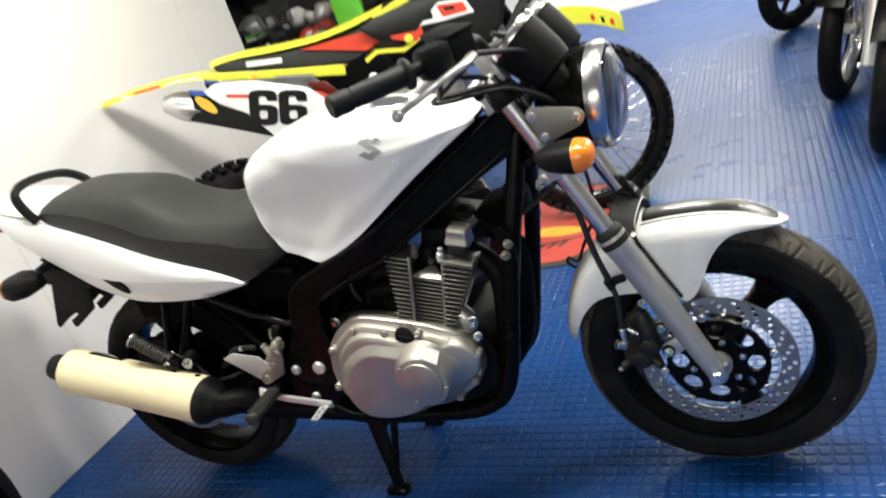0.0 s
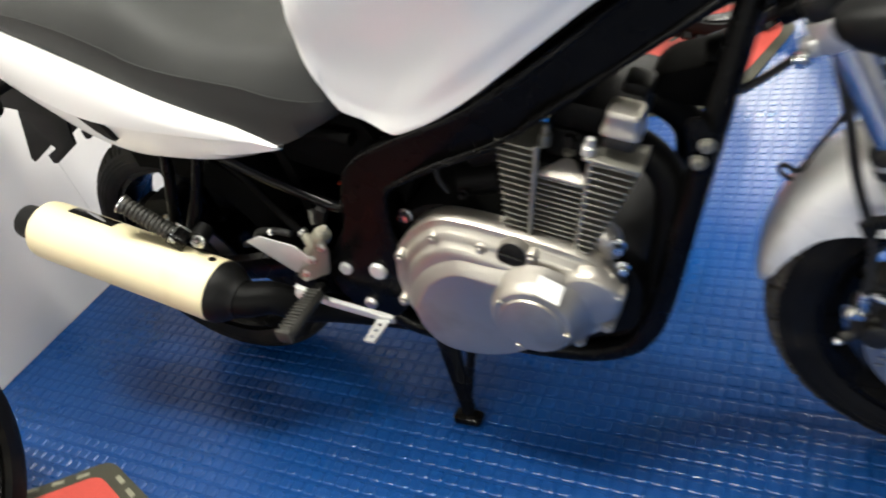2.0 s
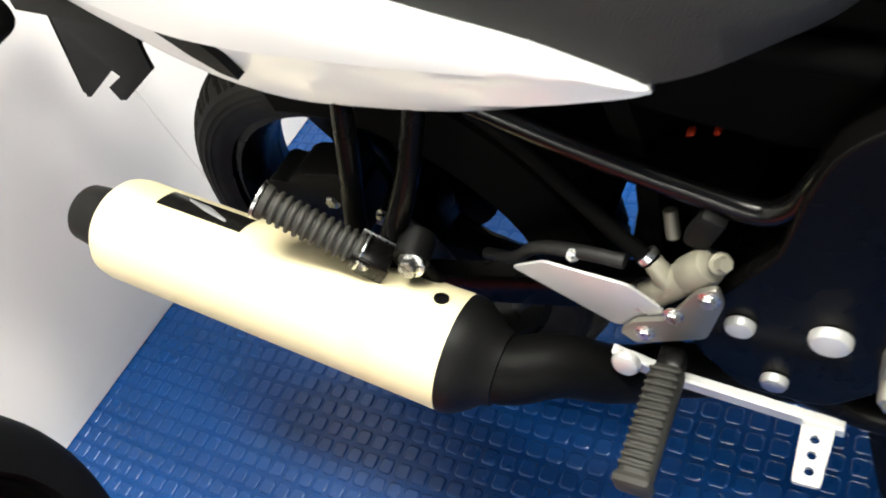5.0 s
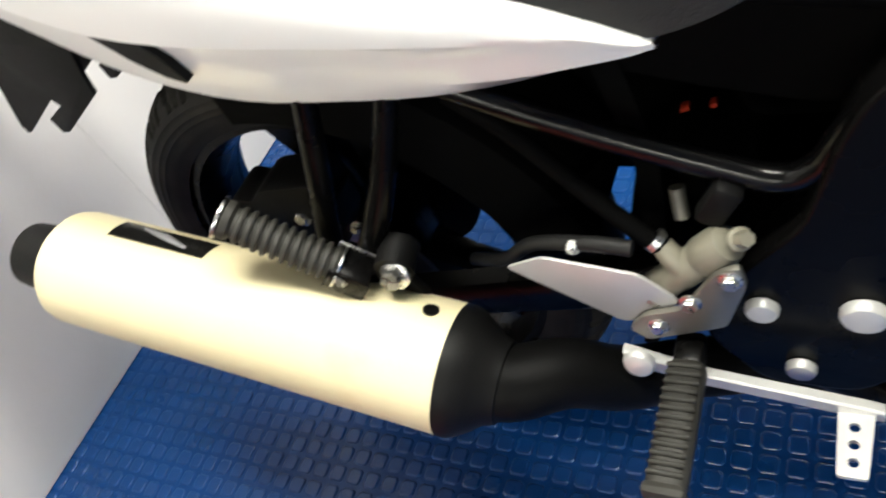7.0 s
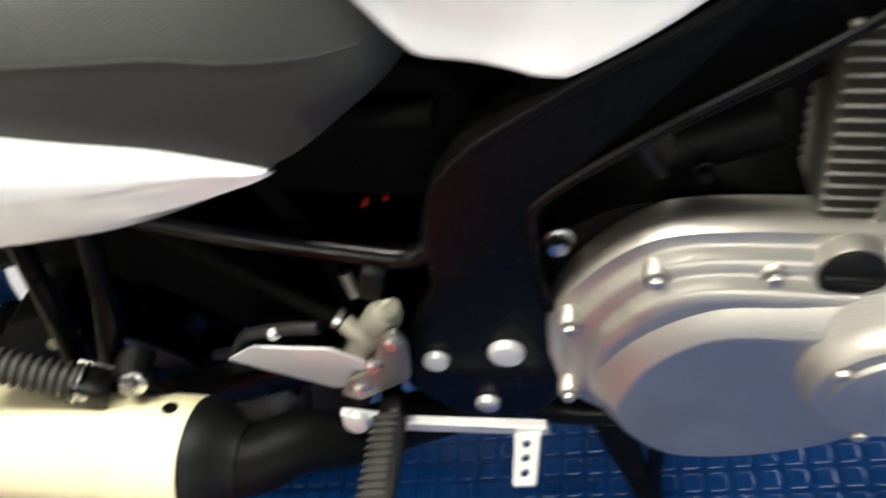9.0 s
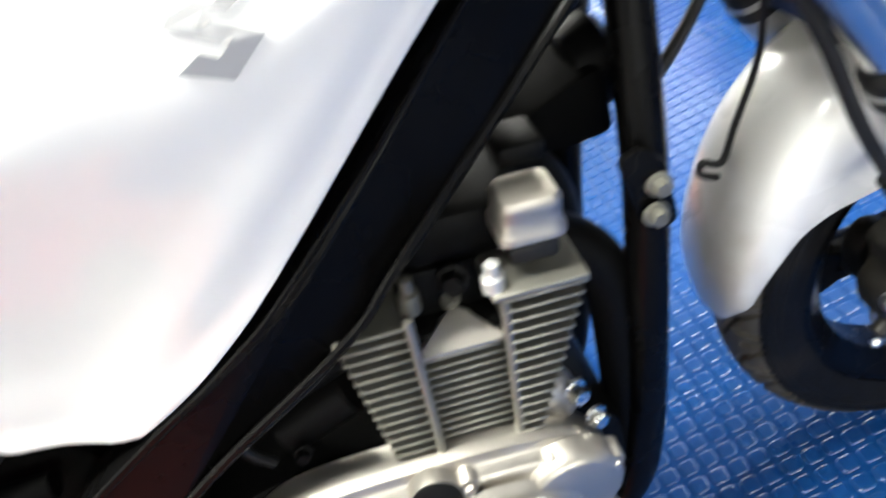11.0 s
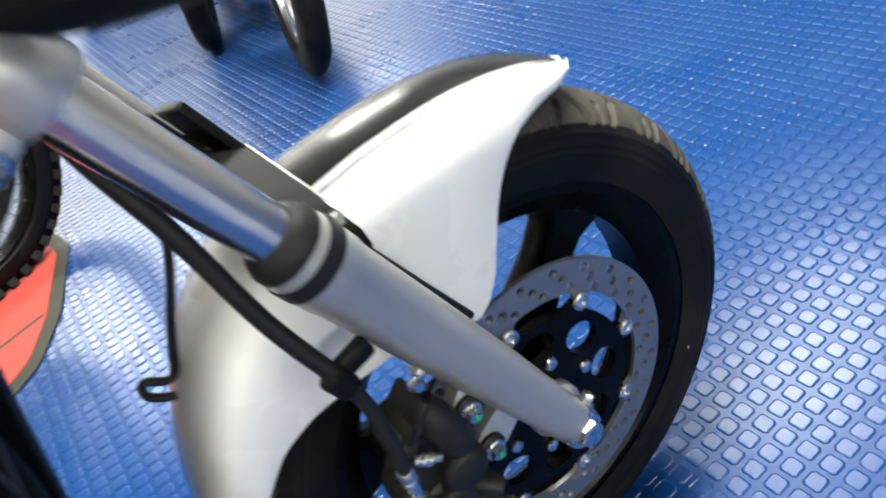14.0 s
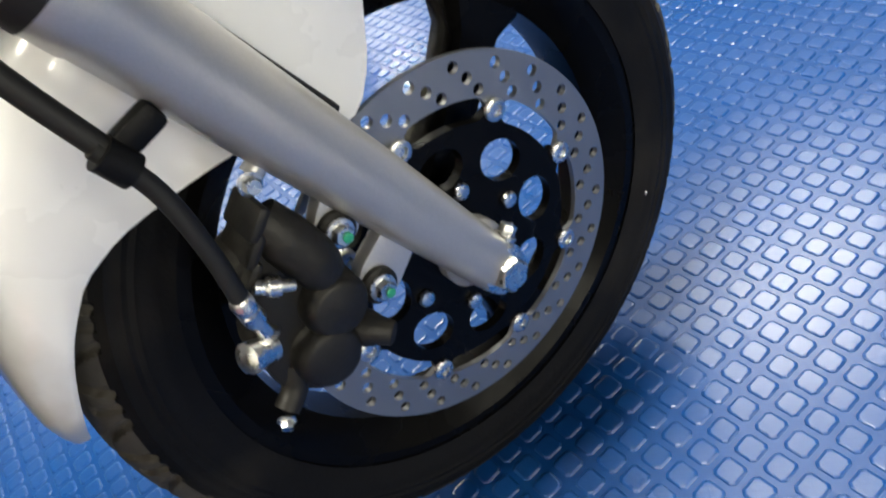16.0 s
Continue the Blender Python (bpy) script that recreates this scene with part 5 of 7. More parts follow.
def fin_stack(name, a0, a1, b0, b1, h0, h1, y0, y1, count, material="fin"):
    """Cooling fins between two places along the engine (a at the foot, b at the top) and two heights up the bore."""
    for k in range(count):
        t = k / max(1, count - 1)
        h = h0 + (h1 - h0) * t
        bm = bmesh.new()
        e0, e1 = a0 + (b0 - a0) * t, a1 + (b1 - a1) * t
        m = Matrix.Translation(base_c + BORE * h + ACR * (e0 + e1) / 2 + Vector((0, (y0 + y1) / 2, 0))) @ Matrix((ACR, Vector((0, 1, 0)), BORE)).transposed().to_4x4()
        block(bm, m, e1 - e0, y1 - y0, 0.0036, bevel=0.0013, seg=1)
        part(name, bm, material, eng)


m = Matrix.Translation(base_c + BORE * 0.06) @ Matrix((ACR, Vector((0, 1, 0)), BORE)).transposed().to_4x4()
bm = bmesh.new()
block(bm, m, 0.125, 0.235, 0.15, bevel=0.01)
part("cylinder_block", bm, "engine_black", eng)
fin_stack("cooling_fin", -0.038, 0.036, -0.040, 0.038, 0.002, 0.116, -0.129, 0.129, 13)
fin_stack("cooling_fin", -0.074, -0.037, -0.100, -0.045, 0.002, 0.165, -0.138, -0.070, 16, "fin_dull")
fin_stack("cooling_fin", 0.034, 0.052, 0.031, 0.098, 0.002, 0.168, -0.141, -0.070, 16)
for a, b, h1 in ((-0.0365, -0.0425, 0.172), (0.0335, 0.0320, 0.172)):
    bm = bmesh.new()
    p0, p1 = base_c + ACR * a + Vector((0, -0.136, 0)), base_c + ACR * b + BORE * h1 + Vector((0, -0.136, 0))
    tube(bm, [p0, p1], 0.0042, 10)
    part("stud_column", bm, "fin", eng)
turn = m.to_3x3().to_4x4()
bm = bmesh.new()
block(bm, Matrix.Translation(base_c + BORE * 0.1225 + ACR * -0.005 + Vector((0, -0.108, 0))) @ turn, 0.070, 0.046, 0.005, bevel=0.0015)
part("head_joint", bm, "cast", eng)
ridge = base_c + BORE * 0.1245 + ACR * -0.005
bm = bmesh.new()
loft(bm, [[ridge + turn @ Vector(p) for p in ring] for ring in
          ([(-0.033, -0.131, 0), (0.033, -0.131, 0), (0.033, -0.128, 0.002), (-0.033, -0.128, 0.002)], [(-0.027, -0.100, 0), (0.027, -0.100, 0), (0.008, -0.102, 0.016), (-0.002, -0.102, 0.016)])])
part("head_slope", bm, "cast", eng)
bm = bmesh.new()
block(bm, Matrix.Translation(base_c + BORE * 0.1735 + ACR * 0.0600 + Vector((0, -0.106, 0))) @ turn, 0.076, 0.072, 0.006, bevel=0.002)
part("head_ledge", bm, "fin", eng)
bm = bmesh.new()
block(bm, Matrix.Translation(base_c + BORE * 0.150 + ACR * -0.005) @ turn, 0.070, 0.190, 0.060, bevel=0.010)
block(bm, Matrix.Translation(base_c + BORE * 0.185 + ACR * 0.020) @ turn, 0.115, 0.175, 0.070, bevel=0.014)
part("cylinder_head", bm, "engine_black", eng)
CAP = base_c + BORE * 0.228 + ACR * 0.061 + Vector((0, -0.108, 0))
bm = bmesh.new()
loft(bm, [[CAP + turn @ Vector((w * x, d * y - 0.003 * (h > 0), h)) for x, y in rounded([(-1, -1), (1, -1), (1, 1), (-1, 1)], 0.45, 4)] for w, d, h in
          ((0.0262, 0.0245, -0.018), (0.0262, 0.0245, -0.011), (0.0238, 0.0228, -0.008), (0.0226, 0.0216, 0.008), (0.0230, 0.0220, 0.013), (0.0205, 0.0195, 0.018), (0.013, 0.012, 0.0195))])
part("cam_cover", bm, "cast", eng, "bright silver cam end cover", sharp=0.8)
bm = bmesh.new()
block(bm, Matrix.Translation(CAP - BORE * 0.030) @ turn, 0.040, 0.044, 0.018, bevel=0.006)
part("cover_gasket", bm, "rubber", eng)
bm = bmesh.new()
block(bm, Matrix.Translation(CAP + BORE * 0.036 + ACR * 0.004 + Vector((0, 0.030, 0))) @ turn, 0.036, 0.045, 0.018, bevel=0.006)
part("breather_cover", bm, "engine_black", eng)
bm = bmesh.new()
lathe(bm, [(0.009, 0), (0.009, 0.012), (0.006, 0.014), (0.006, 0.024), (0.0, 0.026)], along(base_c + ACR * 0.026 + BORE * 0.176 + Vector((0, -0.130, 0)), BORE), 14)
part("head_nut", bm, "satin_alloy", eng)
bm = bmesh.new()
lathe(bm, [(0.0085, -0.010), (0.0085, 0.008), (0.0055, 0.010), (0.0055, 0.022), (0.0, 0.024)], along((0.190, -0.118, 0.648), BORE), 12)
part("head_nut", bm, "fin_dull", eng)
bolt("head_bolt", base_c + ACR * 0.000 + BORE * 0.178 + Vector((0, -0.110, 0)), (-0.2, -1, 0.3), 0.010, eng, "engine_black", 0.014)
bolt("head_bolt", base_c + ACR * -0.004 + BORE * 0.152 + Vector((0, -0.104, 0)), (0, -0.6, 1), 0.006, eng, "fin_dull", 0.008)
bolt("case_bolt", (0.268, -0.120, 0.470), (0.3, -1, 0), 0.009, eng, "steel", 0.014)
bolt("case_bolt", (0.275, -0.132, 0.440), (0.3, -1, 0), 0.008, eng, "steel", 0.012)
bm = bmesh.new()
tube(bm, [(0.232, -0.105, 0.500), (0.250, -0.108, 0.475), (0.252, -0.108, 0.445)], [0.018, 0.022, 0.018], 14)
part("starter_casting", bm, "cast", eng)
for z, x in ((0.60, 0.055), (0.545, 0.025)):
    bm = bmesh.new()
    tube(bm, [(x, -0.075, z), (x + 0.07, -0.075, z + 0.01)], 0.026, 18)
    part("carburettor", bm, "engine_black", eng)
bolt("carb_screw", (0.040, -0.112, 0.545), (0, -1, 0.2), 0.006, eng, "engine_black", 0.010)
bm = bmesh.new()
tube(bm, [(0.010, -0.100, 0.640), (0.004, -0.112, 0.580), (0.012, -0.108, 0.545)], 0.0045, 8)
part("vent_hose", bm, "rubber", eng)
# exhaust headers
for side in (-1, 1):
    bm = bmesh.new()
    tube(bm, [(0.255, side * 0.060, 0.610), (0.305, side * 0.064, 0.598), (0.340, side * 0.072, 0.540), (0.324, side * 0.078, 0.420), (0.294, side * 0.079, 0.315), (0.240, side * 0.076, 0.240), (0.16, side * 0.070, 0.202), (-0.10, side * 0.065, 0.195), (-0.20, side * 0.06, 0.21)], 0.0245, 16)
    part("exhaust_header", bm, "engine_black", eng, "matt black exhaust header pipe")

# ---- exhaust muffler ----
muf = sub("muffler", (-0.66, -0.21, 0.43), "cream painted cylindrical muffler with black ends")
A0, B0_ = Vector((-0.4646, -0.2157, 0.3738)), Vector((-0.8749, -0.2120, 0.4930))
ax = (B0_ - A0).normalized()
LEN = (B0_ - A0).length
R = 0.0602
bm = bmesh.new()
lathe(bm, [(R * 0.6, -0.002), (R, 0.0), (R, LEN - 0.016), (R * 0.965, LEN - 0.005), (R * 0.90, LEN), (R * 0.5, LEN)], along(A0, ax), 64)
part("muffler_body", bm, "cream", muf)
bm = bmesh.new()
lathe(bm, [(R * 0.9, 0.006), (R * 1.006, 0.001), (R * 1.000, -0.006), (R * 0.95, -0.014), (R * 0.82, -0.026), (R * 0.68, -0.036), (R * 0.62, -0.046), (R * 0.58, -0.047)], along(A0, ax), 48)
part("front_cone", bm, "satin_black", muf, "satin black conical front end")
bm = bmesh.new()
tube(bm, [A0 - ax * 0.030, A0 - ax * 0.055 + Vector((0, 0.003, 0)), Vector((-0.372, -0.192, 0.348)), Vector((-0.332, -0.170, 0.312)), Vector((-0.280, -0.130, 0.275)), Vector((-0.200, -0.090, 0.235)), Vector((-0.08, -0.06, 0.20))], [0.038, 0.034, 0.031, 0.029, 0.028, 0.028, 0.028], 22)
part("link_pipe", bm, "engine_black", muf, "satin black link pipe")
bm = bmesh.new()
lathe(bm, [(0.035, -0.01), (0.0365, 0.004), (0.0365, 0.032), (0.034, 0.054), (0.027, 0.060), (0.020, 0.059), (0.018, 0.01), (0.0, 0.01)], along(B0_, ax), 36)
part("outlet", bm, "satin_black", muf, "black rubber-like outlet tip")


def on_muffler(s, ang, lift=0.0):
    """A point on the muffler's skin: s metres from its front end, turned from the top towards the outside."""
    up = Vector((0, 0, 1)) - ax * ax.z
    up.normalize()
    outw = ax.cross(up)
    if outw.y > 0:
        outw = -outw
    d = up * math.cos(ang) + outw * math.sin(ang)
    return A0 + ax * s + d * (R + lift), d


def skin_patch(name, s0, s1, a0, a1, material, lift=0.0008):
    bm = bmesh.new()
    g = [[on_muffler(s0 + (s1 - s0) * i / 10, math.radians(a0 + (a1 - a0) * j / 8), lift)[0] for j in range(9)] for i in range(11)]
    lo = [[on_muffler(s0 + (s1 - s0) * i / 10, math.radians(a0 + (a1 - a0) * j / 8), -0.001)[0] for j in range(9)] for i in range(11)]
    a, b = loft(bm, g, False, False), loft(bm, lo, False, False)
    for i in range(10):
        bm.faces.new((a[i][0], a[i + 1][0], b[i + 1][0], b[i][0]))
        bm.faces.new((a[i][8], b[i][8], b[i + 1][8], a[i + 1][8]))
    for i in (0, 10):
        for j in range(8):
            bm.faces.new((a[i][j], a[i][j + 1], b[i][j + 1], b[i][j]))
    return part(name, bm, material, muf)


skin_patch("badge", 0.252, 0.362, -40, -12, "decal_black")
bm = bmesh.new()
pa, da = on_muffler(0.275, math.radians(-19), 0.0014)
pb, db = on_muffler(0.335, math.radians(-33), 0.0014)
tube(bm, [pa, (pa + pb) / 2 + da * 0.0006, pb], [0.0012, 0.0045, 0.0012], 8, flat=0.25)
part("badge_mark", bm, "decal_grey", muf)
p, d = on_muffler(0.024, math.radians(-20), -0.0005)
bm = bmesh.new()
lathe(bm, [(0.0075, 0), (0.0075, 0.0018), (0.0045, 0.0022), (0.0040, 0.0008), (0.0, 0.0008)], along(p, d), 20)
part("rivet", bm, "engine_black", muf)
# hanger lug between the peg bracket and the muffler
bm = bmesh.new()
tube(bm, [(-0.505, -0.150, 0.470), (-0.502, -0.178, 0.466)], 0.018, 20)
block(bm, pose(-0.512, -0.168, 0.440, 0, -15, 0), 0.034, 0.012, 0.055, bevel=0.004)
part("hanger_lug", bm, "satin_black", muf)
bolt("hanger_bolt", (-0.500, -0.180, 0.464), (0.1, -1, 0.35), 0.0105, muf, "steel", 0.012)

# ---- foot controls ----
peg = sub("foot_peg", (-0.275, -0.17, 0.36), "ribbed rubber rider foot peg")
bm = bmesh.new()
block(bm, pose(-0.269, -0.236, 0.366, 0, 0, 0), 0.030, 0.112, 0.024, bevel=0.009, seg=3)
part("peg_core", bm, "peg_rubber", peg)
for k in range(13):
    bm = bmesh.new()
    block(bm, pose(-0.269, -0.190 - 0.0075 * k, 0.379, 0, 0, 0), 0.0275, 0.0040, 0.0042, bevel=0.0014, seg=1)
    part("peg_rib", bm, "peg_rubber", peg)
bm = bmesh.new()
block(bm, pose(-0.269, -0.170, 0.366, 0, 0, 0), 0.024, 0.030, 0.020, bevel=0.005)
part("peg_hinge", bm, "gloss_black", peg)
bm = bmesh.new()
block(bm, pose(-0.269, -0.291, 0.366, 0, 0, 0), 0.033, 0.012, 0.028, bevel=0.006)
part("peg_end", bm, "peg_rubber", peg)

pp = sub("pillion_peg", (-0.57, -0.19, 0.5), "ribbed black pillion foot peg folded back")
d = (Vector((-0.612, -0.196, 0.545)) - Vector((-0.545, -0.188, 0.482))).normalized()
bm = bmesh.new()
s0 = Vector((-0.545, -0.188, 0.482))
prof = [(0.012, 0.0)]
for k in range(11):
    h = 0.004 + 0.0085 * k
    prof += [(0.0165, h), (0.0175, h + 0.002), (0.0165, h + 0.0045), (0.0138, h + 0.0052), (0.0138, h + 0.0080)]
prof += [(0.0175, 0.100), (0.018, 0.106), (0.012, 0.112)]
lathe(bm, prof, along(s0, d), 24)
part("peg_sleeve", bm, "peg_rubber", pp)
bm = bmesh.new()
lathe(bm, [(0.0140, 0.108), (0.0192, 0.108), (0.0196, 0.1095), (0.0192, 0.111), (0.0, 0.1125)], along(s0, d), 24)
part("peg_collar", bm, "steel", pp, "bright steel end washer")
bm = bmesh.new()
lathe(bm, [(0.0, 0.0), (0.0190, 0.0), (0.0196, 0.0012), (0.0190, 0.0024), (0.0140, 0.0024)], along(s0, d), 24)
part("peg_collar", bm, "steel", pp, "bright steel end washer")
bm = bmesh.new()
block(bm, along(s0 - d * 0.010, d), 0.030, 0.026, 0.036, bevel=0.004)
part("peg_hinge", bm, "gloss_black", pp)
for e in (-1, 1):
    bm = bmesh.new()
    block(bm, along(s0 - d * 0.010, d) @ Matrix.Translation((0.0155 * e, 0, 0)), 0.0025, 0.028, 0.038, bevel=0.001)
    part("hinge_cheek", bm, "steel" if e < 0 else "gloss_black", pp, "worn steel cheek of the hinge")
bolt("hinge_pin", s0 - d * 0.010 + Vector((0, -0.014, 0.006)), (0, -1, 0.4), 0.005, pp, "steel", 0.005)

# bolts beside the pillion peg, on near-black sleeves
for bx, bz, br in ((-0.638, 0.464, 0.0075), (-0.602, 0.476, 0.0055), (-0.579, 0.450, 0.0050)):
    bm = bmesh.new()
    tube(bm, [(bx, -0.070, bz), (bx, -0.116, bz)], br * 0.8, 10)
    part("bolt_sleeve", bm, "deep_black", bike)
    bolt("peg_side_bolt", (bx, -0.116, bz), (0, -1, 0.2), br, bike, "steel", 0.006)

# heel guard, bracket plate and rear brake master cylinder
hg = sub("heel_guard", (-0.33, -0.15, 0.43), "polished aluminium heel guard and bracket plate")
bm = bmesh.new()
plate(bm, rounded([(-0.408, 0.452), (-0.372, 0.467), (-0.298, 0.450), (-0.272, 0.420), (-0.288, 0.392), (-0.322, 0.386)], 0.006), -0.1585, -0.1555, bevel=0.001)
part("guard_plate", bm, "satin_alloy", hg)
bm = bmesh.new()
plate(bm, rounded([(-0.316, 0.386), (-0.302, 0.372), (-0.238, 0.400), (-0.220, 0.452), (-0.223, 0.474), (-0.240, 0.465), (-0.270, 0.418), (-0.300, 0.407)], 0.006), -0.166, -0.160, bevel=0.0015)
part("bracket_plate", bm, "fin", hg)
for bx, bz in ((-0.230, 0.460), (-0.261, 0.430), (-0.290, 0.396)):
    bolt("plate_bolt", (bx, -0.166, bz), (0, -1, 0.1), 0.0062, hg, "steel", 0.006)
mc = sub("brake_cylinder", (-0.26, -0.16, 0.45), "small cast rear brake master cylinder")
lo_, hi_ = Vector((-0.297, -0.142, 0.410)), Vector((-0.234, -0.144, 0.474))
dm = (hi_ - lo_).normalized()
bm = bmesh.new()
lathe(bm, [(0.006, -0.010), (0.015, -0.008), (0.0165, -0.002), (0.0165, 0.006), (0.0140, 0.008), (0.0135, 0.030), (0.0145, 0.034), (0.0145, 0.060), (0.0135, 0.062), (0.0165, 0.066), (0.0165, 0.084), (0.0140, 0.092), (0.006, 0.096)], along(lo_, dm), 24)
part("cylinder_body", bm, "dull_cast", mc)
bm = bmesh.new()
lathe(bm, [(0.0172, 0), (0.0172, 0.0045)], along(lo_ + dm * 0.004, dm), 24)
part("end_clip", bm, "steel", mc)
bm = bmesh.new()
tube(bm, [(-0.266, -0.146, 0.444), (-0.274, -0.144, 0.456), (-0.281, -0.140, 0.464)], [0.011, 0.0095, 0.0085], 14)
part("inlet_elbow", bm, "dull_cast", mc)
bm = bmesh.new()
lathe(bm, [(0.0098, 0), (0.0098, 0.006)], along((-0.283, -0.139, 0.466), (-0.6, 0.2, 0.6)), 16)
part("hose_clamp", bm, "steel", mc)
bm = bmesh.new()
tube(bm, [(-0.276, -0.142, 0.460), (-0.305, -0.136, 0.486), (-0.340, -0.126, 0.520), (-0.380, -0.118, 0.565), (-0.42, -0.112, 0.60)], 0.0075, 12)
part("reservoir_hose", bm, "deep_black", mc)
bm = bmesh.new()
tube(bm, [(-0.300, -0.150, 0.472), (-0.335, -0.148, 0.474), (-0.385, -0.140, 0.462), (-0.425, -0.128, 0.425), (-0.470, -0.112, 0.402)], 0.0065, 12)
part("brake_hose", bm, "rubber", mc)
bolt("union_bolt", (-0.224, -0.150, 0.486), (0.5, -0.5, 0.6), 0.0065, mc, "dull_cast", 0.012)
bm = bmesh.new()
tube(bm, [(-0.268, -0.120, 0.474), (-0.270, -0.112, 0.498)], 0.0060, 10)
part("switch_body", bm, "fin_dull", mc)
bm = bmesh.new()
block(bm, pose(-0.238, -0.128, 0.500, 0, 30, 0), 0.022, 0.020, 0.040, bevel=0.006)
part("brake_light_switch", bm, "satin_black", mc)
bolt("stay_bolt", (-0.345, -0.150, 0.472), (0, -0.5, 1), 0.005, mc, "steel", 0.006)

pd = sub("brake_pedal", (-0.2, -0.17, 0.33), "polished aluminium rear brake pedal with holed toe pad")
bm = bmesh.new()
rings = []
for x, z, hh in ((-0.322, 0.362, 0.009), (-0.300, 0.352, 0.010), (-0.262, 0.337, 0.0085), (-0.200, 0.324, 0.0085), (-0.142, 0.312, 0.0085), (-0.132, 0.310, 0.007)):
    rings.append([Vector((x, -0.170, z + hh)), Vector((x, -0.177, z + hh)), Vector((x, -0.1785, z + hh - 0.002)), Vector((x, -0.1785, z - hh + 0.002)), Vector((x, -0.177, z - hh)), Vector((x, -0.170, z - hh))])
loft(bm, rings)
part("pedal_arm", bm, "satin_alloy", pd)
bm = bmesh.new()
hs = [circle(-0.152, -0.190 - 0.0145 * k, 0.0040, 12) for k in range(3)]
plate(bm, rounded([(-0.164, -0.172), (-0.138, -0.172), (-0.142, -0.231), (-0.163, -0.231)], 0.003), -0.002, 0.002, hs, m=Matrix.Translation((0, 0, 0.310)) @ Matrix(((1, 0, 0, 0), (0, 0, 1, 0), (0, 1, 0, 0), (0, 0, 0, 1))))
part("toe_pad", bm, "satin_alloy", pd, "aluminium toe pad with three holes")
dome("pedal_pivot", (-0.310, -0.177, 0.357), (0, -1, 0.25), 0.0135, 0.009, pd, "satin_alloy")

# centre stand
st = sub("centre_stand", (-0.08, 0, 0.1), "black steel centre stand on the floor")
for side in (-1, 1):
    bm = bmesh.new()
    rings = []
    for x, y, z, hw in ((-0.104, 0.080, 0.240, 0.024), (-0.095, 0.098, 0.160, 0.020), (-0.084, 0.118, 0.080, 0.015), (-0.074, 0.133, 0.014, 0.013)):
        rings.append([Vector((x + hw * u, side * y + 0.010 * v, z)) for u, v in ((-1, -0.6), (-0.7, -1), (0.7, -1), (1, -0.6), (1, 0.6), (0.7, 1), (-0.7, 1), (-1, 0.6))])
    loft(bm, smooth_rings(rings))
    part("stand_leg", bm, "gloss_black", st)
    bm = bmesh.new()
    tube(bm, [(-0.036, side * 0.084, 0.232), (-0.052, side * 0.104, 0.150), (-0.070, side * 0.126, 0.060)], [0.010, 0.0095, 0.008], 10)
    part("stand_strut", bm, "gloss_black", st)
    bm = bmesh.new()
    block(bm, pose(-0.078, side * 0.136, 0.010, 0, 0, 0), 0.062, 0.034, 0.020, bevel=0.008)
    part("stand_foot", bm, "gloss_black", st)
bm = bmesh.new()
tube(bm, [(-0.095, -0.098, 0.160), (-0.095, 0.098, 0.160)], 0.010, 10)
part("stand_bar", bm, "gloss_black", st)

# ---- headlight, indicators, instruments, bars ----
hl = sub("headlight", (0.60, 0, 0.87), "round headlight with black shell and chrome rim")
HC, HD = Vector((0.614, -0.002, 0.862)), Vector((1, -0.035, -0.06)).normalized()
bm = bmesh.new()
lathe(bm, [(0.02, -0.115), (0.055, -0.108), (0.082, -0.085), (0.094, -0.045), (0.097, 0.0), (0.094, 0.004)], along(HC, HD), 48)
part("shell", bm, "gloss_black", hl)
bm = bmesh.new()
lathe(bm, [(0.088, 0.0), (0.0985, -0.004), (0.1005, 0.006), (0.1000, 0.018), (0.0955, 0.026), (0.0895, 0.028), (0.086, 0.024), (0.085, 0.006)], along(HC, HD), 56, close=True)
part("chrome_rim", bm, "chrome", hl)
bm = bmesh.new()
lathe(bm, [(0.0, -0.050), (0.03, -0.046), (0.06, -0.028), (0.085, 0.010), (0.0845, 0.0105), (0.06, -0.026), (0.03, -0.044), (0.0, -0.048)], along(HC, HD), 48)
part("reflector", bm, "satin_alloy", hl)
bm = bmesh.new()
lathe(bm, [(0.0875, 0.020), (0.084, 0.030), (0.062, 0.043), (0.034, 0.050), (0.0, 0.052), (0.0, 0.049), (0.034, 0.047), (0.062, 0.040), (0.083, 0.027)], along(HC, HD), 48)
part("lens", bm, "glass", hl, "clear domed headlight glass")
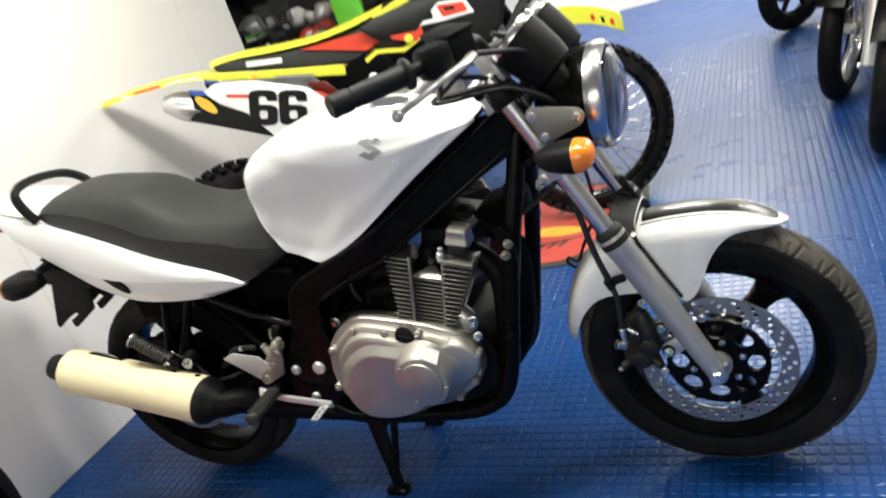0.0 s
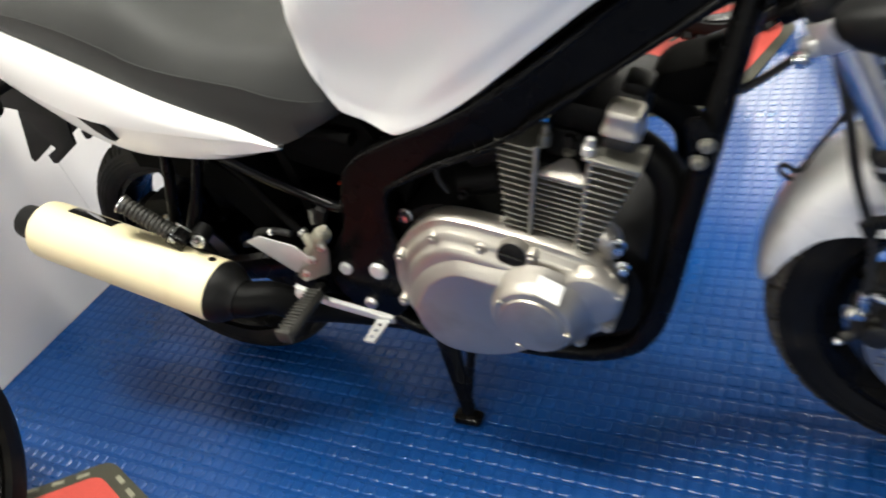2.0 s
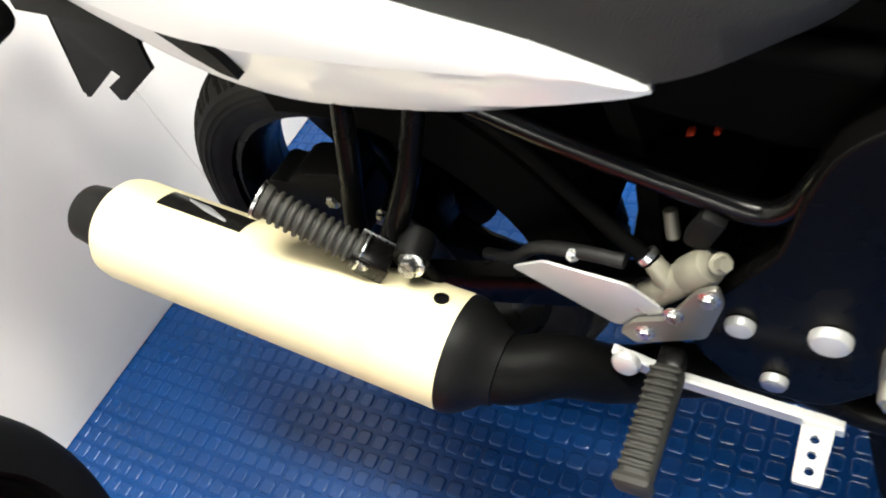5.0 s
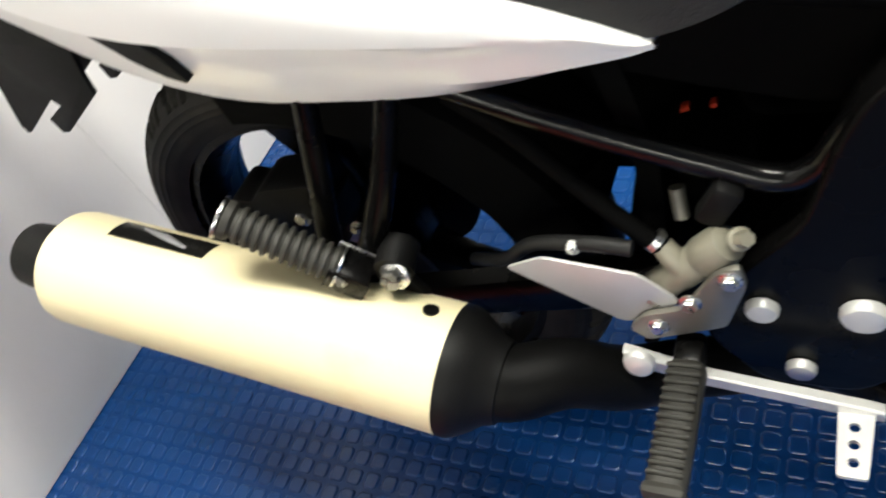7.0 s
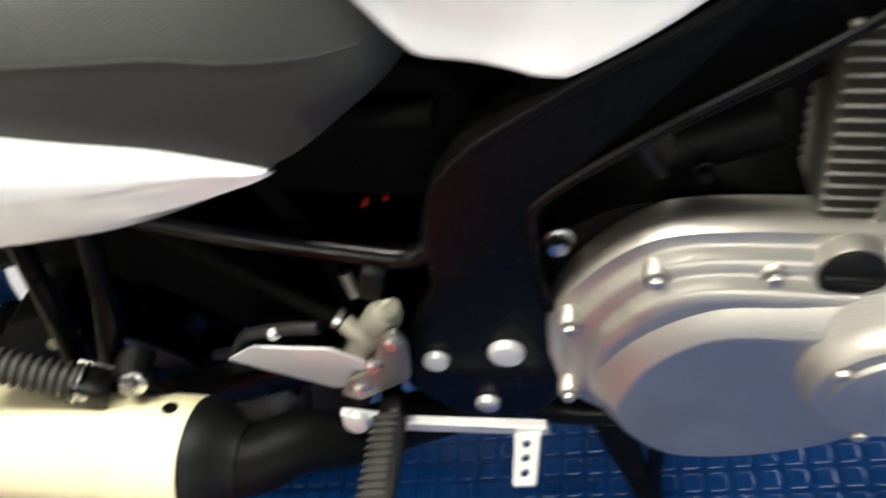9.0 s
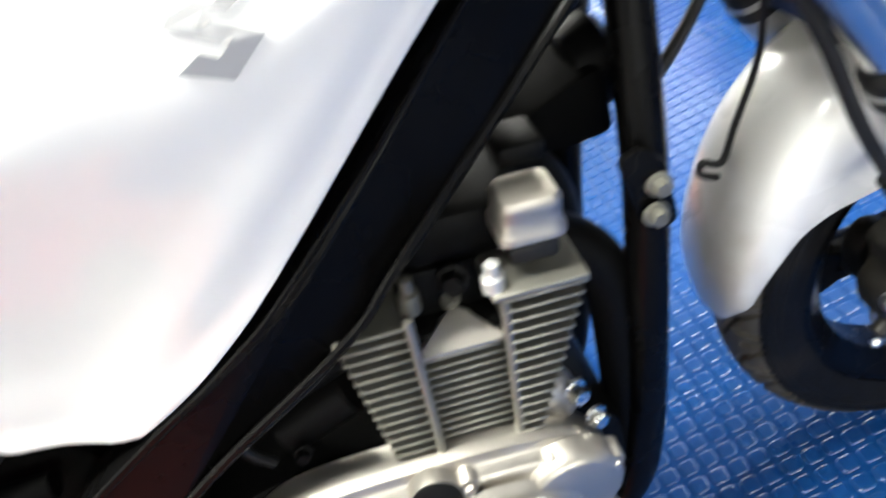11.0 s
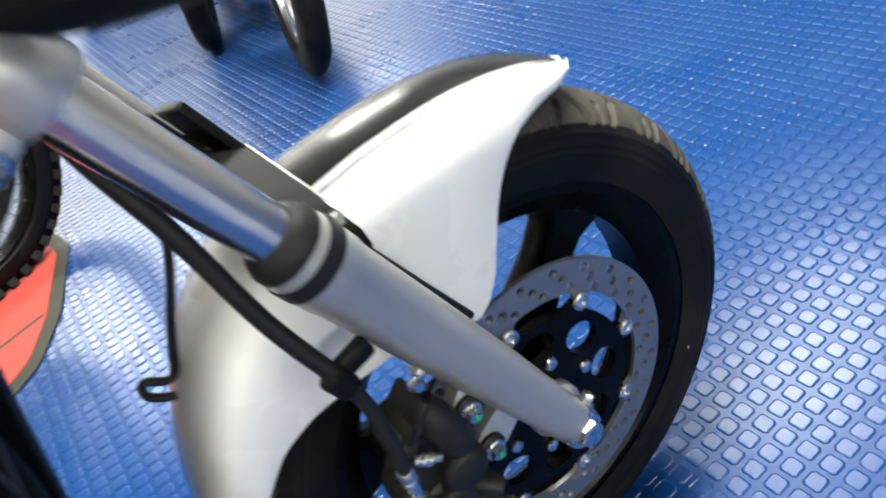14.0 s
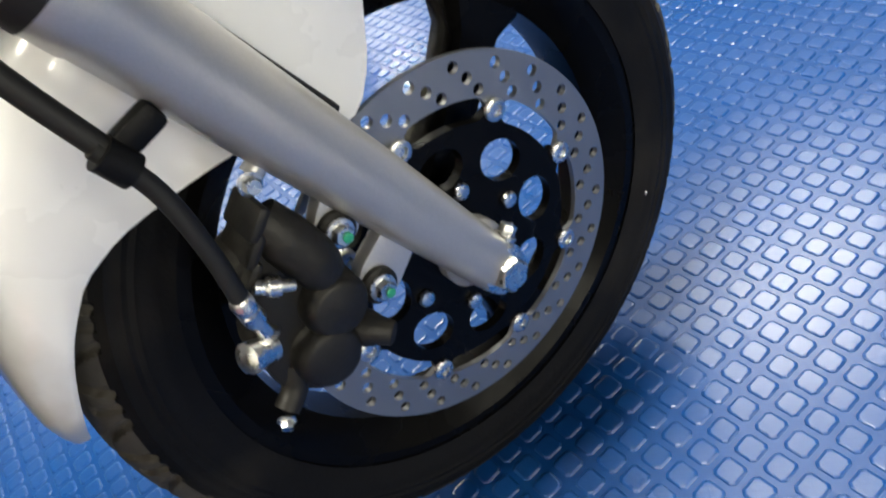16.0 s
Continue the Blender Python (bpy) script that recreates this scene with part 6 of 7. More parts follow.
for side in (-1, 1):
    bm = bmesh.new()
    plate(bm, rounded([(0.505, 0.890), (0.518, 0.898), (0.600, 0.880), (0.612, 0.866), (0.602, 0.848), (0.535, 0.827), (0.520, 0.833)], 0.010), side * 0.122 - 0.002, side * 0.122 + 0.002, bevel=0.001)
    part("headlight_bracket", bm, "fin", hl, "satin aluminium headlight bracket")
    for bx, bz in ((0.515, 0.881), (0.594, 0.865), (0.531, 0.838)):
        bolt("bracket_bolt", (bx, side * 0.124, bz), (0, side, 0), 0.0065, hl, "steel", 0.006)
    ind = sub("front_indicator", (0.57, side * 0.18, 0.81), "black teardrop front indicator with amber lens")
    bm = bmesh.new()
    tube(bm, [(0.548, side * 0.118, 0.812), (0.560, side * 0.180, 0.812)], 0.010, 12)
    part("stalk", bm, "rubber", ind)

    def ind_ring(x, w, h, yc, zc):
        return [Vector((x, side * (yc + w * math.copysign(abs(math.cos(a)) ** 0.7, math.cos(a))), zc + h * math.copysign(abs(math.sin(a)) ** 0.8, math.sin(a)))) for a in (2 * math.pi * k / 28 for k in range(28))]

    bm = bmesh.new()
    loft(bm, [ind_ring(x + 0.004, w * 0.90, h * 0.92, 0.195, zc + 0.002) for x, w, h, zc in ((0.522, 0.008, 0.007, 0.822), (0.528, 0.022, 0.015, 0.821), (0.543, 0.033, 0.023, 0.819), (0.566, 0.040, 0.028, 0.817), (0.588, 0.0425, 0.0305, 0.815), (0.592, 0.0425, 0.0305, 0.815))])
    part("indicator_body", bm, "satin_black", ind)
    bm = bmesh.new()
    loft(bm, [ind_ring(x + 0.004, w * 0.90, h * 0.92, 0.195, 0.817) for x, w, h in ((0.592, 0.0415, 0.0298), (0.604, 0.0405, 0.029), (0.615, 0.035, 0.025), (0.622, 0.023, 0.016), (0.625, 0.009, 0.006))])
    part("lens", bm, "orange", ind, "glossy amber lens")

ins = sub("instruments", (0.53, 0, 0.98), "pair of black instrument pods with chrome bezels")
for yc in (-0.062, 0.062):
    c, d = Vector((0.505, yc, 1.010)), Vector((-0.62, 0, 0.78)).normalized()
    bm = bmesh.new()
    lathe(bm, [(0.030, -0.095), (0.044, -0.088), (0.050, -0.060), (0.054, -0.02), (0.055, 0.006)], along(c, d), 40)
    part("pod", bm, "satin_black", ins)
    bm = bmesh.new()
    lathe(bm, [(0.050, 0.0), (0.0575, 0.0), (0.0580, 0.008), (0.055, 0.014), (0.050, 0.014)], along(c, d), 40, close=True)
    part("bezel", bm, "chrome", ins)
    bm = bmesh.new()
    lathe(bm, [(0.051, 0.006), (0.051, 0.009), (0.0, 0.009)], along(c, d), 40)
    part("dial", bm, "decal_black", ins)
bm = bmesh.new()
block(bm, pose(0.548, 0, 0.945, 0, -35, 0), 0.05, 0.17, 0.09, bevel=0.014)
part("instrument_base", bm, "satin_black", ins)

hb = sub("handlebar", (0.46, 0, 1.03), "black handlebar with grips, switches and levers")
bm = bmesh.new()
right = [(0.350, 0.474, 1.048), (0.434, 0.381, 1.051), (0.470, 0.325, 1.052), (0.482, 0.250, 1.052), (0.470, 0.165, 1.040), (0.456, 0.085, 1.008)]
tube(bm, [(x, -y, z) for x, y, z in right] + [(0.455, 0.0, 1.000)] + right[::-1], 0.0112, 14)
part("bar", bm, "satin_black", hb)
for side in (-1, 1):
    bm = bmesh.new()
    s0, s1 = Vector((0.347, side * 0.478, 1.048)), Vector((0.434, side * 0.381, 1.051))
    d = (s1 - s0).normalized()
    lathe(bm, [(0.015, 0.0), (0.0175, 0.003), (0.0175, 0.032), (0.0135, 0.036), (0.0162, 0.040), (0.0168, 0.10), (0.0172, 0.122), (0.024, 0.126), (0.024, 0.132)], along(s0, d), 24)
    part("grip", bm, "rubber", hb, "black rubber grip with bar end weight")
    bm = bmesh.new()
    block(bm, Matrix.Translation((0.462, side * 0.338, 1.052)) @ pose(0, 0, 0, 0, 0, -side * 54), 0.055, 0.042, 0.052, bevel=0.012)
    part("switch_box", bm, "satin_black", hb)
    bm = bmesh.new()
    tube(bm, [(0.508, side * 0.300, 1.040), (0.502, side * 0.330, 1.034), (0.479, side * 0.352, 1.027), (0.449, side * 0.381, 1.015), (0.414, side * 0.413, 1.001)], [0.010, 0.0095, 0.008, 0.0065, 0.006], 12, flat=0.7)
    bmesh.ops.create_uvsphere(bm, u_segments=14, v_segments=10, radius=0.0095, matrix=Matrix.Translation((0.412, side * 0.414, 1.000)))
    part("lever", bm, "alloy", hb, "silver hand lever with ball end")
    bm = bmesh.new()
    block(bm, pose(0.455, side * 0.082, 0.975, 0, -23, 0), 0.034, 0.040, 0.075, bevel=0.008)
    part("bar_riser", bm, "alloy", hb)
bm = bmesh.new()
block(bm, pose(0.473, -0.285, 1.060, 4, 4, -35), 0.074, 0.046, 0.040, bevel=0.006)
block(bm, pose(0.473, -0.285, 1.083, 4, 4, -35), 0.080, 0.052, 0.008, bevel=0.003)
part("fluid_reservoir", bm, "satin_black", hb)
for y0_, z0_ in ((-0.05, 0.955), (-0.02, 0.945), (0.03, 0.95)):
    bm = bmesh.new()
    tube(bm, [(0.490, y0_ * 5 - 0.03, 1.040), (0.530, y0_ * 2 - 0.03, 1.000), (0.520, y0_, z0_), (0.470, y0_ * 0.6, 0.90), (0.41, y0_ * 0.8, 0.86)], 0.0050, 8)
    part("control_cable", bm, "rubber", hb)
for name_, line, r_ in (("throttle_cable", [(0.500, -0.300, 1.030), (0.420, -0.240, 0.985), (0.352, -0.150, 0.951), (0.386, -0.140, 0.945), (0.442, -0.140, 0.947), (0.496, -0.135, 0.942), (0.545, -0.110, 0.908), (0.560, -0.070, 0.870)], 0.0042),
                        ("brake_line", [(0.470, -0.270, 1.040), (0.430, -0.200, 1.000), (0.447, -0.120, 0.968), (0.480, -0.105, 0.944), (0.528, -0.098, 0.912), (0.552, -0.080, 0.880), (0.540, -0.070, 0.830), (0.520, -0.062, 0.800)], 0.0052),
                        ("switch_loom", [(0.462, -0.320, 1.030), (0.400, -0.220, 0.975), (0.390, -0.160, 0.958), (0.455, -0.125, 0.952), (0.515, -0.090, 0.925), (0.500, -0.050, 0.890)], 0.0048)):
    bm = bmesh.new()
    tube(bm, line, r_, 8)
    part(name_, bm, "rubber", hb, "black cable looping ahead of the tank")
# made-up dark bodies that black out the gap between the frame and the down tubes
bm = bmesh.new()
plate(bm, rounded([(0.330, 0.696), (0.402, 0.708), (0.396, 0.645), (0.345, 0.652), (0.305, 0.676)], 0.014), -0.045, 0.050, bevel=0.012)
part("headstock_gap_fill", bm, "deep_black", bike)
bm = bmesh.new()
lathe(bm, [(0.010, -0.030), (0.036, -0.026), (0.040, -0.006), (0.040, 0.004), (0.030, 0.010), (0.0, 0.012)], along((0.412, 0.0, 0.690), (1, 0, 0.1)), 28)
part("down_tube_gap_fill", bm, "engine_black", bike)

# ---- red mats ----


def mat_piece(outline, label, prints):
    m0 = thing("floor_mat", (sum(p[0] for p in outline) / len(outline), sum(p[1] for p in outline) / len(outline), 0), label, "floor mat", "red mats")
    flip = Matrix(((1, 0, 0, 0), (0, 0, 1, 0), (0, 1, 0, 0), (0, 0, 0, 1)))
    bm = bmesh.new()
    plate(bm, rounded(outline, 0.03), 0.0008, 0.0048, bevel=0.0015, m=flip)
    part("mat_border", bm, "mat_edge", m0, "grey-green bound edge")
    c = Vector((sum(p[0] for p in outline) / len(outline), sum(p[1] for p in outline) / len(outline)))
    inner = []
    for p in outline:
        d = c - Vector(p)
        q = Vector(p) + d.normalized() * 0.040
        inner.append((q.x, q.y))
    bm = bmesh.new()
    plate(bm, rounded(inner, 0.03), 0.003, 0.0066, bevel=0.001, m=flip)
    part("mat_carpet", bm, "mat_red", m0, "red carpet pile")
    for poly, mt in prints:
        bm = bmesh.new()
        plate(bm, poly, 0.005, 0.0072, m=flip)
        part("mat_print", bm, mt, m0)
    return m0


def ellipse(cx, cy, rx, ry, ang, n=28):
    ca, sa = math.cos(ang), math.sin(ang)
    return [(cx + rx * math.cos(t) * ca - ry * math.sin(t) * sa, cy + rx * math.cos(t) * sa + ry * math.sin(t) * ca) for t in (2 * math.pi * k / n for k in range(n))]


def bar(x0, y0, x1, y1, w):
    d = Vector((x1 - x0, y1 - y0)).normalized()
    nn = Vector((-d.y, d.x)) * w / 2
    return [(x0 + nn.x, y0 + nn.y), (x1 + nn.x, y1 + nn.y), (x1 - nn.x, y1 - nn.y), (x0 - nn.x, y0 - nn.y)]


back_prints = [(ellipse(0.02, 1.33, 0.125, 0.045, -0.15), "mat_yellow"), (bar(-0.10, 1.20, 0.26, 1.27, 0.012), "mat_edge")]
for k in range(6):
    back_prints.append((bar(-0.16 + 0.045 * k, 1.155 + 0.006 * k, -0.13 + 0.045 * k, 1.205 + 0.006 * k, 0.016), "mat_edge"))
    back_prints.append((bar(0.00 + 0.05 * k, 1.50 + 0.004 * k, 0.03 + 0.05 * k, 1.56 + 0.004 * k, 0.016), "mat_edge"))
mat_piece([(-0.62, 1.02), (0.124, 1.022), (0.215, 1.085), (0.298, 1.24), (0.382, 1.55), (0.352, 1.70), (0.20, 1.80), (-0.62, 1.92)],
          "red mat with yellow oval and dark marks under a motocross bike", back_prints)
front_prints = [(bar(-1.02, -0.66, -0.83, -0.53, 0.008), "mat_edge"), (bar(-0.83, -0.53, -0.72, -0.60, 0.008), "mat_edge"), (bar(-0.90, -0.60, -0.86, -0.62, 0.03), "mat_edge")]
for k in range(4):
    front_prints.append((bar(-0.79 + 0.05 * k, -0.452 - 0.020 * k, -0.762 + 0.05 * k, -0.462 - 0.020 * k, 0.010), "mat_pale"))
    front_prints.append((bar(-0.89 - 0.05 * k, -0.480 - 0.032 * k, -0.866 - 0.05 * k, -0.466 - 0.032 * k, 0.010), "mat_pale"))
mat_piece([(-0.842, -0.420), (-0.62, -0.492), (-0.42, -0.62), (-0.42, -1.70), (-1.30, -1.70), (-1.30, -0.78)],
          "red mat with dark border print near the partition", front_prints)

# ---- spoked wheels, for the other machines ----


def placed(bm, m):
    bm.transform(m)
    return bm


def knobby(name, m, r, w, rim_r, parent, count):
    """An off-road tyre with rows of square knobs; its axle is local y."""
    bm = bmesh.new()
    prof = []
    for i in range(16):
        a = math.pi * i / 15 - math.pi / 2
        prof.append((rim_r + (r - 0.014 - rim_r) * abs(math.cos(a)) ** 0.6, w / 2 * math.sin(a)))
    lathe(bm, [(q, y) for q, y in prof], along((0, 0, 0), (0, 1, 0)), 72, close=True)
    for k in range(count):
        for row, (y, tilt, rr) in enumerate(((-0.40, 34, 0.975), (-0.15, 8, 1.0), (0.15, -8, 1.0), (0.40, -34, 0.975))):
            th = 2 * math.pi * (k + (0.5 if row in (1, 2) else 0)) / count
            mm = Matrix.Rotation(th, 4, "Y") @ Matrix.Translation((0, y * w, (r - 0.008) * rr)) @ pose(0, 0, 0, tilt, 0, 0)
            block(bm, mm, 0.024, 0.020, 0.020, bevel=0)
    return part(name, placed(bm, m), "tyre", parent)


def spoked_wheel(name, m, r, w, rim_r, parent, spokes=36, knob=0, rim_mat="brushed", label=""):
    wheel = new(name)
    wheel.parent = parent
    wheel.matrix_basis = m.copy()
    wheel.matrix_parent_inverse = world_of(parent).inverted()
    if label:
        tagged(wheel, label)
    if knob:
        knobby("tyre", m, r, w, rim_r, wheel, knob)
    else:
        bm = bmesh.new()
        prof = []
        for i in range(20):
            a = math.pi * i / 19 - math.pi / 2
            prof.append((rim_r + (r - rim_r) * abs(math.cos(a)) ** 0.62, w / 2 * math.sin(a)))
        lathe(bm, prof, along((0, 0, 0), (0, 1, 0)), 96, close=True)
        part("tyre", placed(bm, m), "tyre", wheel)
    bm = bmesh.new()
    h = w * 0.33
    lathe(bm, [(rim_r + 0.008, -h), (rim_r + 0.008, -h + 0.004), (rim_r - 0.006, -h * 0.5), (rim_r - 0.008, h * 0.5), (rim_r + 0.008, h - 0.004), (rim_r + 0.008, h), (rim_r - 0.006, h), (rim_r - 0.014, 0), (rim_r - 0.006, -h)],
          along((0, 0, 0), (0, 1, 0)), 72, close=True)
    part("rim", placed(bm, m), rim_mat, wheel)
    bm = bmesh.new()
    lathe(bm, [(0.012, -0.055), (0.030, -0.050), (0.032, -0.040), (0.022, -0.030), (0.022, 0.030), (0.032, 0.040), (0.030, 0.050), (0.012, 0.055)], along((0, 0, 0), (0, 1, 0)), 28)
    part("hub", placed(bm, m), "alloy", wheel)
    for k in range(spokes):
        a = 2 * math.pi * k / spokes
        side = 1 if k % 2 else -1
        sh = 0.35 if (k // 2) % 2 else -0.35
        bm = bmesh.new()
        tube(bm, [(0.029 * math.cos(a + sh * 2), 0.044 * side, 0.029 * math.sin(a + sh * 2)), ((rim_r - 0.008) * math.cos(a), 0.006 * side, (rim_r - 0.008) * math.sin(a))], 0.0018, 5)
        part("spoke", placed(bm, m), "chrome", wheel)
    return wheel


# ---- the motocross bike ----
DU = Vector((1.2, 0.59, 0)).normalized()
DN = Vector((DU.y, -DU.x, 0))          # towards the camera's side
DB = Matrix(((DU.x, -DN.x, 0, -1.0), (DU.y, -DN.y, 0, 0.93), (0, 0, 1, 0), (0, 0, 0, 1)))   # local x ahead, y to its left, z up
mx = thing("motocross_bike", (-0.45, 1.2, 0), "yellow and black motocross bike with knobby tyres", "motorcycle")


def mxpart(name, bm, material, parent=None, label="", sharp=0.65):
    bm.transform(DB)
    return part(name, bm, material, parent or mx, label, sharp)


spoked_wheel("rear_wheel", DB @ Matrix.Translation((-0.075, 0, 0.345)), 0.345, 0.115, 0.245, mx, 32, 40, "gloss_black", "black-rimmed rear wheel with knobby tyre")
spoked_wheel("front_wheel", DB @ Matrix.Translation((1.345, 0, 0.345)), 0.345, 0.095, 0.275, mx, 36, 46, "gloss_black", "black-rimmed front wheel with knobby tyre")
for side in (-1, 1):
    bm = bmesh.new()
    tube(bm, [(1.345, side * 0.095, 0.345), (1.235, side * 0.095, 0.62)], 0.026, 14, per=2)
    mxpart("fork_slider", bm, "alloy")
    bm = bmesh.new()
    tube(bm, [(1.235, side * 0.095, 0.62), (1.080, side * 0.095, 1.00)], 0.029, 14, per=2)
    mxpart("fork_tube", bm, "gloss_black")
    bm = bmesh.new()
    tube(bm, [(-0.075, side * 0.10, 0.345), (0.30, side * 0.10, 0.37), (0.56, side * 0.10, 0.42)], [0.022, 0.028, 0.03], 10)
    mxpart("swing_arm", bm, "alloy")
    bm = bmesh.new()
    tube(bm, [(1.06, side * 0.04, 0.95), (0.85, side * 0.11, 0.80), (0.56, side * 0.11, 0.62), (0.54, side * 0.10, 0.36)], 0.026, 10)
    mxpart("frame_spar", bm, "alloy")
    # side number panel
    y = side * 0.135
    bm = bmesh.new()
    plate(bm, rounded([(0.000, 0.982), (0.051, 0.997), (0.189, 0.964), (0.361, 0.881), (0.448, 0.768), (0.400, 0.735), (0.187, 0.744), (0.160, 0.790), (0.120, 0.862), (0.042, 0.923)], 0.008), y - 0.004, y + 0.004, bevel=0.002)
    mxpart("side_panel", bm, "decal_white", label="white plastic side panel")
    bm = bmesh.new()
    plate(bm, [(-0.045, 0.994), (0.002, 0.976), (0.042, 0.920), (0.120, 0.860), (0.160, 0.788), (0.187, 0.746), (-0.086, 0.904), (-0.052, 0.925)], y - 0.0046, y + 0.0046)
    mxpart("panel_graphic", bm, "decal_black")
    bm = bmesh.new()
    plate(bm, [(-0.045, 1.004), (0.003, 0.986), (0.012, 0.968), (-0.040, 0.984)], y - 0.0050, y + 0.0050)
    mxpart("panel_graphic", bm, "blue")
    bm = bmesh.new()
    plate(bm, ellipse(-0.006, 0.937, 0.046, 0.018, -0.98), y - 0.0054, y + 0.0054)
    mxpart("panel_graphic", bm, "mat_yellow")
    bm = bmesh.new()
    plate(bm, rounded([(0.075, 0.950), (0.150, 0.925), (0.146, 0.912), (0.072, 0.938)], 0.002), y - 0.0055, y + 0.0055)
    mxpart("lettering_bar", bm, "red")
    # red piece ahead of the panel
    bm = bmesh.new()
    plate(bm, rounded([(0.33, 0.868), (0.40, 0.852), (0.46, 0.770), (0.40, 0.735), (0.37, 0.790)], 0.012), side * 0.128 - 0.005, side * 0.128 + 0.005, bevel=0.002)
    mxpart("fuel_guard", bm, "red")
    # shroud
    bm = bmesh.new()
    plate(bm, rounded([(0.60, 1.015), (0.75, 1.050), (0.98, 1.040), (1.14, 0.980), (1.10, 0.880), (0.98, 0.760), (0.90, 0.780), (0.80, 0.900), (0.66, 0.950)], 0.02), -0.004, 0.004, bevel=0.002)
    for v in bm.verts:
        v.co.y = v.co.y + side * (0.115 + 0.22 * max(0, v.co.x - 0.75))
    mxpart("shroud", bm, "decal_black", label="black radiator shroud with red and white graphics")
    bm = bmesh.new()
    plate(bm, rounded([(0.590, 0.905), (0.640, 0.925), (0.740, 0.900), (0.820, 0.930), (0.815, 0.915), (0.740, 0.885), (0.640, 0.910), (0.595, 0.890)], 0.004), -0.0055, 0.0055)
    for v in bm.verts:
        v.co.y = v.co.y + side * (0.116 + 0.22 * max(0, v.co.x - 0.75))
    mxpart("shroud_edge", bm, "yellow")
    bm = bmesh.new()
    plate(bm, rounded([(0.855, 1.030), (0.98, 1.026), (1.115, 0.972), (1.085, 0.888), (0.98, 0.778), (0.915, 0.800), (0.870, 0.900)], 0.015), -0.0056, 0.0056)
    for v in bm.verts:
        v.co.y = v.co.y + side * (0.116 + 0.22 * max(0, v.co.x - 0.75))
    mxpart("shroud_graphic", bm, "decal_black")
    bm = bmesh.new()
    plate(bm, rounded([(0.70, 0.990), (0.81, 1.005), (0.825, 0.930), (0.79, 0.905), (0.70, 0.945)], 0.01), -0.0060, 0.0060)
    for v in bm.verts:
        v.co.y = v.co.y + side * (0.116 + 0.22 * max(0, v.co.x - 0.75))
    mxpart("shroud_graphic", bm, "red")
    for outline, mt, thick in (([(0.775, 1.012), (0.86, 1.022), (0.995, 1.000), (1.015, 0.945), (0.90, 0.948), (0.80, 0.958)], "decal_white", 0.0062),
                               ([(0.800, 1.000), (0.868, 1.008), (0.872, 0.966), (0.818, 0.970)], "decal_black", 0.0070), ([(0.893, 1.006), (0.985, 0.990), (0.995, 0.956), (0.905, 0.960)], "red", 0.0070),
                               ([(0.915, 0.992), (0.950, 0.986), (0.952, 0.976), (0.918, 0.980)], "decal_black", 0.0078)):
        bm = bmesh.new()
        plate(bm, rounded(outline, 0.008), -thick, thick)
        for v in bm.verts:
            v.co.y = v.co.y + side * (0.116 + 0.22 * max(0, v.co.x - 0.75))
        mxpart("shroud_graphic", bm, mt)
    # seat side graphics
    bm = bmesh.new()
    plate(bm, rounded([(0.379, 1.008), (0.528, 1.002), (0.727, 0.985), (0.690, 0.958), (0.608, 0.930)], 0.006), side * 0.0885 - 0.003, side * 0.0885 + 0.003)
    mxpart("seat_graphic", bm, "red")
    bm = bmesh.new()
    plate(bm, [(0.178, 1.030), (0.305, 1.004), (0.300, 0.986), (0.173, 1.011)], side * 0.0895 - 0.002, side * 0.0895 + 0.002)
    mxpart("lettering_bar", bm, "decal_white", label="plain pale bar in place of brand lettering")
    # yellow airbox cover under the seat
    bm = bmesh.new()
    plate(bm, rounded([(0.000, 1.034), (0.065, 1.031), (0.196, 0.992), (0.513, 0.914), (0.508, 0.876), (0.360, 0.916), (0.242, 0.952), (0.033, 1.012)], 0.008), side * 0.120 - 0.005, side * 0.120 + 0.005, bevel=0.002)
    mxpart("airbox_cover", bm, "yellow")
    bm = bmesh.new()
    plate(bm, [(0.262, 0.953), (0.400, 0.916), (0.398, 0.908), (0.260, 0.945)], side * 0.120 - 0.0058, side * 0.120 + 0.0058)
    mxpart("lettering_bar", bm, "decal_grey")
    dome("cover_bolt", DB @ Vector((0.190, side * 0.126, 0.972)), (DB.to_3x3() @ Vector((0, side, 0))), 0.010, 0.005, mx, "mat_yellow")
    bm = bmesh.new()
    lathe(bm, [(0.016, 0), (0.016, 0.006), (0.010, 0.008)], along((0.765, side * 0.128, 0.925), (0, side, 0)), 20)
    mxpart("shroud_bolt", bm, "yellow")
# race numeral on the right side panel
SIX = [(-0.5, -0.72), (-0.42, -0.92), (-0.22, -1.0), (0.22, -1.0), (0.42, -0.92), (0.5, -0.72), (0.5, -0.10), (0.42, 0.08), (0.24, 0.16), (-0.14, 0.16), (-0.14, 0.56), (-0.08, 0.64),
       (0.08, 0.64), (0.14, 0.56), (0.14, 0.38), (0.5, 0.38), (0.5, 0.72), (0.42, 0.92), (0.22, 1.0), (-0.22, 1.0), (-0.42, 0.92), (-0.5, 0.72)]
EYE = [(-0.14, -0.56), (-0.14, -0.22), (-0.07, -0.16), (0.07, -0.16), (0.14, -0.22), (0.14, -0.56), (0.07, -0.64), (-0.07, -0.64)]
for dx in (-0.0507, 0.0507):
    bm = bmesh.new()
    plate(bm, [(x * 0.102, z * 0.064) for x, z in SIX], -0.1418, -0.1395, [[(x * 0.102, z * 0.064) for x, z in EYE]])
    bm.transform(Matrix.Translation((0.2335 + dx, 0, 0.8455 - 0.34 * dx)) @ pose(0, 0, 0, 0, 18.7, 0))
    mxpart("race_numeral", bm, "decal_black", label="bold black race numeral 6")
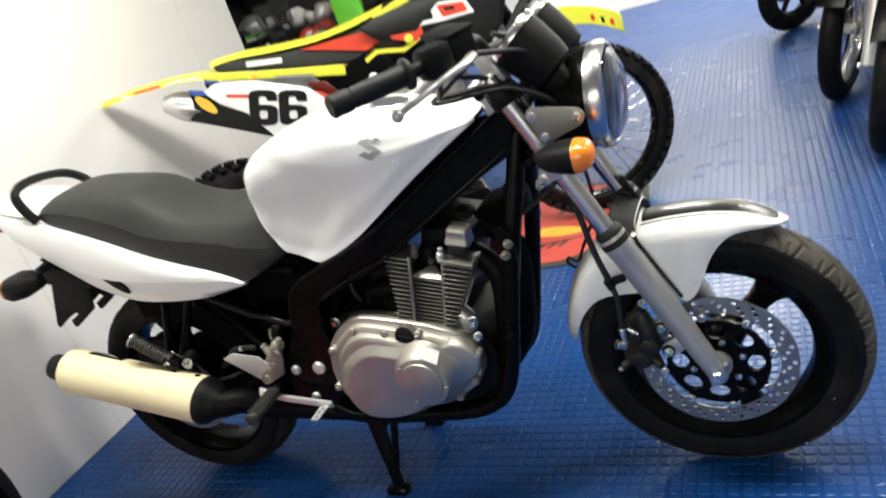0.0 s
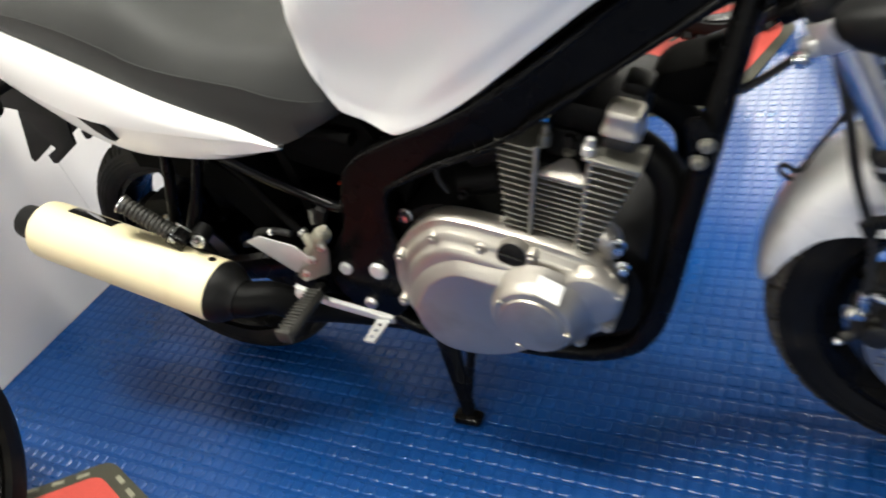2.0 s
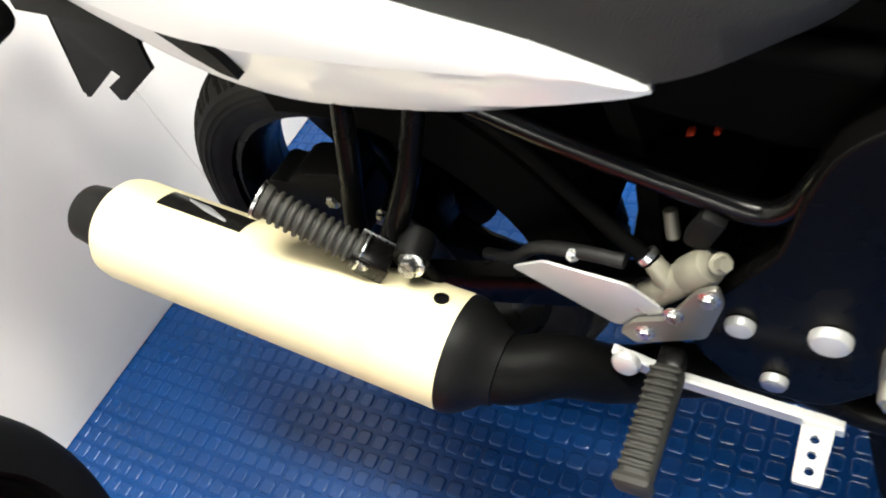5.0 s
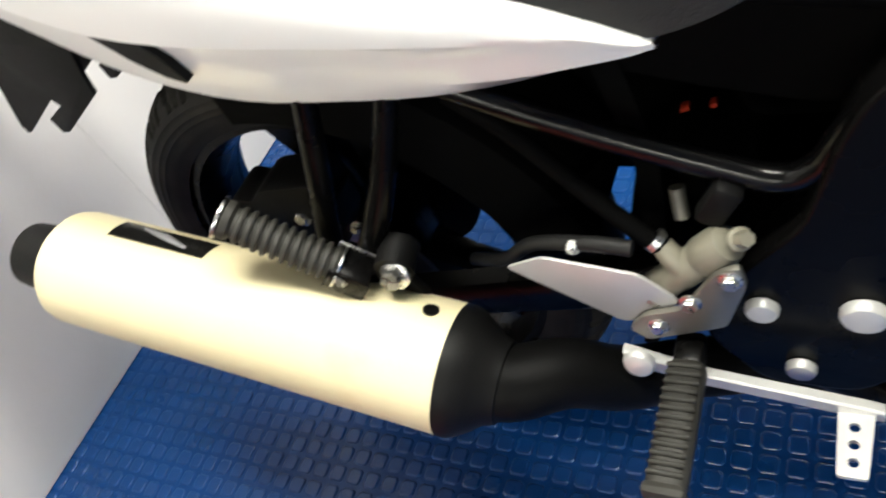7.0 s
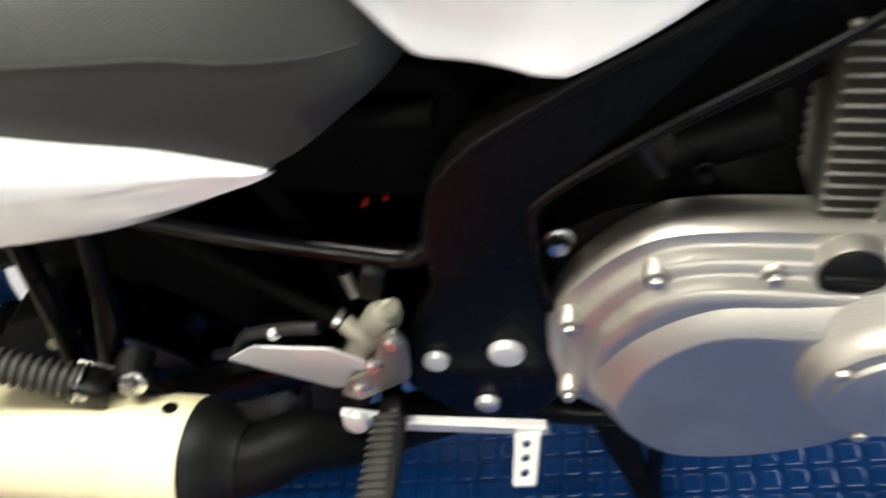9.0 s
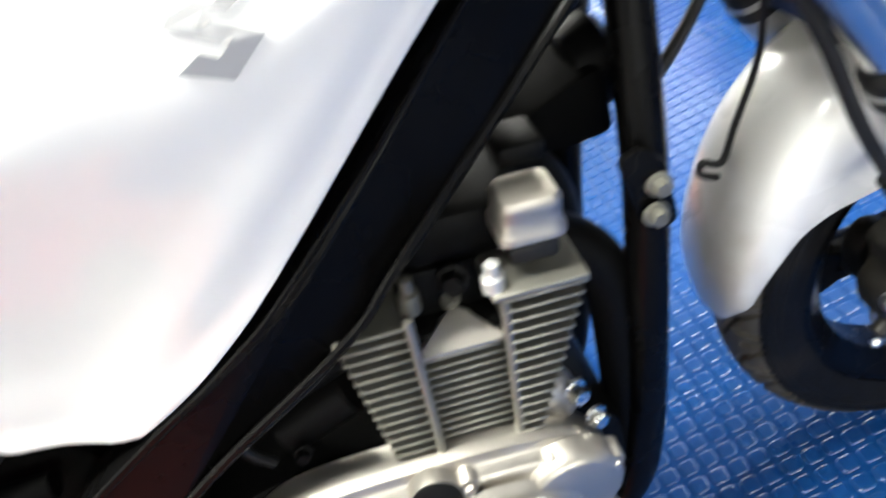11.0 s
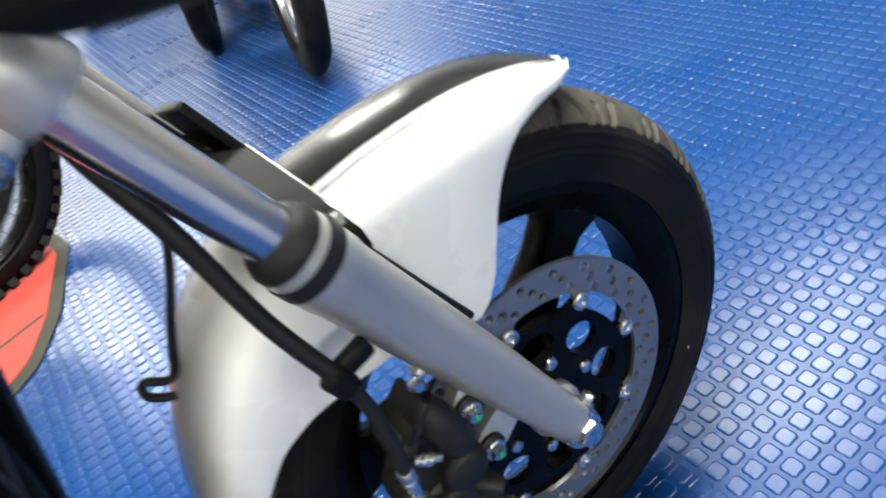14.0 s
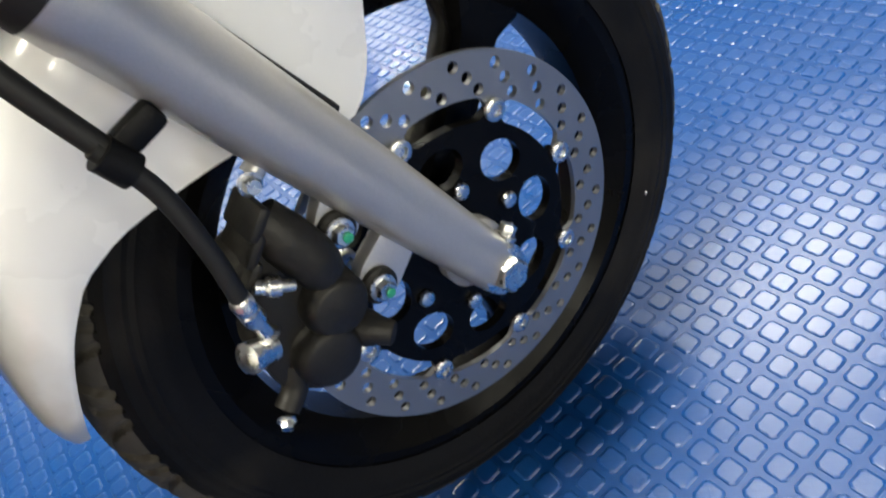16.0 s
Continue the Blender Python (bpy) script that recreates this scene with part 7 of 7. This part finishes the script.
# seat
bm = bmesh.new()
rings = []
for x, zt, zb, w in ((0.050, 1.048, 1.034, 0.040), (0.075, 1.058, 1.022, 0.070), (0.15, 1.052, 1.005, 0.082), (0.30, 1.026, 0.962, 0.086), (0.45, 1.012, 0.920, 0.086), (0.56, 1.014, 0.905, 0.084), (0.65, 1.022, 0.945, 0.078), (0.76, 1.040, 1.000, 0.062)):
    rings.append([Vector((x, y * w, zb + (zt - zb) * f)) for y, f in ((-0.9, 0), (-1, 0.1), (-1, 0.6), (-0.9, 0.9), (-0.5, 1), (0.5, 1), (0.9, 0.9), (1, 0.6), (1, 0.1), (0.9, 0))])
loft(bm, smooth_rings(rings))
mxpart("seat", bm, "vinyl", label="slim black seat")
bm = bmesh.new()
rings = []
for x, zt, w in ((0.045, 1.060, 0.060), (0.15, 1.060, 0.078), (0.30, 1.040, 0.081), (0.45, 1.028, 0.081), (0.58, 1.036, 0.078), (0.70, 1.052, 0.070), (0.80, 1.072, 0.062), (0.90, 1.094, 0.066), (1.00, 1.106, 0.070)):
    rings.append([Vector((x, y * w, zt + dz)) for y, dz in ((-1.08, -0.010), (-0.9, 0.000), (-0.5, 0.005), (0.5, 0.005), (0.9, 0.000), (1.08, -0.010), (0.5, -0.006), (-0.5, -0.006))])
loft(bm, smooth_rings(rings))
mxpart("seat_top", bm, "yellow", label="yellow seat cover top")
for side in (-1, 1):
    bm = bmesh.new()
    plate(bm, rounded([(0.66, 1.036), (0.80, 1.078), (1.00, 1.102), (1.13, 1.060), (1.17, 0.990), (1.145, 0.985), (1.10, 1.040), (0.98, 1.062), (0.82, 1.052), (0.68, 1.020)], 0.006), -0.005, 0.005)
    for v in bm.verts:
        v.co.y = v.co.y + side * (0.112 + 0.22 * max(0, v.co.x - 0.75))
    mxpart("shroud_edge", bm, "yellow", label="yellow upper edge of the shroud")
# rear mudguard
bm = bmesh.new()
rings = []
for x, z, w in ((-0.400, 1.046, 0.010), (-0.36, 1.052, 0.030), (-0.25, 1.058, 0.060), (-0.12, 1.052, 0.082), (0.02, 1.032, 0.088), (0.12, 1.005, 0.085)):
    rings.append([Vector((x, y * w, z + dz)) for y, dz in ((-1, -0.015), (-0.92, -0.003), (-0.5, 0.004), (0.5, 0.004), (0.92, -0.003), (1, -0.015), (0.88, -0.009), (-0.88, -0.009))])
loft(bm, smooth_rings(rings))
mxpart("rear_mudguard", bm, "yellow", label="long yellow rear mudguard")
bm = bmesh.new()
plate(bm, [(-0.25, 1.055), (-0.15, 1.051), (-0.15, 1.043), (-0.25, 1.047)], -0.080, -0.077)
mxpart("lettering_bar", bm, "red")
for x0, x1, z0 in ((-0.295, -0.265, 1.047), (-0.125, -0.055, 1.039), (-0.045, 0.000, 1.031)):
    bm = bmesh.new()
    plate(bm, [(x0, z0 + 0.009), (x1, z0 + 0.006), (x1, z0 - 0.001), (x0, z0 + 0.002)], -0.0905, -0.0875)
    mxpart("lettering_bar", bm, "decal_white")
# silencer
bm = bmesh.new()
tube(bm, [(-0.160, -0.086, 0.980), (-0.146, -0.086, 0.974), (-0.085, -0.086, 0.948), (0.10, -0.082, 0.850), (0.20, -0.080, 0.795)], [0.027, 0.034, 0.055, 0.054, 0.046], 24)
mxpart("silencer", bm, "brushed", label="brushed aluminium silencer")
bm = bmesh.new()
tube(bm, [(0.22, -0.080, 0.790), (0.40, -0.12, 0.74), (0.55, -0.13, 0.66), (0.85, -0.10, 0.60), (1.02, -0.04, 0.62)], 0.022, 12)
mxpart("exhaust_pipe", bm, "steel")
# engine and tank
bm = bmesh.new()
plate(bm, rounded([(0.52, 0.36), (0.54, 0.56), (0.70, 0.62), (0.72, 0.80), (0.90, 0.82), (0.92, 0.60), (0.96, 0.40), (0.80, 0.30), (0.60, 0.30)], 0.03), -0.10, 0.10, bevel=0.015)
mxpart("engine_block", bm, "cast")
bm = bmesh.new()
plate(bm, rounded([(0.62, 0.95), (0.72, 1.07), (0.90, 1.07), (1.02, 0.98), (0.95, 0.84), (0.70, 0.84)], 0.03), -0.09, 0.09, bevel=0.02)
mxpart("fuel_tank", bm, "decal_black")
bm = bmesh.new()
lathe(bm, [(0.020, 0), (0.020, 0.015), (0.012, 0.018)], along((0.60, -0.115, 0.83), (0, -1, 0.2)), 18)
mxpart("throttle_body", bm, "alloy")
# front mudguard and bar
bm = bmesh.new()
rings = []
for x, z, w in ((0.98, 0.830, 0.070), (1.10, 0.865, 0.098), (1.22, 0.876, 0.108), (1.35, 0.862, 0.106), (1.455, 0.825, 0.098), (1.53, 0.782, 0.082), (1.558, 0.758, 0.045)):
    rings.append([Vector((x, y * w, z + dz)) for y, dz in ((-1, -0.030), (-0.92, -0.005), (-0.5, 0.008), (0.5, 0.008), (0.92, -0.005), (1, -0.030), (0.88, -0.016), (-0.88, -0.016))])
loft(bm, smooth_rings(rings))
mxpart("front_mudguard", bm, "decal_white", label="white front mudguard with yellow edge band")
bm = bmesh.new()
rings = []
for x, z, w in ((1.20, 0.876, 0.109), (1.35, 0.862, 0.107), (1.455, 0.825, 0.099), (1.53, 0.781, 0.083), (1.560, 0.756, 0.046)):
    rings.append([Vector((x, -w + 0.002, z - 0.080)), Vector((x, -w - 0.002, z - 0.078)), Vector((x, -w * 0.99 - 0.002, z - 0.012)), Vector((x, -w * 0.97, z - 0.010))])
loft(bm, smooth_rings(rings))
mxpart("mudguard_band", bm, "yellow")
for k in range(3):
    bm = bmesh.new()
    x = 1.43 + 0.035 * k
    z = 0.785 - 0.020 * k
    plate(bm, [(x, z - 0.012), (x + 0.014, z - 0.020), (x + 0.014, z + 0.004), (x, z + 0.010)], -0.1040 + 0.005 * k, -0.0960 + 0.005 * k)
    mxpart("band_mark", bm, "red" if k != 1 else "decal_black")
bm = bmesh.new()
tube(bm, [(0.96, -0.40, 1.16), (1.02, -0.24, 1.20), (1.04, -0.10, 1.13), (1.04, 0.10, 1.13), (1.02, 0.24, 1.20), (0.96, 0.40, 1.16)], 0.013, 10)
mxpart("handlebar", bm, "gloss_black")
bm = bmesh.new()
block(bm, Matrix.Translation((1.06, 0, 1.06)), 0.07, 0.22, 0.05, bevel=0.012)
block(bm, Matrix.Translation((1.13, 0, 0.86)), 0.07, 0.22, 0.05, bevel=0.012)
mxpart("fork_clamp", bm, "alloy")
bm = bmesh.new()
plate(bm, rounded([(0.55, 0.02), (0.62, 0.30), (0.88, 0.30), (0.95, 0.02), (0.90, 0.0), (0.60, 0.0)], 0.02), -0.14, 0.14, bevel=0.01)
mxpart("paddock_stand", bm, "gloss_black")


# ---- other parked machines: what shows of them is their front ends ----
def parked_front(x, y, yaw, r, w, rim_r, cast, label, lean=10.0):
    th = thing("parked_motorcycle", (x, y, 0), label, "motorcycle", "parked motorcycles")
    base = Matrix.Translation((x, y, 0)) @ pose(0, 0, 0, 0, 0, yaw) @ pose(0, 0, 0, -lean, 0, 0)
    m = base @ Matrix.Translation((0, 0, r))
    if cast:
        bm = bmesh.new()
        prof = [(rim_r + (r - rim_r) * abs(math.cos(math.pi * i / 19 - math.pi / 2)) ** 0.62, w / 2 * math.sin(math.pi * i / 19 - math.pi / 2)) for i in range(20)]
        lathe(bm, prof, along((0, 0, 0), (0, 1, 0)), 96, close=True)
        part("tyre", placed(bm, m), "tyre", th)
        bm = bmesh.new()
        h = w * 0.36
        lathe(bm, [(rim_r + 0.006, -h), (rim_r - 0.02, -h * 0.5), (rim_r - 0.022, h * 0.5), (rim_r + 0.006, h), (rim_r - 0.012, h), (rim_r - 0.035, 0), (rim_r - 0.012, -h)], along((0, 0, 0), (0, 1, 0)), 72, close=True)
        part("rim", placed(bm, m), "satin_black", th)
        for k in range(6):
            a = 2 * math.pi * k / 6
            bm = bmesh.new()
            tube(bm, [(0.03 * math.cos(a), 0, 0.03 * math.sin(a)), ((rim_r - 0.03) * math.cos(a), 0, (rim_r - 0.03) * math.sin(a))], [0.020, 0.016], 8)
            part("spoke", placed(bm, m), "satin_black", th)
        bm = bmesh.new()
        plate(bm, circle(0, 0, 0.13, 48), -0.065, -0.060, [circle(0, 0, 0.085, 40)[::-1]])
        part("brake_disc", placed(bm, m), "disc", th)
    else:
        spoked_wheel("front_wheel", m, r, w, rim_r, th, 36, 0, "chrome", "chrome wire-spoked front wheel")
    for side in (-1, 1):
        bm = bmesh.new()
        tube(bm, [(0.0, side * 0.085, 0.0), (-0.13, side * 0.085, 0.32)], 0.024, 12, per=2)
        part("fork_slider", placed(bm, m), "alloy", th)
        bm = bmesh.new()
        tube(bm, [(-0.13, side * 0.085, 0.32), (-0.24, side * 0.085, 0.60)], 0.017, 12, per=2)
        part("fork_tube", placed(bm, m), "chrome", th)
        bolt("axle_nut", m @ Vector((0, side * 0.108, 0)), m.to_3x3() @ Vector((0, side, 0)), 0.011, th)
    bm = bmesh.new()
    block(bm, Matrix.Translation((-0.24, 0, 0.60)), 0.07, 0.24, 0.05, bevel=0.012)
    block(bm, Matrix.Translation((-0.185, 0, 0.46)), 0.06, 0.22, 0.04, bevel=0.012)
    part("fork_clamp", placed(bm, m), "gloss_black", th)
    bm = bmesh.new()
    rings = []
    for k in range(15):
        a = math.radians(30 + 9 * k)
        rr = r + 0.03
        rings.append([Vector(((rr + dr) * math.cos(a), y_, (rr + dr) * math.sin(a))) for y_, dr in ((-0.06, -0.03), (-0.055, 0.0), (0, 0.012), (0.055, 0.0), (0.06, -0.03), (0.05, -0.008), (0, 0.004), (-0.05, -0.008))])
    loft(bm, rings)
    part("mudguard", placed(bm, m), "gloss_black", th)
    bm = bmesh.new()
    plate(bm, rounded([(-0.42, -0.12), (-0.40, 0.12), (-0.52, 0.30), (-0.70, 0.30), (-0.86, 0.14), (-0.90, -0.08), (-0.74, -0.16)], 0.04), -0.12, 0.12, bevel=0.03)
    part("engine_block", placed(bm, m), "engine_black", th)
    bm = bmesh.new()
    loft(bm, smooth_rings([[Vector((px, w_ * math.cos(a), zc + h_ * math.sin(a))) for a in (2 * math.pi * k / 20 for k in range(20))] for px, w_, h_, zc in
              ((-0.30, 0.05, 0.04, 0.56), (-0.36, 0.11, 0.09, 0.56), (-0.52, 0.14, 0.12, 0.54), (-0.68, 0.12, 0.10, 0.50), (-0.78, 0.07, 0.06, 0.47))]))
    part("fuel_tank", placed(bm, m), "gloss_black", th)
    bm = bmesh.new()
    loft(bm, smooth_rings([[Vector((px, w_ * math.cos(a), zc + h_ * math.sin(a))) for a in (2 * math.pi * k / 16 for k in range(16))] for px, w_, h_, zc in
              ((-0.74, 0.07, 0.03, 0.48), (-0.90, 0.12, 0.05, 0.46), (-1.15, 0.13, 0.05, 0.49), (-1.38, 0.08, 0.03, 0.54))]))
    part("seat", placed(bm, m), "vinyl", th)
    bm = bmesh.new()
    lathe(bm, [(0.02, -0.09), (0.07, -0.06), (0.085, 0.0), (0.08, 0.01), (0.0, 0.02)], along((-0.14, 0, 0.60), (1, 0, -0.05)), 28)
    part("headlight", placed(bm, m), "satin_black", th)
    bm = bmesh.new()
    tube(bm, [(-1.30, 0, 0.0), (-0.86, 0, 0.02)], [0.03, 0.04], 10)
    part("swing_arm", placed(bm, m), "gloss_black", th)
    bm = bmesh.new()
    lathe(bm, [(0.215, -0.05), (0.29, -0.045), (0.312, 0.0), (0.29, 0.045), (0.215, 0.05)], along((-1.30, 0, 0.0), (0, 1, 0)), 64, close=True)
    part("rear_tyre", placed(bm, m), "tyre", th)
    bm = bmesh.new()
    tube(bm, [(-0.30, 0.34, 0.74), (-0.22, 0.16, 0.76), (-0.20, 0.0, 0.70), (-0.22, -0.16, 0.76), (-0.30, -0.34, 0.74)], 0.012, 10)
    part("handlebar", placed(bm, m), "satin_black", th)
    return th


parked_front(1.045, 4.01, -132, 0.30, 0.10, 0.215, True, "parked motorcycle front end with black cast wheel")
parked_front(1.165, 2.40, -110, 0.315, 0.085, 0.235, False, "parked motorcycle front end with chrome wire wheel")
parked_front(1.245, 1.68, -104, 0.315, 0.085, 0.235, False, "parked motorcycle front end with chrome wire wheel")

# wheel of the machine standing beside the front mat
nb = thing("parked_motorcycle", (-0.9, -0.7, 0), "rear wheel end of a black motorcycle beside the partition", "motorcycle", "parked motorcycles")
nm = Matrix.Translation((-0.90, -0.70, 0.302)) @ pose(0, 0, 0, 0, 0, -60)
bm = bmesh.new()
prof = [(0.216 + (0.300 - 0.216) * abs(math.cos(math.pi * i / 23 - math.pi / 2)) ** 0.6, 0.064 * math.sin(math.pi * i / 23 - math.pi / 2)) for i in range(24)]
lathe(bm, prof, along((0, 0, 0), (0, 1, 0)), 120, close=True)
part("tyre", placed(bm, nm), "tyre", nb)
bm = bmesh.new()
lathe(bm, [(0.222, -0.048), (0.196, -0.03), (0.194, 0.03), (0.222, 0.048), (0.206, 0.048), (0.182, 0.0), (0.206, -0.048)], along((0, 0, 0), (0, 1, 0)), 80, close=True)
part("rim", placed(bm, nm), "gloss_black", nb)
for k in range(5):
    a = 2 * math.pi * k / 5
    bm = bmesh.new()
    tube(bm, [(0.03 * math.cos(a), 0, 0.03 * math.sin(a)), (0.19 * math.cos(a), 0, 0.19 * math.sin(a))], [0.024, 0.020], 8)
    part("spoke", placed(bm, nm), "gloss_black", nb)
for y in (-0.070, 0.070):
    bm = bmesh.new()
    teeth = []
    for k in range(168):
        a = 2 * math.pi * k / 168
        rr = 0.112 + (0.005 if k % 4 < 2 else 0.0)
        teeth.append((rr * math.cos(a), rr * math.sin(a)))
    plate(bm, teeth, y - 0.003, y + 0.003, [circle(0.075 * math.cos(a), 0.075 * math.sin(a), 0.018, 14)[::-1] for a in (2 * math.pi * k / 5 for k in range(5))])
    part("sprocket" if y > 0 else "brake_disc", placed(bm, nm), "dark_gold", nb)
for side in (-1, 1):
    bm = bmesh.new()
    tube(bm, [(0.0, side * 0.10, 0.0), (0.25, side * 0.10, 0.03), (0.50, side * 0.09, 0.08)], [0.022, 0.026, 0.03], 10)
    part("swing_arm", placed(bm, nm), "gloss_black", nb)
bm = bmesh.new()
block(bm, Matrix.Translation((0.50, 0, 0.08)), 0.06, 0.24, 0.08, bevel=0.015)
part("cross_member", placed(bm, nm), "gloss_black", nb)

# ---- display shelves behind the partition ----
sh = thing("display_shelf", (-1.35, 2.6, 0), "black display shelf with a bright green side panel", "shelf")
for z in (0.10, 0.48, 0.86, 0.985, 1.30, 1.75):
    bm = bmesh.new()
    deep = 0.42 if z < 0.9 else 0.20
    block(bm, Matrix.Translation((-1.42, 2.83 - deep / 2, z)), 1.30, deep, 0.03, bevel=0.003)
    part("shelf_board", bm, "shelf", sh)
bm = bmesh.new()
block(bm, Matrix.Translation((-1.42, 2.85, 0.95)), 1.34, 0.03, 1.90, bevel=0.003)
part("back_panel", bm, "shelf", sh)
for x in (-2.07, -0.76):
    bm = bmesh.new()
    block(bm, Matrix.Translation((x, 2.62, 0.95)), 0.03, 0.44, 1.90, bevel=0.003)
    part("side_panel", bm, "shelf", sh)
bm = bmesh.new()
block(bm, Matrix.Translation((-1.10, 2.36, 1.02)), 0.17, 0.03, 0.30, bevel=0.003)
part("green_panel", bm, "green", sh, "bright green laminate panel")


def clear_box(x, y, z, s, rz, ry=0):
    b = thing("acrylic_box", (x, y, z), "clear acrylic display box on the shelf", "box", "acrylic boxes")
    m = Matrix.Translation((x, y, z + s / 2)) @ pose(0, 0, 0, 0, ry, rz)
    for d, size in (((0, 0, -0.48), (1, 1, 0.04)), ((0.48, 0, 0), (0.04, 1, 1)), ((-0.48, 0, 0), (0.04, 1, 1)), ((0, 0.48, 0), (1, 0.04, 1)), ((0, -0.48, 0), (1, 0.04, 1))):
        bm = bmesh.new()
        block(bm, m @ Matrix.Translation(Vector(d) * s), size[0] * s, size[1] * s, size[2] * s, bevel=0.001, seg=1)
        part("pane", bm, "acrylic", b)
    bm = bmesh.new()
    block(bm, m @ Matrix.Translation((0, 0, -0.25 * s)), s * 0.6, s * 0.5, s * 0.4, bevel=0.008)
    part("part_inside", bm, "chrome", b)
    return b


clear_box(-1.68, 2.47, 0.876, 0.17, 20)
clear_box(-1.63, 2.46, 1.0475, 0.14, -15)
clear_box(-1.30, 2.52, 0.876, 0.15, 8)
GOODS = ((-1.78, 2.46, 0.875, 0.075, "satin_black", "dark rounded bag on the shelf"), (-1.76, 2.44, 0.875, 0.050, "decal_white", "white wrapped part on the shelf"), (-1.55, 2.62, 0.875, 0.060, "red", "crumpled red cloth on the shelf"),
         (-1.42, 2.60, 0.875, 0.070, "red", "crumpled red cloth on the shelf"), (-1.22, 2.50, 0.875, 0.055, "satin_alloy", "small silver part on the shelf"), (-1.38, 2.44, 0.875, 0.045, "satin_alloy", "small silver part on the shelf"),
         (-1.16, 2.58, 0.875, 0.065, "satin_black", "dark boxed part on the shelf"), (-0.95, 2.55, 0.875, 0.090, "satin_black", "dark boxed part on the shelf"), (-1.50, 2.60, 0.875, 0.055, "decal_white", "white wrapped part on the shelf"),
         (-1.31, 2.40, 0.875, 0.030, "decal_white", "white wrapped part on the shelf"), (-1.46, 2.42, 0.875, 0.030, "red", "small red part on the shelf"), (-1.76, 2.56, 0.875, 0.050, "mat_pale", "pale folded cloth on the shelf"),
         (-1.97, 2.72, 1.001, 0.085, "decal_grey", "grey plastic-wrapped helmet on the shelf"), (-1.80, 2.72, 1.001, 0.050, "satin_black", "dark boxed part on the shelf"), (-1.66, 2.72, 1.001, 0.060, "decal_white", "white wrapped part on the shelf"),
         (-1.56, 2.73, 1.001, 0.045, "satin_alloy", "small silver part on the shelf"), (-1.46, 2.72, 1.001, 0.055, "satin_alloy", "small silver part on the shelf"), (-1.37, 2.73, 1.001, 0.040, "mat_yellow", "small yellow packet on the shelf"),
         (-1.29, 2.72, 1.001, 0.050, "satin_alloy", "small silver part on the shelf"))
carton = thing("carton", (-1.94, 2.66, 1.0), "small green and white cardboard carton on the shelf", "box")
bm = bmesh.new()
block(bm, Matrix.Translation((-1.94, 2.655, 1.018)) @ pose(0, 0, 0, 0, 0, 12), 0.12, 0.045, 0.034, bevel=0.002)
part("box_body", bm, "decal_white", carton)
bm = bmesh.new()
block(bm, Matrix.Translation((-1.94, 2.655, 1.0265)) @ pose(0, 0, 0, 0, 0, 12), 0.122, 0.047, 0.019, bevel=0.002)
part("printed_band", bm, "green", carton, "green printed band")
for k, (x, y, z, s, mt, lb) in enumerate(GOODS):
    bm = bmesh.new()
    bmesh.ops.create_icosphere(bm, subdivisions=3, radius=s, matrix=Matrix.Translation((x, y, z + s * 0.78)))
    for v in bm.verts:
        v.co += Vector((1, 1, 0.8)) * (noise.noise(v.co * 14 + Vector((k * 3, 0, 0))) * s * 0.45)
        v.co.z = max(v.co.z, z)
    ob = part("shelf_item", bm, mt)
    tagged(ob, lb, "goods", "shelf goods")
